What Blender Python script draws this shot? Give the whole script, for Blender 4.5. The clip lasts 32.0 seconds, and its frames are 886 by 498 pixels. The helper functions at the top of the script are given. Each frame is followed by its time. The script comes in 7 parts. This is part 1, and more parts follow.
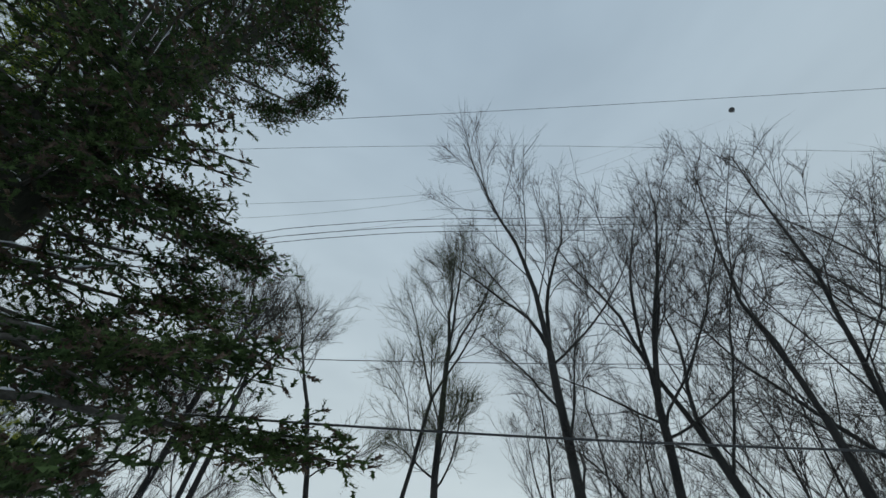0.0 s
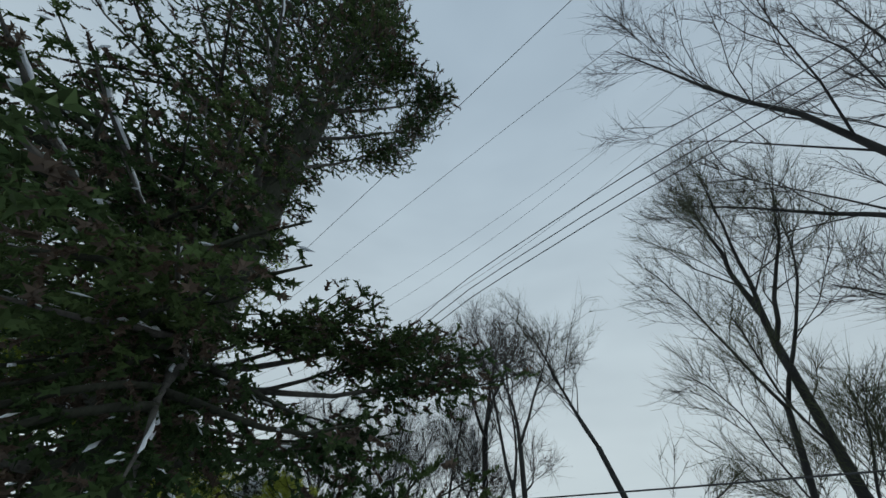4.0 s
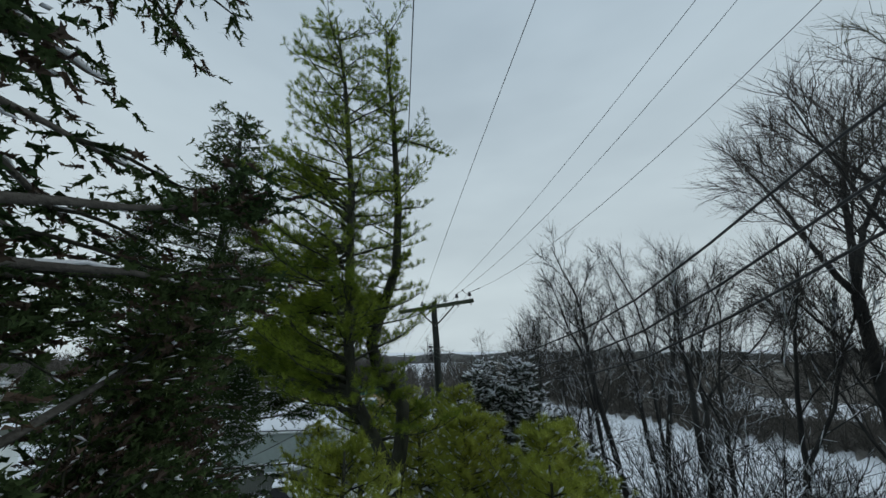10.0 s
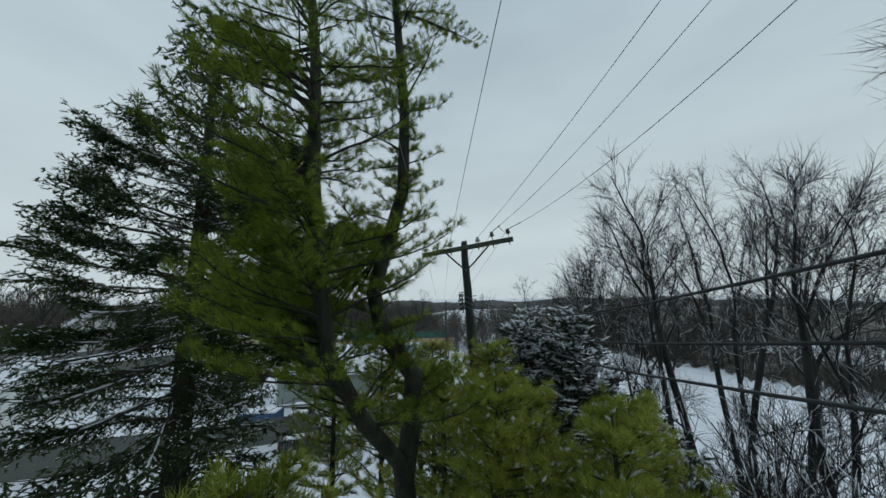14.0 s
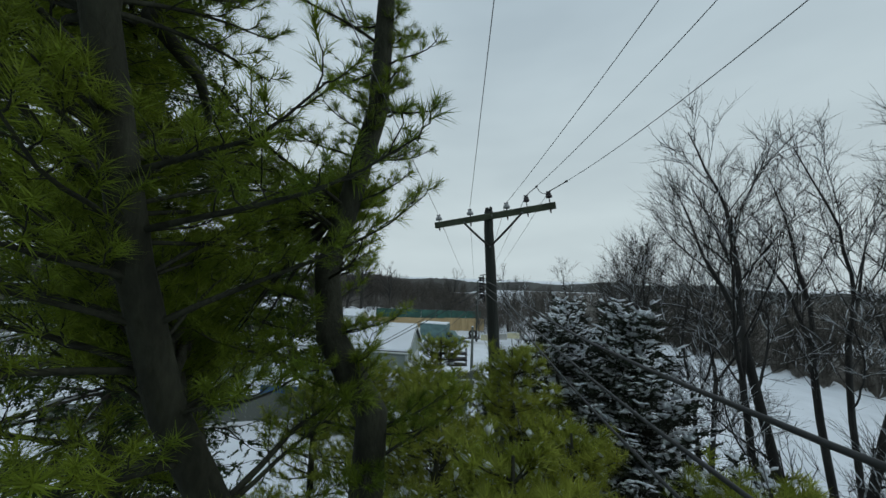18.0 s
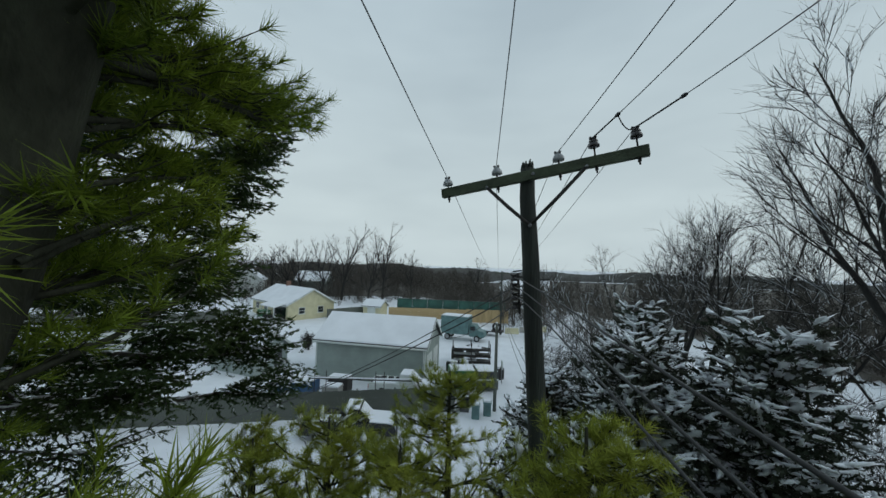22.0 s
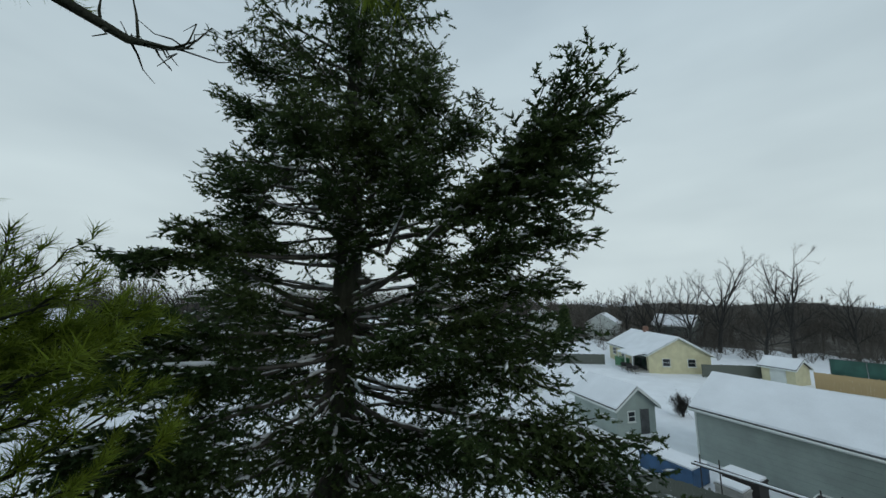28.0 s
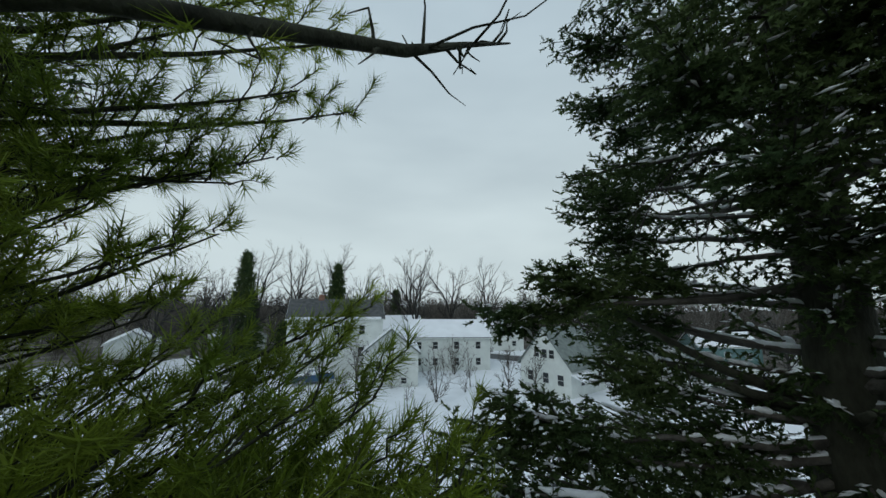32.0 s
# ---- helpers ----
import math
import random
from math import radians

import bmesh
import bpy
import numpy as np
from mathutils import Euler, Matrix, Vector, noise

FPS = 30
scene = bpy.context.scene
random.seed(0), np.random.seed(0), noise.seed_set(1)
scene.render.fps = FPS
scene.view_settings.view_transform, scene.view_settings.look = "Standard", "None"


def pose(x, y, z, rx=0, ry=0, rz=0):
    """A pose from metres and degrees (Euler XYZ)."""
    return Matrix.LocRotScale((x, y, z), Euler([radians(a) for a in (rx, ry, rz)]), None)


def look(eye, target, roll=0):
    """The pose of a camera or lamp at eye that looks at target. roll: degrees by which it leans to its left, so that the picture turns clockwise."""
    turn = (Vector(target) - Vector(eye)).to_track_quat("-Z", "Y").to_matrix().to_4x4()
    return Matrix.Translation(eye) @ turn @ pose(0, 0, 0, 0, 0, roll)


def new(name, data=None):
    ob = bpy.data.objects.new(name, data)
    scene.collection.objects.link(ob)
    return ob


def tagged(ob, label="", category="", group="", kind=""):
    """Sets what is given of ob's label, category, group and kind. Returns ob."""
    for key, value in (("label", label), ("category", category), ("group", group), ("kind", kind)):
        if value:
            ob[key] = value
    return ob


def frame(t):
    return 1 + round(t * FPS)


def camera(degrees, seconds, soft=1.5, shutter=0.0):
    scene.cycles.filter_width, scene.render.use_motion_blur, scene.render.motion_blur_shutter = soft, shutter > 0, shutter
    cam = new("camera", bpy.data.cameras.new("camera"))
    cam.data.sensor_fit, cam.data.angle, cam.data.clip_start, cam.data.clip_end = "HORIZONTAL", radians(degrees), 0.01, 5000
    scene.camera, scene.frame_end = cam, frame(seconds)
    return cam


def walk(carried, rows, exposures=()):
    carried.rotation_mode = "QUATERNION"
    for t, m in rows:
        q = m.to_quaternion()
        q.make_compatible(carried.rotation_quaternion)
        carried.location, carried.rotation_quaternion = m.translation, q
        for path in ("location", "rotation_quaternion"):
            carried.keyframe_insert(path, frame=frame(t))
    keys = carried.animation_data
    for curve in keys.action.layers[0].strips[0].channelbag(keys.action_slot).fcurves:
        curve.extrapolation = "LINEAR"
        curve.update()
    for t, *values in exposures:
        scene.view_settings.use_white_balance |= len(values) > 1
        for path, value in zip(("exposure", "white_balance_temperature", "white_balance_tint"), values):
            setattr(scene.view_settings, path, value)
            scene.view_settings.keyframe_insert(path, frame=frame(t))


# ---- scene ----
cam = camera(105.0, 32.0)
PATH = [
    (0, (-0.528, 0.675, 5.559), (-0.04, 2.043, 6.934), 2.5),
    (0.5, (-0.481, 0.88, 5.784), (-0.248, 2.341, 7.131), 2.7),
    (1, (-0.478, 1.053, 5.979), (-0.476, 2.552, 7.303), 2.2),
    (1.5, (-0.493, 1.245, 6.177), (-0.694, 2.737, 7.493), 1.5),
    (2, (-0.531, 1.459, 6.384), (-0.878, 2.922, 7.703), 1.3),
    (2.5, (-0.591, 1.704, 6.618), (-1.019, 3.137, 7.945), 1.4),
    (3, (-0.664, 1.955, 6.85), (-1.148, 3.359, 8.189), 1.6),
    (3.5, (-0.73, 2.173, 7.071), (-1.255, 3.549, 8.425), 1.9),
    (5.5, (-0.969, 2.895, 8.212), (-1.643, 4.27, 9.499), 2.6),
    (6, (-1.048, 3.08, 8.482), (-1.787, 4.46, 9.727), 2.6),
    (6.5, (-1.146, 3.274, 8.737), (-1.984, 4.647, 9.925), 2.4),
    (7, (-1.273, 3.511, 8.97), (-2.267, 4.849, 10.076), 2.1),
    (7.5, (-1.425, 3.763, 9.17), (-2.552, 5.052, 10.203), 1.7),
    (8, (-1.612, 4.018, 9.325), (-2.87, 5.248, 10.276), 1.2),
    (8.5, (-1.805, 4.247, 9.441), (-3.207, 5.395, 10.287), 0.5),
    (9, (-1.996, 4.468, 9.538), (-3.52, 5.535, 10.272), -0.0),
    (9.5, (-2.165, 4.65, 9.599), (-3.778, 5.642, 10.244), -0.5),
    (10, (-2.328, 4.803, 9.632), (-4.001, 5.737, 10.206), -0.6),
    (10.5, (-2.5, 4.942, 9.654), (-4.221, 5.826, 10.159), -0.9),
    (11, (-2.693, 5.077, 9.676), (-4.446, 5.929, 10.125), -1.2),
    (11.5, (-2.898, 5.21, 9.688), (-4.667, 6.05, 10.093), -1.5),
    (12, (-3.112, 5.348, 9.694), (-4.889, 6.191, 10.058), -1.4),
    (12.5, (-3.346, 5.506, 9.7), (-5.124, 6.362, 10.024), -1.3),
    (13, (-3.606, 5.702, 9.702), (-5.394, 6.543, 10.007), -1.2),
    (13.5, (-3.874, 5.922, 9.695), (-5.683, 6.723, 9.987), -0.8),
    (14, (-4.131, 6.129, 9.687), (-5.968, 6.867, 9.973), -0.6),
    (14.5, (-4.372, 6.304, 9.685), (-6.238, 6.968, 9.962), -0.5),
    (16.5, (-5.275, 6.842, 9.73), (-7.178, 7.422, 9.934), 0.7),
    (17, (-5.532, 6.998, 9.75), (-7.437, 7.578, 9.937), 1.2),
    (17.5, (-5.802, 7.178, 9.771), (-7.711, 7.749, 9.944), 1.5),
    (18, (-6.061, 7.338, 9.779), (-7.978, 7.884, 9.94), 1.9),
    (18.5, (-6.304, 7.443, 9.779), (-8.23, 7.964, 9.929), 2.2),
    (19, (-6.555, 7.54, 9.782), (-8.483, 8.051, 9.926), 2.2),
    (19.5, (-6.84, 7.628, 9.793), (-8.77, 8.133, 9.931), 2.1),
    (20, (-7.166, 7.696, 9.798), (-9.096, 8.204, 9.93), 2.0),
    (20.5, (-7.5, 7.784, 9.806), (-9.43, 8.296, 9.934), 1.9),
    (21, (-7.834, 7.897, 9.823), (-9.766, 8.401, 9.939), 1.8),
    (21.5, (-8.197, 8.052, 9.856), (-10.137, 8.526, 9.963), 1.6),
    (22, (-8.577, 8.234, 9.883), (-10.531, 8.651, 9.977), 2.0),
    (22.5, (-8.949, 8.397, 9.903), (-10.922, 8.719, 9.983), 1.9),
    (23, (-9.323, 8.533, 9.919), (-11.312, 8.728, 9.978), 2.1),
    (23.5, (-9.686, 8.614, 9.926), (-11.686, 8.651, 9.963), 2.3),
    (24, (-10.028, 8.634, 9.938), (-12.014, 8.4, 9.942), 2.4),
    (24.5, (-10.292, 8.613, 9.984), (-12.197, 8.004, 9.961), 1.3),
    (25, (-10.465, 8.564, 10.014), (-12.245, 7.652, 10.002), 1.2),
    (25.5, (-10.575, 8.469, 10.026), (-12.229, 7.348, 10.089), 0.8),
    (27.5, (-10.79, 7.905, 10.019), (-12.326, 6.655, 10.301), 0.6),
    (28, (-10.929, 7.757, 10.073), (-12.39, 6.423, 10.368), 0.4),
    (28.5, (-11.088, 7.634, 10.152), (-12.422, 6.178, 10.471), 1.6),
    (29, (-11.246, 7.507, 10.214), (-12.42, 5.922, 10.543), 1.8),
    (29.5, (-11.374, 7.36, 10.275), (-12.345, 5.643, 10.605), 1.7),
    (30, (-11.461, 7.19, 10.338), (-12.163, 5.345, 10.66), 2.3),
    (30.5, (-11.49, 6.996, 10.389), (-11.883, 5.06, 10.706), 2.1),
    (31, (-11.467, 6.807, 10.431), (-11.543, 4.833, 10.747), 1.5),
    (31.5, (-11.414, 6.65, 10.47), (-11.216, 4.685, 10.784), 1.1),
    (32, (-11.338, 6.507, 10.514), (-10.949, 4.571, 10.829), 0.5),
]
walk(cam, [(t, look(eye, target, roll)) for t, eye, target, roll in PATH], exposures=[(0, 0.0, 6500, 10.0), (9, 0.0, 6500, 10.0), (16, 0.0, 6520, 8.5), (25, 0.02, 6540, 8.0), (32, 0.10, 6540, 8.0)])

# ---- world, sun ----
SUN_EL, SUN_AZ = radians(38), radians(200)
world = bpy.data.worlds.new("overcast")
scene.world = world
world.use_nodes = True
wn, wl = world.node_tree.nodes, world.node_tree.links
wn.clear()
w_out = wn.new("ShaderNodeOutputWorld")
w_bg = wn.new("ShaderNodeBackground")
w_co = wn.new("ShaderNodeTexCoord")
w_sep = wn.new("ShaderNodeSeparateXYZ")
wl.new(w_co.outputs["Generated"], w_sep.inputs[0])
w_map = wn.new("ShaderNodeMapping")
w_map.inputs["Scale"].default_value = (1.2, 1.2, 4.0)
wl.new(w_co.outputs["Generated"], w_map.inputs["Vector"])
w_noise = wn.new("ShaderNodeTexNoise")
w_noise.inputs["Scale"].default_value = 1.7
w_noise.inputs["Detail"].default_value = 3.0
w_noise.inputs["Roughness"].default_value = 0.5
wl.new(w_map.outputs[0], w_noise.inputs["Vector"])
w_ramp = wn.new("ShaderNodeValToRGB")
w_ramp.color_ramp.elements[0].position = 0.0
w_ramp.color_ramp.elements[0].color = (0.55, 0.64, 0.68, 1)
w_ramp.color_ramp.elements[1].position = 1.0
w_ramp.color_ramp.elements[1].color = (0.37, 0.475, 0.572, 1)
w_mid = w_ramp.color_ramp.elements.new(0.14)
w_mid.color = (0.565, 0.66, 0.70, 1)
wl.new(w_sep.outputs["Z"], w_ramp.inputs["Fac"])
w_cl = wn.new("ShaderNodeValToRGB")
w_cl.color_ramp.elements[0].position, w_cl.color_ramp.elements[0].color = 0.30, (0.90, 0.905, 0.91, 1)
w_cl.color_ramp.elements[1].position, w_cl.color_ramp.elements[1].color = 0.70, (1.06, 1.055, 1.045, 1)
wl.new(w_noise.outputs["Fac"], w_cl.inputs["Fac"])
w_mul = wn.new("ShaderNodeMix")
w_mul.data_type, w_mul.blend_type = "RGBA", "MULTIPLY"
w_mul.inputs["Factor"].default_value = 1.0
wl.new(w_ramp.outputs[0], w_mul.inputs["A"])
wl.new(w_cl.outputs[0], w_mul.inputs["B"])
wl.new(w_mul.outputs["Result"], w_bg.inputs["Color"])
w_bg.inputs["Strength"].default_value = 0.98
wl.new(w_bg.outputs[0], w_out.inputs[0])
sun = new("sun", bpy.data.lights.new("sun", "SUN"))
sun.data.energy, sun.data.angle, sun.data.color = 0.35, radians(40), (1.0, 0.97, 0.93)
sun.matrix_world = look((0, 0, 60), (0 + 40 * math.sin(SUN_AZ), 40 * math.cos(SUN_AZ), 60 - 40 * math.tan(SUN_EL)))

# ---- materials ----
MATS = {}


def material(name, color, rough=0.8, metal=0.0, vary=0.25, scale=6.0, bump=0.15, fine=60.0, island=0.0, second=None, spots=0.0, stretch=(1, 1, 1), trans=0.0, spec=0.5):
    """A procedural surface: base colour varied at two scales, with fine relief. second: a colour mixed in by large noise."""
    m = bpy.data.materials.new(name)
    m.use_nodes = True
    n, l = m.node_tree.nodes, m.node_tree.links
    b = n["Principled BSDF"]
    b.inputs["Roughness"].default_value, b.inputs["Metallic"].default_value = rough, metal
    b.inputs["Specular IOR Level"].default_value = spec
    co = n.new("ShaderNodeTexCoord")
    mp = n.new("ShaderNodeMapping")
    mp.inputs["Scale"].default_value = stretch
    l.new(co.outputs["Object"], mp.inputs["Vector"])
    big = n.new("ShaderNodeTexNoise")
    big.inputs["Scale"].default_value, big.inputs["Detail"].default_value = scale, 4
    small = n.new("ShaderNodeTexNoise")
    small.inputs["Scale"].default_value, small.inputs["Detail"].default_value = fine, 3
    l.new(mp.outputs[0], big.inputs["Vector"]), l.new(mp.outputs[0], small.inputs["Vector"])
    mix = n.new("ShaderNodeMix")
    mix.data_type = "RGBA"
    dark = tuple(c * (1 - vary) for c in color)
    lite = second or tuple(min(1, c * (1 + vary)) for c in color)
    mix.inputs["A"].default_value, mix.inputs["B"].default_value = (*dark, 1), (*lite, 1)
    ramp = n.new("ShaderNodeMapRange")
    ramp.inputs["From Min"].default_value, ramp.inputs["From Max"].default_value = 0.32 + spots, 0.68
    l.new(big.outputs["Fac"], ramp.inputs["Value"]), l.new(ramp.outputs[0], mix.inputs["Factor"])
    mul = n.new("ShaderNodeMix")
    mul.data_type, mul.blend_type = "RGBA", "MULTIPLY"
    mul.inputs["Factor"].default_value = min(1.0, vary * 1.6)
    l.new(mix.outputs["Result"], mul.inputs["A"]), l.new(small.outputs["Color"], mul.inputs["B"])
    grain = n.new("ShaderNodeMapRange")
    grain.inputs["From Min"].default_value, grain.inputs["From Max"].default_value = 0.25, 0.75
    grain.inputs["To Min"].default_value, grain.inputs["To Max"].default_value = 0.6, 1.2
    l.new(small.outputs["Fac"], grain.inputs["Value"]), l.new(grain.outputs[0], mul.inputs["B"])
    last = mul.outputs["Result"]
    if island:
        geo = n.new("ShaderNodeNewGeometry")
        rnd = n.new("ShaderNodeMapRange")
        rnd.inputs["To Min"].default_value, rnd.inputs["To Max"].default_value = 1 - island, 1 + island
        l.new(geo.outputs["Random Per Island"], rnd.inputs["Value"])
        tint = n.new("ShaderNodeMix")
        tint.data_type, tint.blend_type = "RGBA", "MULTIPLY"
        tint.inputs["Factor"].default_value = 1.0
        l.new(last, tint.inputs["A"]), l.new(rnd.outputs[0], tint.inputs["B"])
        last = tint.outputs["Result"]
    l.new(last, b.inputs["Base Color"])
    if bump:
        bp = n.new("ShaderNodeBump")
        bp.inputs["Strength"].default_value, bp.inputs["Distance"].default_value = bump, 0.02
        l.new(small.outputs["Fac"], bp.inputs["Height"]), l.new(bp.outputs[0], b.inputs["Normal"])
    if trans:
        tr = n.new("ShaderNodeBsdfTranslucent")
        l.new(last, tr.inputs["Color"])
        ms = n.new("ShaderNodeMixShader")
        ms.inputs[0].default_value = trans
        l.new(b.outputs[0], ms.inputs[1]), l.new(tr.outputs[0], ms.inputs[2])
        l.new(ms.outputs[0], n["Material Output"].inputs[0])
    MATS[name] = m
    return m


SNOW = material("snow", (0.80, 0.83, 0.87), 0.75, vary=0.05, scale=0.6, bump=0.25, fine=14)
SNOW_LUMP = material("snow_on_boughs", (0.80, 0.84, 0.88), 0.7, vary=0.05, scale=8, bump=0.3, fine=45)
BARK = material("bark_conifer", (0.044, 0.047, 0.034), 0.95, spec=0.2, vary=0.45, scale=5, bump=0.9, fine=38, stretch=(1, 1, 0.35))
BARK_PINE = material("bark_pine", (0.040, 0.043, 0.030), 0.92, spec=0.2, vary=0.4, scale=6, bump=0.7, fine=34, stretch=(1, 1, 0.45))
BARK_LIMB = material("bark_limb", (0.105, 0.10, 0.088), 0.95, spec=0.2, vary=0.4, scale=6, bump=0.7, fine=45)
BARK_BARE = material("bark_bare", (0.030, 0.030, 0.028), 0.95, vary=0.4, scale=3, bump=0.6, fine=40, stretch=(1, 1, 0.3))
TWIG = material("twig", (0.034, 0.031, 0.026), 0.9, vary=0.3, scale=1.0, bump=0, island=0.3)
TWIG_GREEN = material("twig_budding", (0.050, 0.058, 0.026), 0.9, vary=0.3, scale=1.0, bump=0, island=0.3)
NEEDLE = material("spruce_needle", (0.055, 0.105, 0.042), 0.8, vary=0.35, scale=1.2, bump=0, fine=9, island=0.45, second=(0.092, 0.132, 0.046), trans=0.32, spec=0.15)
NEEDLE_BROWN = material("spruce_needle_dry", (0.085, 0.058, 0.038), 0.7, vary=0.35, scale=1.2, bump=0, fine=9, island=0.35, trans=0.1)
NEEDLE_PINE = material("pine_needle", (0.145, 0.235, 0.026), 0.55, vary=0.35, scale=0.9, bump=0, fine=8, island=0.45, second=(0.26, 0.33, 0.038), trans=0.45, spec=0.2)
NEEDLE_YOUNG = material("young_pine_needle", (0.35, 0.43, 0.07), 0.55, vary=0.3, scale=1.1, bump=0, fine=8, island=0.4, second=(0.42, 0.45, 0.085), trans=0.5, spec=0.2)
WOODFLOOR = material("woodland_floor", (0.105, 0.092, 0.072), 0.95, vary=0.35, scale=0.22, bump=0.3, fine=3, second=(0.20, 0.19, 0.175), spots=0.12)
# ridge woods paled to grey: distance haze put into the colour
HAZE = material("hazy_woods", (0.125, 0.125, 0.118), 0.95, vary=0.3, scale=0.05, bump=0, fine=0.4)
NEEDLE_BLUE = material("juniper_needle", (0.055, 0.078, 0.052), 0.65, vary=0.35, scale=1.2, bump=0, fine=9, island=0.35, second=(0.06, 0.06, 0.045), trans=0.1, spec=0.15)
# lighter than the near twigs: some distance haze is mixed into this colour
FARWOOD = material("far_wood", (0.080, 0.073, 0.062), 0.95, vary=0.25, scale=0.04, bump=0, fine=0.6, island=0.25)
POLEWOOD = material("pole_wood", (0.048, 0.056, 0.049), 0.9, vary=0.5, scale=4, bump=0.8, fine=60, stretch=(1, 1, 0.06), second=(0.080, 0.094, 0.082))
ARMWOOD = material("arm_wood", (0.075, 0.095, 0.060), 0.9, vary=0.4, scale=5, bump=0.6, fine=55, stretch=(0.12, 1, 1), second=(0.10, 0.125, 0.08))
STEEL = material("galvanised", (0.22, 0.23, 0.24), 0.5, 0.7, vary=0.25, scale=20, bump=0.1)
DARKSTEEL = material("rusty_steel", (0.05, 0.047, 0.045), 0.7, 0.4, vary=0.3, scale=20, bump=0.1)
PORCELAIN = material("porcelain_grey", (0.30, 0.32, 0.33), 0.25, vary=0.12, scale=8, bump=0.03)
PORCELAIN_DK = material("porcelain_brown", (0.035, 0.032, 0.034), 0.25, vary=0.12, scale=8, bump=0.03)
CABLE = material("cable", (0.030, 0.032, 0.034), 0.6, vary=0.3, scale=12, bump=0.1)
WIRE = material("wire", (0.13, 0.14, 0.15), 0.5, 0.4, vary=0.2, scale=12, bump=0)
WHITE = material("white_siding", (0.62, 0.66, 0.64), 0.6, vary=0.08, scale=1.2, bump=0.1, fine=18)
GARAGE_W = material("grey_green_siding", (0.29, 0.345, 0.32), 0.6, vary=0.12, scale=0.9, bump=0.1, fine=22)
YELLOW = material("yellow_siding", (0.55, 0.52, 0.34), 0.65, vary=0.1, scale=1.2, bump=0.1, fine=18)
GREENSH = material("grey_shingle", (0.17, 0.20, 0.19), 0.9, vary=0.25, scale=2, bump=0.4, fine=20)
DARKROOF = material("dark_shingle", (0.075, 0.08, 0.082), 0.9, vary=0.3, scale=2, bump=0.4, fine=20)
FENCE_W = material("weathered_fence", (0.15, 0.165, 0.145), 0.9, vary=0.25, scale=2.5, bump=0.4, fine=40, stretch=(1, 1, 0.12), second=(0.115, 0.13, 0.11))
TAN_W = material("new_fence_wood", (0.42, 0.31, 0.16), 0.85, vary=0.22, scale=2.5, bump=0.3, fine=40, stretch=(1, 1, 0.15))
MESHGREEN = material("green_screen", (0.035, 0.105, 0.085), 0.8, vary=0.25, scale=0.6, bump=0.1, fine=12)
DARKGLASS = material("window_glass", (0.02, 0.024, 0.027), 0.08, vary=0.1, scale=2, bump=0)
BLACKPAINT = material("black_car_paint", (0.014, 0.015, 0.017), 0.25, vary=0.2, scale=3, bump=0.02)
RUBBER = material("rubber", (0.02, 0.02, 0.02), 0.85, vary=0.2, scale=12, bump=0.2)
ALLOY = material("alloy", (0.5, 0.51, 0.52), 0.35, 0.8, vary=0.1, scale=12, bump=0)
TEAL = material("teal_paint", (0.11, 0.20, 0.20), 0.5, vary=0.2, scale=2, bump=0.05)
GREENP = material("green_paint", (0.03, 0.16, 0.06), 0.5, vary=0.2, scale=2, bump=0.05)
BLUEP = material("blue_paint", (0.03, 0.09, 0.19), 0.5, vary=0.2, scale=2, bump=0.05)
REDP = material("red_paint", (0.45, 0.06, 0.04), 0.5, vary=0.2, scale=4, bump=0.05)
ASPHALT = material("wet_asphalt", (0.055, 0.058, 0.060), 0.6, vary=0.3, scale=0.3, bump=0.2, fine=30)
CONCRETE = material("concrete", (0.33, 0.33, 0.31), 0.9, vary=0.2, scale=2, bump=0.2)
BRICK = material("brick", (0.20, 0.11, 0.08), 0.9, vary=0.3, scale=4, bump=0.3)
BUSHLEAF = material("evergreen_bush", (0.035, 0.07, 0.03), 0.7, vary=0.4, scale=2, bump=0, island=0.4)

# ---- mesh helpers ----


def raw_mesh(name, verts, tris=None, quads=None, smooth=True):
    """A mesh from arrays of vertices, triangles and quads."""
    me = bpy.data.meshes.new(name)
    verts = np.asarray(verts, np.float32).reshape(-1, 3)
    tris = np.asarray(tris if tris is not None else [], np.int32).reshape(-1, 3)
    quads = np.asarray(quads if quads is not None else [], np.int32).reshape(-1, 4)
    me.vertices.add(len(verts))
    me.vertices.foreach_set("co", verts.ravel())
    me.loops.add(tris.size + quads.size)
    me.loops.foreach_set("vertex_index", np.concatenate([tris.ravel(), quads.ravel()]))
    me.polygons.add(len(tris) + len(quads))
    starts = np.concatenate([np.arange(len(tris)) * 3, tris.size + np.arange(len(quads)) * 4]).astype(np.int32)
    me.polygons.foreach_set("loop_start", starts)
    me.polygons.foreach_set("use_smooth", np.full(len(starts), smooth))
    me.update(calc_edges=True)
    return me


def join(parts):
    """One (verts, tris, quads) out of several."""
    v, t, q, n = [], [], [], 0
    for pv, pt, pq in parts:
        v.append(np.asarray(pv, float).reshape(-1, 3))
        t.append(np.asarray(pt, int).reshape(-1, 3) + n)
        q.append(np.asarray(pq, int).reshape(-1, 4) + n)
        n += len(v[-1])
    if not v:
        return np.zeros((0, 3)), np.zeros((0, 3), int), np.zeros((0, 4), int)
    return np.concatenate(v), np.concatenate(t), np.concatenate(q)


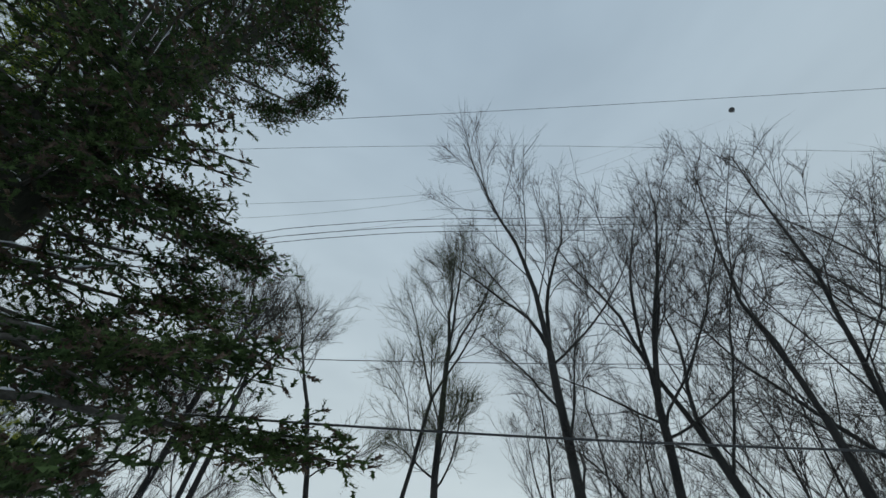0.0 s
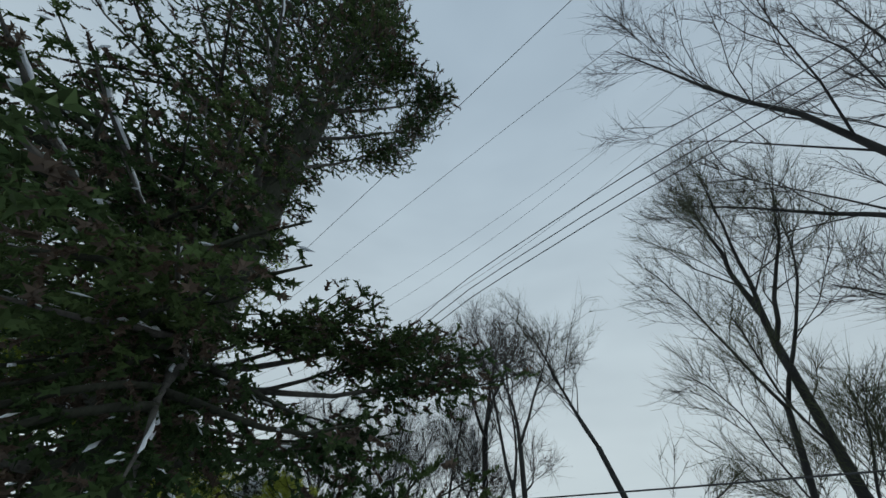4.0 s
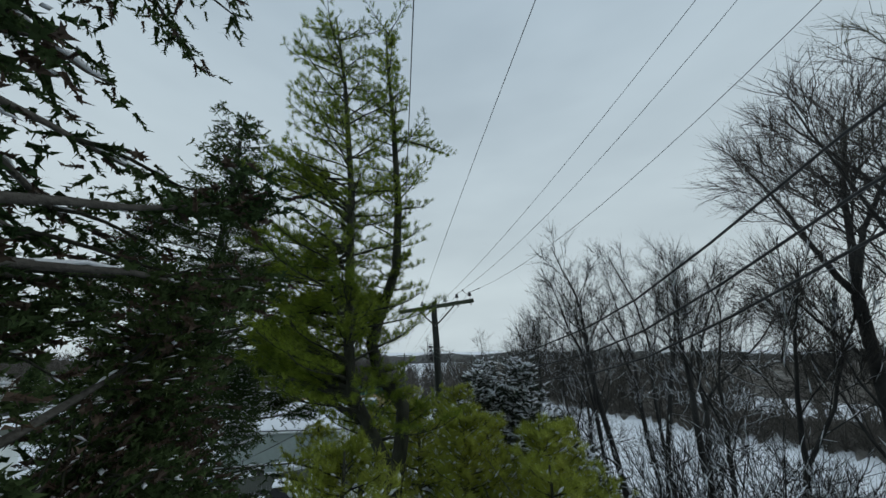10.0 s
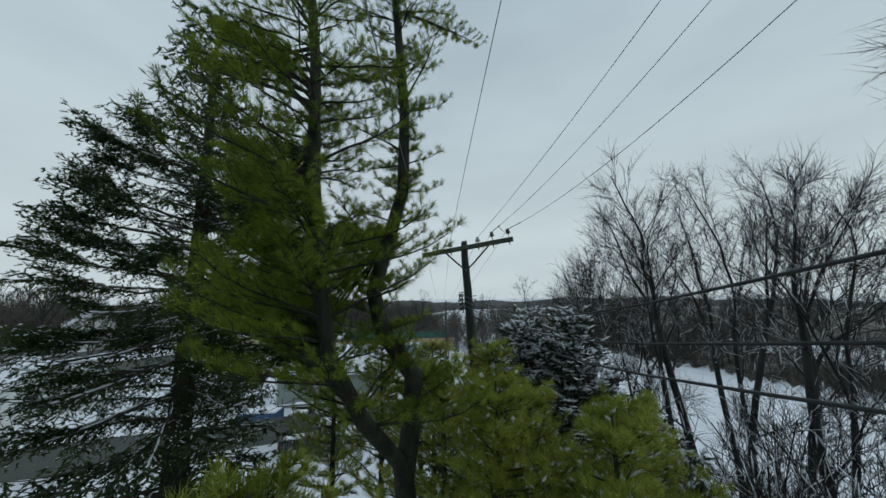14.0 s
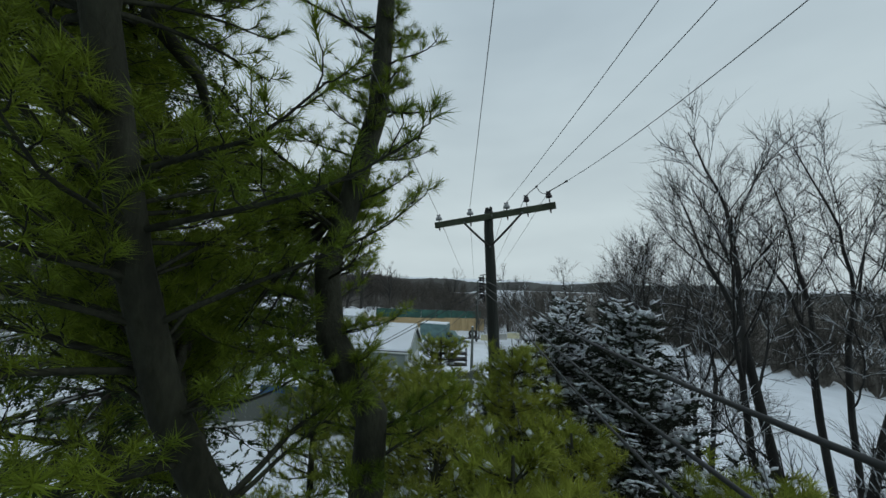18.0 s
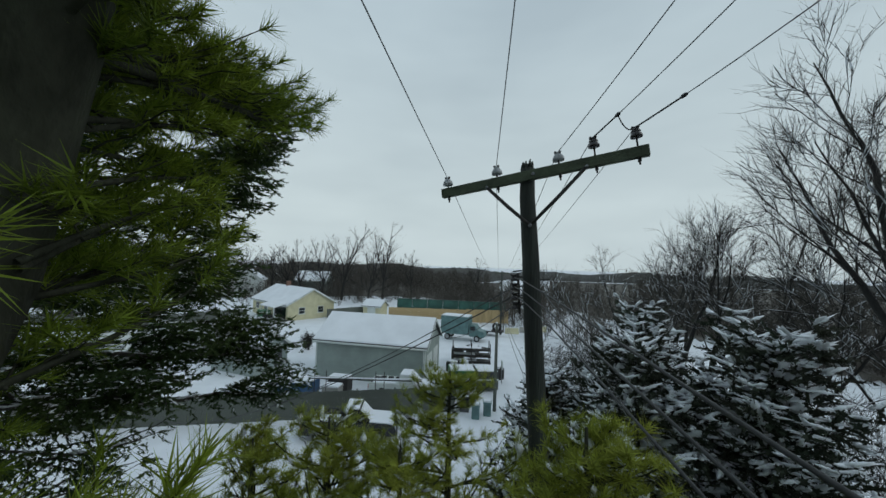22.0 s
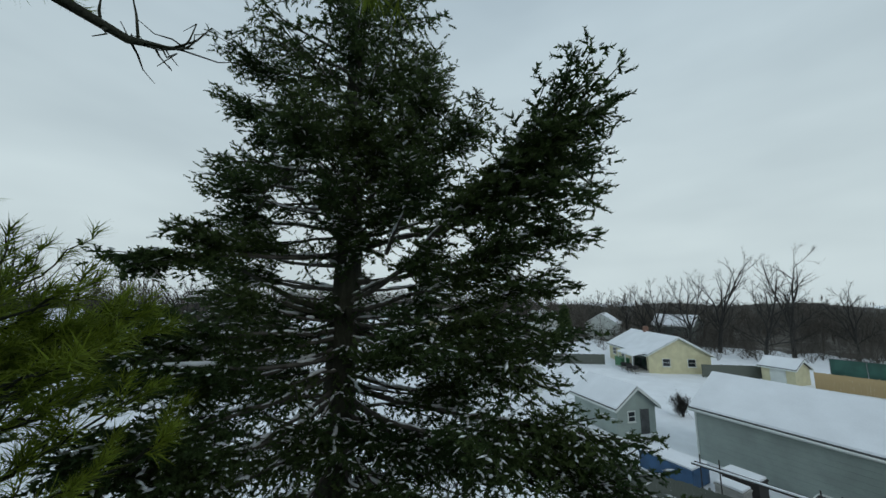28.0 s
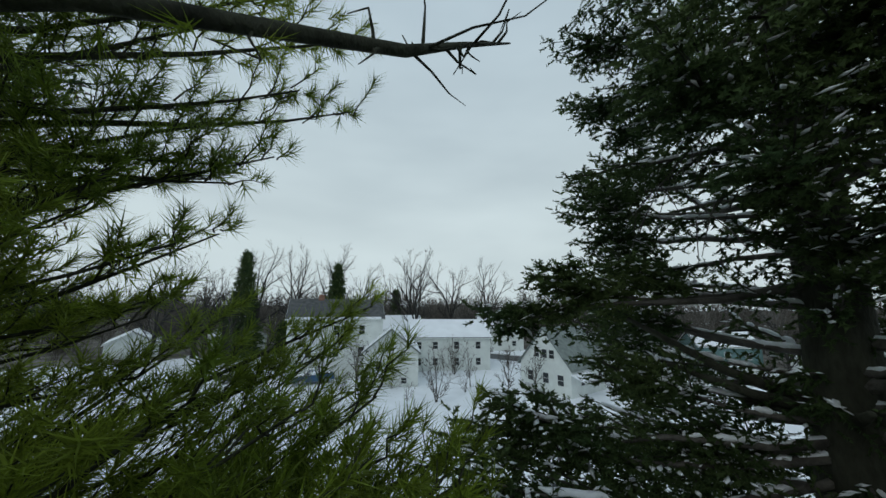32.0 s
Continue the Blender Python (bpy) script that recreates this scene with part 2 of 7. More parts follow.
def tube(pts, radii, sides=6, cap=True):
    """A tapered tube along points."""
    p = np.asarray(pts, float)
    r = np.broadcast_to(np.asarray(radii, float), (len(p),))
    d = np.gradient(p, axis=0)
    d /= np.linalg.norm(d, axis=1, keepdims=True) + 1e-9
    ref = np.array([0, 0, 1.0]) if abs(d[0, 2]) < 0.9 else np.array([1.0, 0, 0])
    u = np.cross(d, ref)
    u /= np.linalg.norm(u, axis=1, keepdims=True) + 1e-9
    w = np.cross(d, u)
    a = np.arange(sides) * 2 * math.pi / sides
    ring = u[:, None] * np.cos(a)[None, :, None] + w[:, None] * np.sin(a)[None, :, None]
    v = (p[:, None] + ring * r[:, None, None]).reshape(-1, 3)
    i = np.arange(len(p) - 1)[:, None] * sides
    j = np.arange(sides)[None]
    k = (j + 1) % sides
    q = np.stack([i + j, i + k, i + sides + k, i + sides + j], -1).reshape(-1, 4)
    t = []
    if cap and sides >= 3:
        e = (len(p) - 1) * sides
        t = [[e, e + b, e + b + 1] for b in range(1, sides - 1)] + [[0, b + 1, b] for b in range(1, sides - 1)]
    return v, np.array(t, int).reshape(-1, 3), q


def scatter(template, pos, ahead, up, size):
    """Copies of a template (its x axis laid along ahead, z near up), joined."""
    tv, tt, tq = template
    pos, ahead, up = (np.asarray(s, float).reshape(-1, 3) for s in (pos, ahead, up))
    size = np.asarray(size, float)
    size = size[:, None] * np.ones(3) if size.ndim == 1 else size
    x = ahead / (np.linalg.norm(ahead, axis=1, keepdims=True) + 1e-9)
    y = np.cross(up, x)
    y /= np.linalg.norm(y, axis=1, keepdims=True) + 1e-9
    z = np.cross(x, y)
    m = np.stack([x, y, z], 1) * size[:, :, None]
    v = np.einsum("kc,ncd->nkd", tv, m) + pos[:, None]
    off = (np.arange(len(pos)) * len(tv))[:, None, None]
    return v.reshape(-1, 3), (np.asarray(tt).reshape(1, -1, 3) + off).reshape(-1, 3), (np.asarray(tq).reshape(1, -1, 4) + off).reshape(-1, 4)


def empty(name, at=(0, 0, 0), rz=0.0, **tags):
    ob = new(name)
    ob.matrix_world = pose(*at, 0, 0, rz)
    ob.empty_display_size = 0.2
    return tagged(ob, **tags)


def part(name, data, mat, parent=None, label="", smooth=True, kind=""):
    """Links mesh data (verts, tris, quads), a bmesh or a mesh as one object under its thing, in the thing's own frame."""
    if isinstance(data, bmesh.types.BMesh):
        me = bpy.data.meshes.new(name)
        data.to_mesh(me)
        data.free()
    elif isinstance(data, tuple):
        me = raw_mesh(name, *data, smooth=smooth)
    else:
        me = data
    if not me.materials:
        me.materials.append(mat)
    ob = new(name, me)
    ob.parent = parent
    return tagged(ob, label=label, kind=kind)


def box(x0, y0, z0, x1, y1, z1, bevel=0.0):
    """A box as a bmesh, edges rounded if bevel is given."""
    bm = bmesh.new()
    bmesh.ops.create_cube(bm, size=1.0, matrix=Matrix.LocRotScale(((x0 + x1) / 2, (y0 + y1) / 2, (z0 + z1) / 2), None, (abs(x1 - x0), abs(y1 - y0), abs(z1 - z0))))
    if bevel:
        bmesh.ops.bevel(bm, geom=bm.edges[:], offset=bevel, segments=2, affect="EDGES", profile=0.6)
    return bm


def prism(profile, axis, a, b):
    """A profile (2D points) pushed along an axis from a to b, as a bmesh."""
    bm = bmesh.new()
    ends = []
    for s in (a, b):
        ends.append([bm.verts.new({"x": (s, u, w), "y": (u, s, w), "z": (u, w, s)}[axis]) for u, w in profile])
    n = len(profile)
    bm.faces.new(ends[0][::-1])
    bm.faces.new(ends[1])
    for k in range(n):
        bm.faces.new((ends[0][k], ends[0][(k + 1) % n], ends[1][(k + 1) % n], ends[1][k]))
    bmesh.ops.recalc_face_normals(bm, faces=bm.faces[:])
    return bm


def lathe(profile, sides=20):
    """(radius, height) points turned round z."""
    a = np.arange(sides) * 2 * math.pi / sides
    v = np.array([[r * math.cos(t), r * math.sin(t), z] for r, z in profile for t in a])
    i = np.arange(len(profile) - 1)[:, None] * sides
    j = np.arange(sides)[None]
    k = (j + 1) % sides
    q = np.stack([i + j, i + k, i + sides + k, i + sides + j], -1).reshape(-1, 4)
    return v, np.zeros((0, 3), int), q


def lump(seed=0, flat=0.45):
    """A small uneven lump, half a metre scale 1."""
    bm = bmesh.new()
    bmesh.ops.create_icosphere(bm, subdivisions=1, radius=0.5)
    rng = np.random.RandomState(seed)
    v = np.array([p.co for p in bm.verts]) * (1 + 0.35 * (rng.rand(len(bm.verts), 1) - 0.5))
    v[:, 2] *= flat
    t = np.array([[p.index for p in f.verts] for f in bm.faces])
    bm.free()
    return v, t, np.zeros((0, 4), int)


RNG = np.random.RandomState(7)
# The lane through the foliage that stays free of needles and twigs.
LANE = np.array([(0.3, 0.2, 5.4), (-0.1, 1.4, 6.4), (-0.9, 2.8, 8.1), (-1.5, 3.8, 9.2), (-2.4, 4.9, 9.6), (-3.6, 5.7, 9.7), (-5.4, 7.0, 9.75), (-7.2, 7.7, 9.8),
                 (-9.3, 8.5, 9.9), (-10.4, 8.6, 10.0), (-10.8, 7.9, 10.05), (-11.4, 7.3, 10.3), (-11.35, 6.5, 10.5)])


def clear_of_lane(p, gap):
    """Which points keep the gap from the lane."""
    p = np.asarray(p, float)
    best = np.full(len(p), 1e9)
    for a, b in zip(LANE[:-1], LANE[1:]):
        ab = b - a
        s = np.clip(((p - a) @ ab) / (ab @ ab), 0, 1)
        best = np.minimum(best, np.linalg.norm(p - (a + s[:, None] * ab), axis=1))
    return best > gap

# ---- plant kinds ----


def spray(count, length, width, lean, rng, axis=0.14, core=0.0028):
    """A twig along x, set with needles."""
    v, t = [], []
    for n in range(count):
        s = (n + 0.5) / count * axis
        a = n * 2.4 + rng.rand() * 0.6
        out = np.array([0, math.cos(a), math.sin(a)])
        tip = np.array([s + length * math.cos(lean), 0, 0]) + out * length * math.sin(lean) * (0.85 + 0.3 * rng.rand())
        side = np.cross([1, 0, 0], out) * width
        base = np.array([s, 0, 0])
        k = len(v)
        v += [base - side, base + side, tip]
        t.append([k, k + 1, k + 2])
    k = len(v)      # the twig itself: two crossed slivers
    v += [(0, -core, 0), (0, core, 0), (axis, 0, 0), (0, 0, -core), (0, 0, core)]
    t += [[k, k + 1, k + 2], [k + 3, k + 4, k + 2]]
    return np.array(v), np.array(t), np.zeros((0, 4), int)


SPRUCE_TWIG = spray(10, 0.028, 0.0080, 1.0, np.random.RandomState(1), 0.072, 0.010)
SPRUCE_TWIG_FAR = spray(10, 0.060, 0.017, 0.95, np.random.RandomState(2), 0.18, 0.02)
PINE_TUFT = spray(16, 0.088, 0.0028, 0.85, np.random.RandomState(3), 0.06)
PINE_TUFT_FAR = spray(12, 0.11, 0.0046, 0.9, np.random.RandomState(4), 0.06)
LUMP = (np.array([(0.5, 0, 0), (-0.45, 0.05, 0.02), (0.05, 0.5, 0), (-0.05, -0.45, 0), (0.06, 0.04, 0.30), (0, 0, -0.14)]), np.array([(0, 2, 4), (2, 1, 4), (1, 3, 4), (3, 0, 4), (2, 0, 5), (1, 2, 5), (3, 1, 5), (0, 3, 5)]), np.zeros((0, 4), int))


def bend(start, azimuth, length, rise, droop, lift, n=7, wobble=0.05, rng=RNG):
    """A limb's line: leaves at a rise, sags, and lifts at its tip."""
    s = np.linspace(0, 1, n)
    out = length * s
    z = length * (rise * s - droop * s**2 + lift * s**4)
    side = np.cumsum(rng.randn(n)) * wobble * length / n
    c, w = math.cos(azimuth), math.sin(azimuth)
    return np.stack([start[0] + out * c - side * w, start[1] + out * w + side * c, start[2] + z], 1)


def reach_to(start, end, arch=0.0, n=8, wobble=0.05, rng=RNG):
    """A limb's line from start to end, arched up (minus: sagging) between."""
    start, end = np.asarray(start, float), np.asarray(end, float)
    s = np.linspace(0, 1, n)[:, None]
    length = np.linalg.norm(end - start)
    side = np.cumsum(rng.randn(n, 3), 0) * wobble * length / n
    return start + (end - start) * s + np.array([0, 0, 1.0]) * arch * 4 * s * (1 - s) + side * s * (1.3 - s)


def cone(p0, p1, r):
    """A thin pointed twig: three long faces."""
    d = np.asarray(p1, float) - p0
    u = np.cross(d, (0.3, 0.5, 0.8))
    u /= np.linalg.norm(u) + 1e-9
    w = np.cross(d, u)
    w /= np.linalg.norm(w) + 1e-9
    return np.array([p0 + u * r, p0 - (u * 0.5 - w * 0.87) * r, p0 - (u * 0.5 + w * 0.87) * r, p1]), np.array([[0, 1, 3], [1, 2, 3], [2, 0, 3]]), np.zeros((0, 4), int)


def cones(p0, p1, r):
    """Many thin pointed twigs at once."""
    p0, p1, r = np.asarray(p0, float), np.asarray(p1, float), np.asarray(r, float)[:, None]
    d = p1 - p0
    u = np.cross(d, (0.3, 0.5, 0.8))
    u /= np.linalg.norm(u, axis=1, keepdims=True) + 1e-9
    w = np.cross(d, u)
    w /= np.linalg.norm(w, axis=1, keepdims=True) + 1e-9
    v = np.stack([p0 + u * r, p0 - (u * 0.5 - w * 0.87) * r, p0 - (u * 0.5 + w * 0.87) * r, p1], 1).reshape(-1, 3)
    t = (np.arange(len(p0)) * 4)[:, None, None] + np.array([[0, 1, 3], [1, 2, 3], [2, 0, 3]])[None]
    return v, t.reshape(-1, 3), np.zeros((0, 4), int)


def along(p, s):
    """Points at fractions s of a polyline, and its direction there."""
    x = np.linspace(0, 1, len(p))
    q = np.stack([np.interp(s, x, p[:, k]) for k in range(3)], 1)
    e = np.stack([np.interp(np.minimum(s + 0.02, 1.0), x, p[:, k]) - np.interp(np.maximum(s - 0.02, 0.0), x, p[:, k]) for k in range(3)], 1)
    return q, e / (np.linalg.norm(e, axis=1, keepdims=True) + 1e-9)


def conifer(label, base, height, radius, crown, zmin, seed, step=0.42, per=5, mat=NEEDLE, snow=0.4, twig=SPRUCE_TWIG, spacing=0.10, hang=0.5, reach=(), gap=0.55, dry=0.0, bark=BARK, snow_size=1.0, group="conifers", fine=(0, 99), finger=0.055, forks=True, apart=True, droop=0.62, clumps=()):
    """A spruce: trunk, drooping limbs in whorls, side branchlets set with needle fingers, and snow on them.
    crown(z, a): the limbs' length at a height; reach: extra limbs (height at the trunk, end point, arch);
    clumps: boughs that end in a tuft (height at the trunk or a point, centre, half sizes, number of branchlets);
    fine: the heights between which the fingers are small and dense."""
    rng = np.random.RandomState(seed)
    tree = empty("spruce_tree", base, label=label, category="tree", group=group)
    o = np.array(base, float)
    zs = np.linspace(0, height, 14)
    tx, ty = np.cumsum(rng.randn(14)) * 0.02, np.cumsum(rng.randn(14)) * 0.02
    tx -= np.interp(9.8 - base[2], zs, tx)
    ty -= np.interp(9.8 - base[2], zs, ty)
    rad = radius * (1 - zs / height) ** 0.75 + 0.012
    part("trunk", tube(np.stack([tx, ty, zs], 1), rad, 12), bark, tree)
    lines = []
    z = zmin
    while z < height - 0.25:
        a0 = rng.rand() * 6.28
        for k in range(per):
            a = a0 + k * 6.283 / per + rng.randn() * 0.25
            length = crown(z, a) * (0.72 + 0.45 * rng.rand())
            if length < 0.12:
                continue
            zz = z + rng.randn() * 0.1
            hgt = zz / height
            start = (np.interp(zz, zs, tx), np.interp(zz, zs, ty), zz)
            lines.append((bend(start, a, length, 0.22 + 0.5 * hgt**3 + 0.12 * rng.randn(), droop - 0.3 * hgt, 0.26, wobble=0.13, rng=rng), 0.010 + 0.011 * length, True, 0.12, 1.0))
        z += step * (0.8 + 0.4 * rng.rand())
    for zz, end, arch in reach:
        if np.ndim(zz):
            start = np.array(zz) - o
        else:
            start = (np.interp(zz - base[2], zs, tx), np.interp(zz - base[2], zs, ty), zz - base[2])
        p = reach_to(start, np.array(end) - o, arch, wobble=0.16, rng=rng)
        lines.append((p, 0.014 + 0.011 * np.linalg.norm(p[-1] - p[0]), True, 0.12, 1.0))
    sprigs = []
    for root, centre, half, count in clumps:
        if np.ndim(root):
            start = np.array(root) - o
        else:
            start = np.array((np.interp(root - base[2], zs, tx), np.interp(root - base[2], zs, ty), root - base[2]))
        end = np.array(centre) - o
        long = np.linalg.norm(end - start)
        p = reach_to(start, end, -0.05 * long, wobble=0.22, rng=rng)
        lines.append((p, 0.012 + 0.011 * long, True, 0.62, 0.5))
        count = int(count * 1.35)
        u = rng.randn(count, 3)
        u *= (0.35 + 0.65 * rng.rand(count, 1) ** 0.5) / np.linalg.norm(u, axis=1, keepdims=True)
        ends = end + u * np.array(half)
        q, _ = along(p, 0.62 + 0.38 * rng.rand(count))
        sprigs += [(reach_to(a, b, 0.03 * rng.randn(), n=5, wobble=0.2, rng=rng), 0.006, False, 0.15, 0.4) for a, b in zip(q, ends)]
    for p, r, _, bare, _ in [l for l in lines if l[3] < 0.3] if forks else []:
        length = np.linalg.norm(np.diff(p, axis=0), axis=1).sum()
        for k in range(3 if length > 1.9 else 2 if length > 1.2 else 1):
            q, e = along(p, np.array([0.3 + 0.45 * rng.rand()]))
            a = math.atan2(e[0, 1], e[0, 0]) + (0.5 + 0.5 * rng.rand()) * (1 if k % 2 else -1)
            lines.append((bend(q[0], a, min(0.9, length * (0.3 + 0.22 * rng.rand())), e[0, 2] * 0.6 + 0.25 * rng.rand(), 0.5 * rng.rand() + 0.15, 0.25, n=6, wobble=0.12, rng=rng), r * 0.55, False, 0.12, 1.0))
    lines += sprigs
    big, small, pos, way, size, lumps, streaks = [], [], [], [], [], [], []
    for p, r, main, bare, sag in lines:
        okay = clear_of_lane(p + o, gap * 0.75)
        if not okay.all():
            cut = int(np.argmin(okay))
            if cut < 3:
                continue
            p = p[:cut]
        length = np.linalg.norm(np.diff(p, axis=0), axis=1).sum()
        (big if main and apart else small).append(tube(p, np.linspace(r, 0.004, len(p)), 5 if apart else 3, cap=False))
        mid = p[len(p) // 2, 2] + base[2]
        near = fine[0] < mid < fine[1]
        gap_, k_ = (spacing, 1.0) if near else (spacing * 2.2, 2.0)
        n = max(3, int(length / gap_))
        s = np.clip(np.linspace(bare, 1.0, n) + rng.randn(n) * 0.02, 0, 1)
        q, e = along(p, s)
        low = hang * sag
        full = 0.55 + 0.45 * np.sin(s * length * (4 + 3 * rng.rand()) + rng.rand() * 6.28)
        for sign in (-1, 1):
            side = np.cross(e, (0, 0, 1)) * sign
            side /= np.linalg.norm(side, axis=1, keepdims=True) + 1e-9
            d = side * (0.8 + 0.3 * rng.rand(n, 1)) + e * (0.35 + 0.5 * rng.rand(n, 1)) + np.array([0, 0, -1.0]) * low * (0.2 + 1.2 * rng.rand(n, 1)) + rng.randn(n, 3) * 0.22
            d /= np.linalg.norm(d, axis=1, keepdims=True)
            run = (0.13 + 0.44 * min(1.0, length / 1.6) * np.clip(1.02 - s, 0, 1) ** 0.5) * (0.5 + 0.5 * rng.rand(n)) * (0.55 + 0.45 * full)
            steps = np.arange(0.3, 9) * finger * k_
            for j, f in enumerate(steps):
                use = (f < run + finger * 0.6) & (rng.rand(n) < 0.55 + 0.45 * full)
                if not use.any():
                    break
                lat = np.cross(d, (0, 0, 1)) * (1 if j % 2 else -1)
                lat /= np.linalg.norm(lat, axis=1, keepdims=True) + 1e-9
                at = q + d * f + np.array([0, 0, -1.0]) * low * 0.9 * f * f / 0.4
                w = d * 0.75 + lat * (0.45 + 0.5 * rng.rand(n, 1)) + np.array([0, 0, 0.5 * (1 - sag) - 0.75 * low]) * (0.2 + rng.rand(n, 1)) + rng.randn(n, 3) * 0.28
                pos.append(at[use]), way.append(w[use]), size.append(((0.8 + 0.6 * rng.rand(n)) * k_)[use])
            for f in (0.25, 0.6, 0.9) if snow < 1 else (0.15, 0.4, 0.65, 0.9, 1.05):
                pick = rng.rand(n) < snow * 0.45
                if pick.any():
                    f = (run * (f + 0.25 * (rng.rand(n) - 0.5)))[:, None]
                    lumps.append(np.concatenate([(q + d * f + np.array([0, 0, 0.006 + 0.012 * snow_size ** 2]) - np.array([0, 0, 1.0]) * low * 0.9 * f * f / 0.4)[pick], (d + e * 0.4 + rng.randn(n, 3) * 0.25)[pick] * [1, 1, 0.6]], 1))
        pos.append(q), way.append(e * 0.8 + rng.randn(n, 3) * 0.4), size.append((0.8 + 0.5 * rng.rand(n)) * k_)
        if snow and near and main and length > 0.5:      # streaks of snow along the limb's upper side
            a = 0.02
            while a < 0.85:
                b = min(0.95, a + (0.10 + 0.35 * rng.rand()) / length)
                if rng.rand() < min(0.8, snow * 1.1) and b - a > 0.03:
                    l, _ = along(p, np.linspace(a, b, 6))
                    w = (0.007 + 0.011 * rng.rand()) * snow_size
                    streaks.append(tube(l + [0, 0, r * 0.45 + w * 0.5] + rng.randn(6, 3) * 0.004, w * np.array([0.25, 0.9, 1.1, 0.8, 1.0, 0.25]), 5))
                a = b + 0.06 * rng.rand() / length
    for w in big:
        part("limb", w, BARK_LIMB if apart else bark, tree)
    if small:
        part("branchwork", join(small), bark, tree, kind="stuff")
    pos, way, size = np.concatenate(pos), np.concatenate(way), np.concatenate(size)
    use = clear_of_lane(pos + o, gap)
    pos, way, size = pos[use], way[use], size[use]
    ups = np.tile([0.0, 0, 1], (len(pos), 1)) + rng.randn(len(pos), 3) * 0.15
    brown = rng.rand(len(pos)) < dry
    part("foliage", scatter(twig, pos[~brown], way[~brown], ups[~brown], size[~brown]), mat, tree, smooth=False, kind="stuff")
    if dry:
        part("dry_foliage", scatter(twig, pos[brown], way[brown], ups[brown], size[brown]), NEEDLE_BROWN, tree, "brown dry needles", smooth=False, kind="stuff")
    if lumps and snow > 0:
        lp = np.concatenate(lumps)
        lp = lp[clear_of_lane(lp[:, :3] + o, gap)]
        n = len(lp)
        sz = np.stack([0.03 + 0.075 * rng.rand(n) ** 2, 0.014 + 0.020 * rng.rand(n), 0.014 + 0.016 * rng.rand(n)], 1) * snow_size
        bits = [scatter(LUMP, lp[:, :3], lp[:, 3:], np.tile([0.0, 0, 1], (n, 1)), sz)] + [t for t in streaks if clear_of_lane(t[0] + o, gap * 0.8).all()]
        part("snow_cover", join(bits), SNOW_LUMP, tree, "snow lying on the boughs", kind="stuff")
    return tree


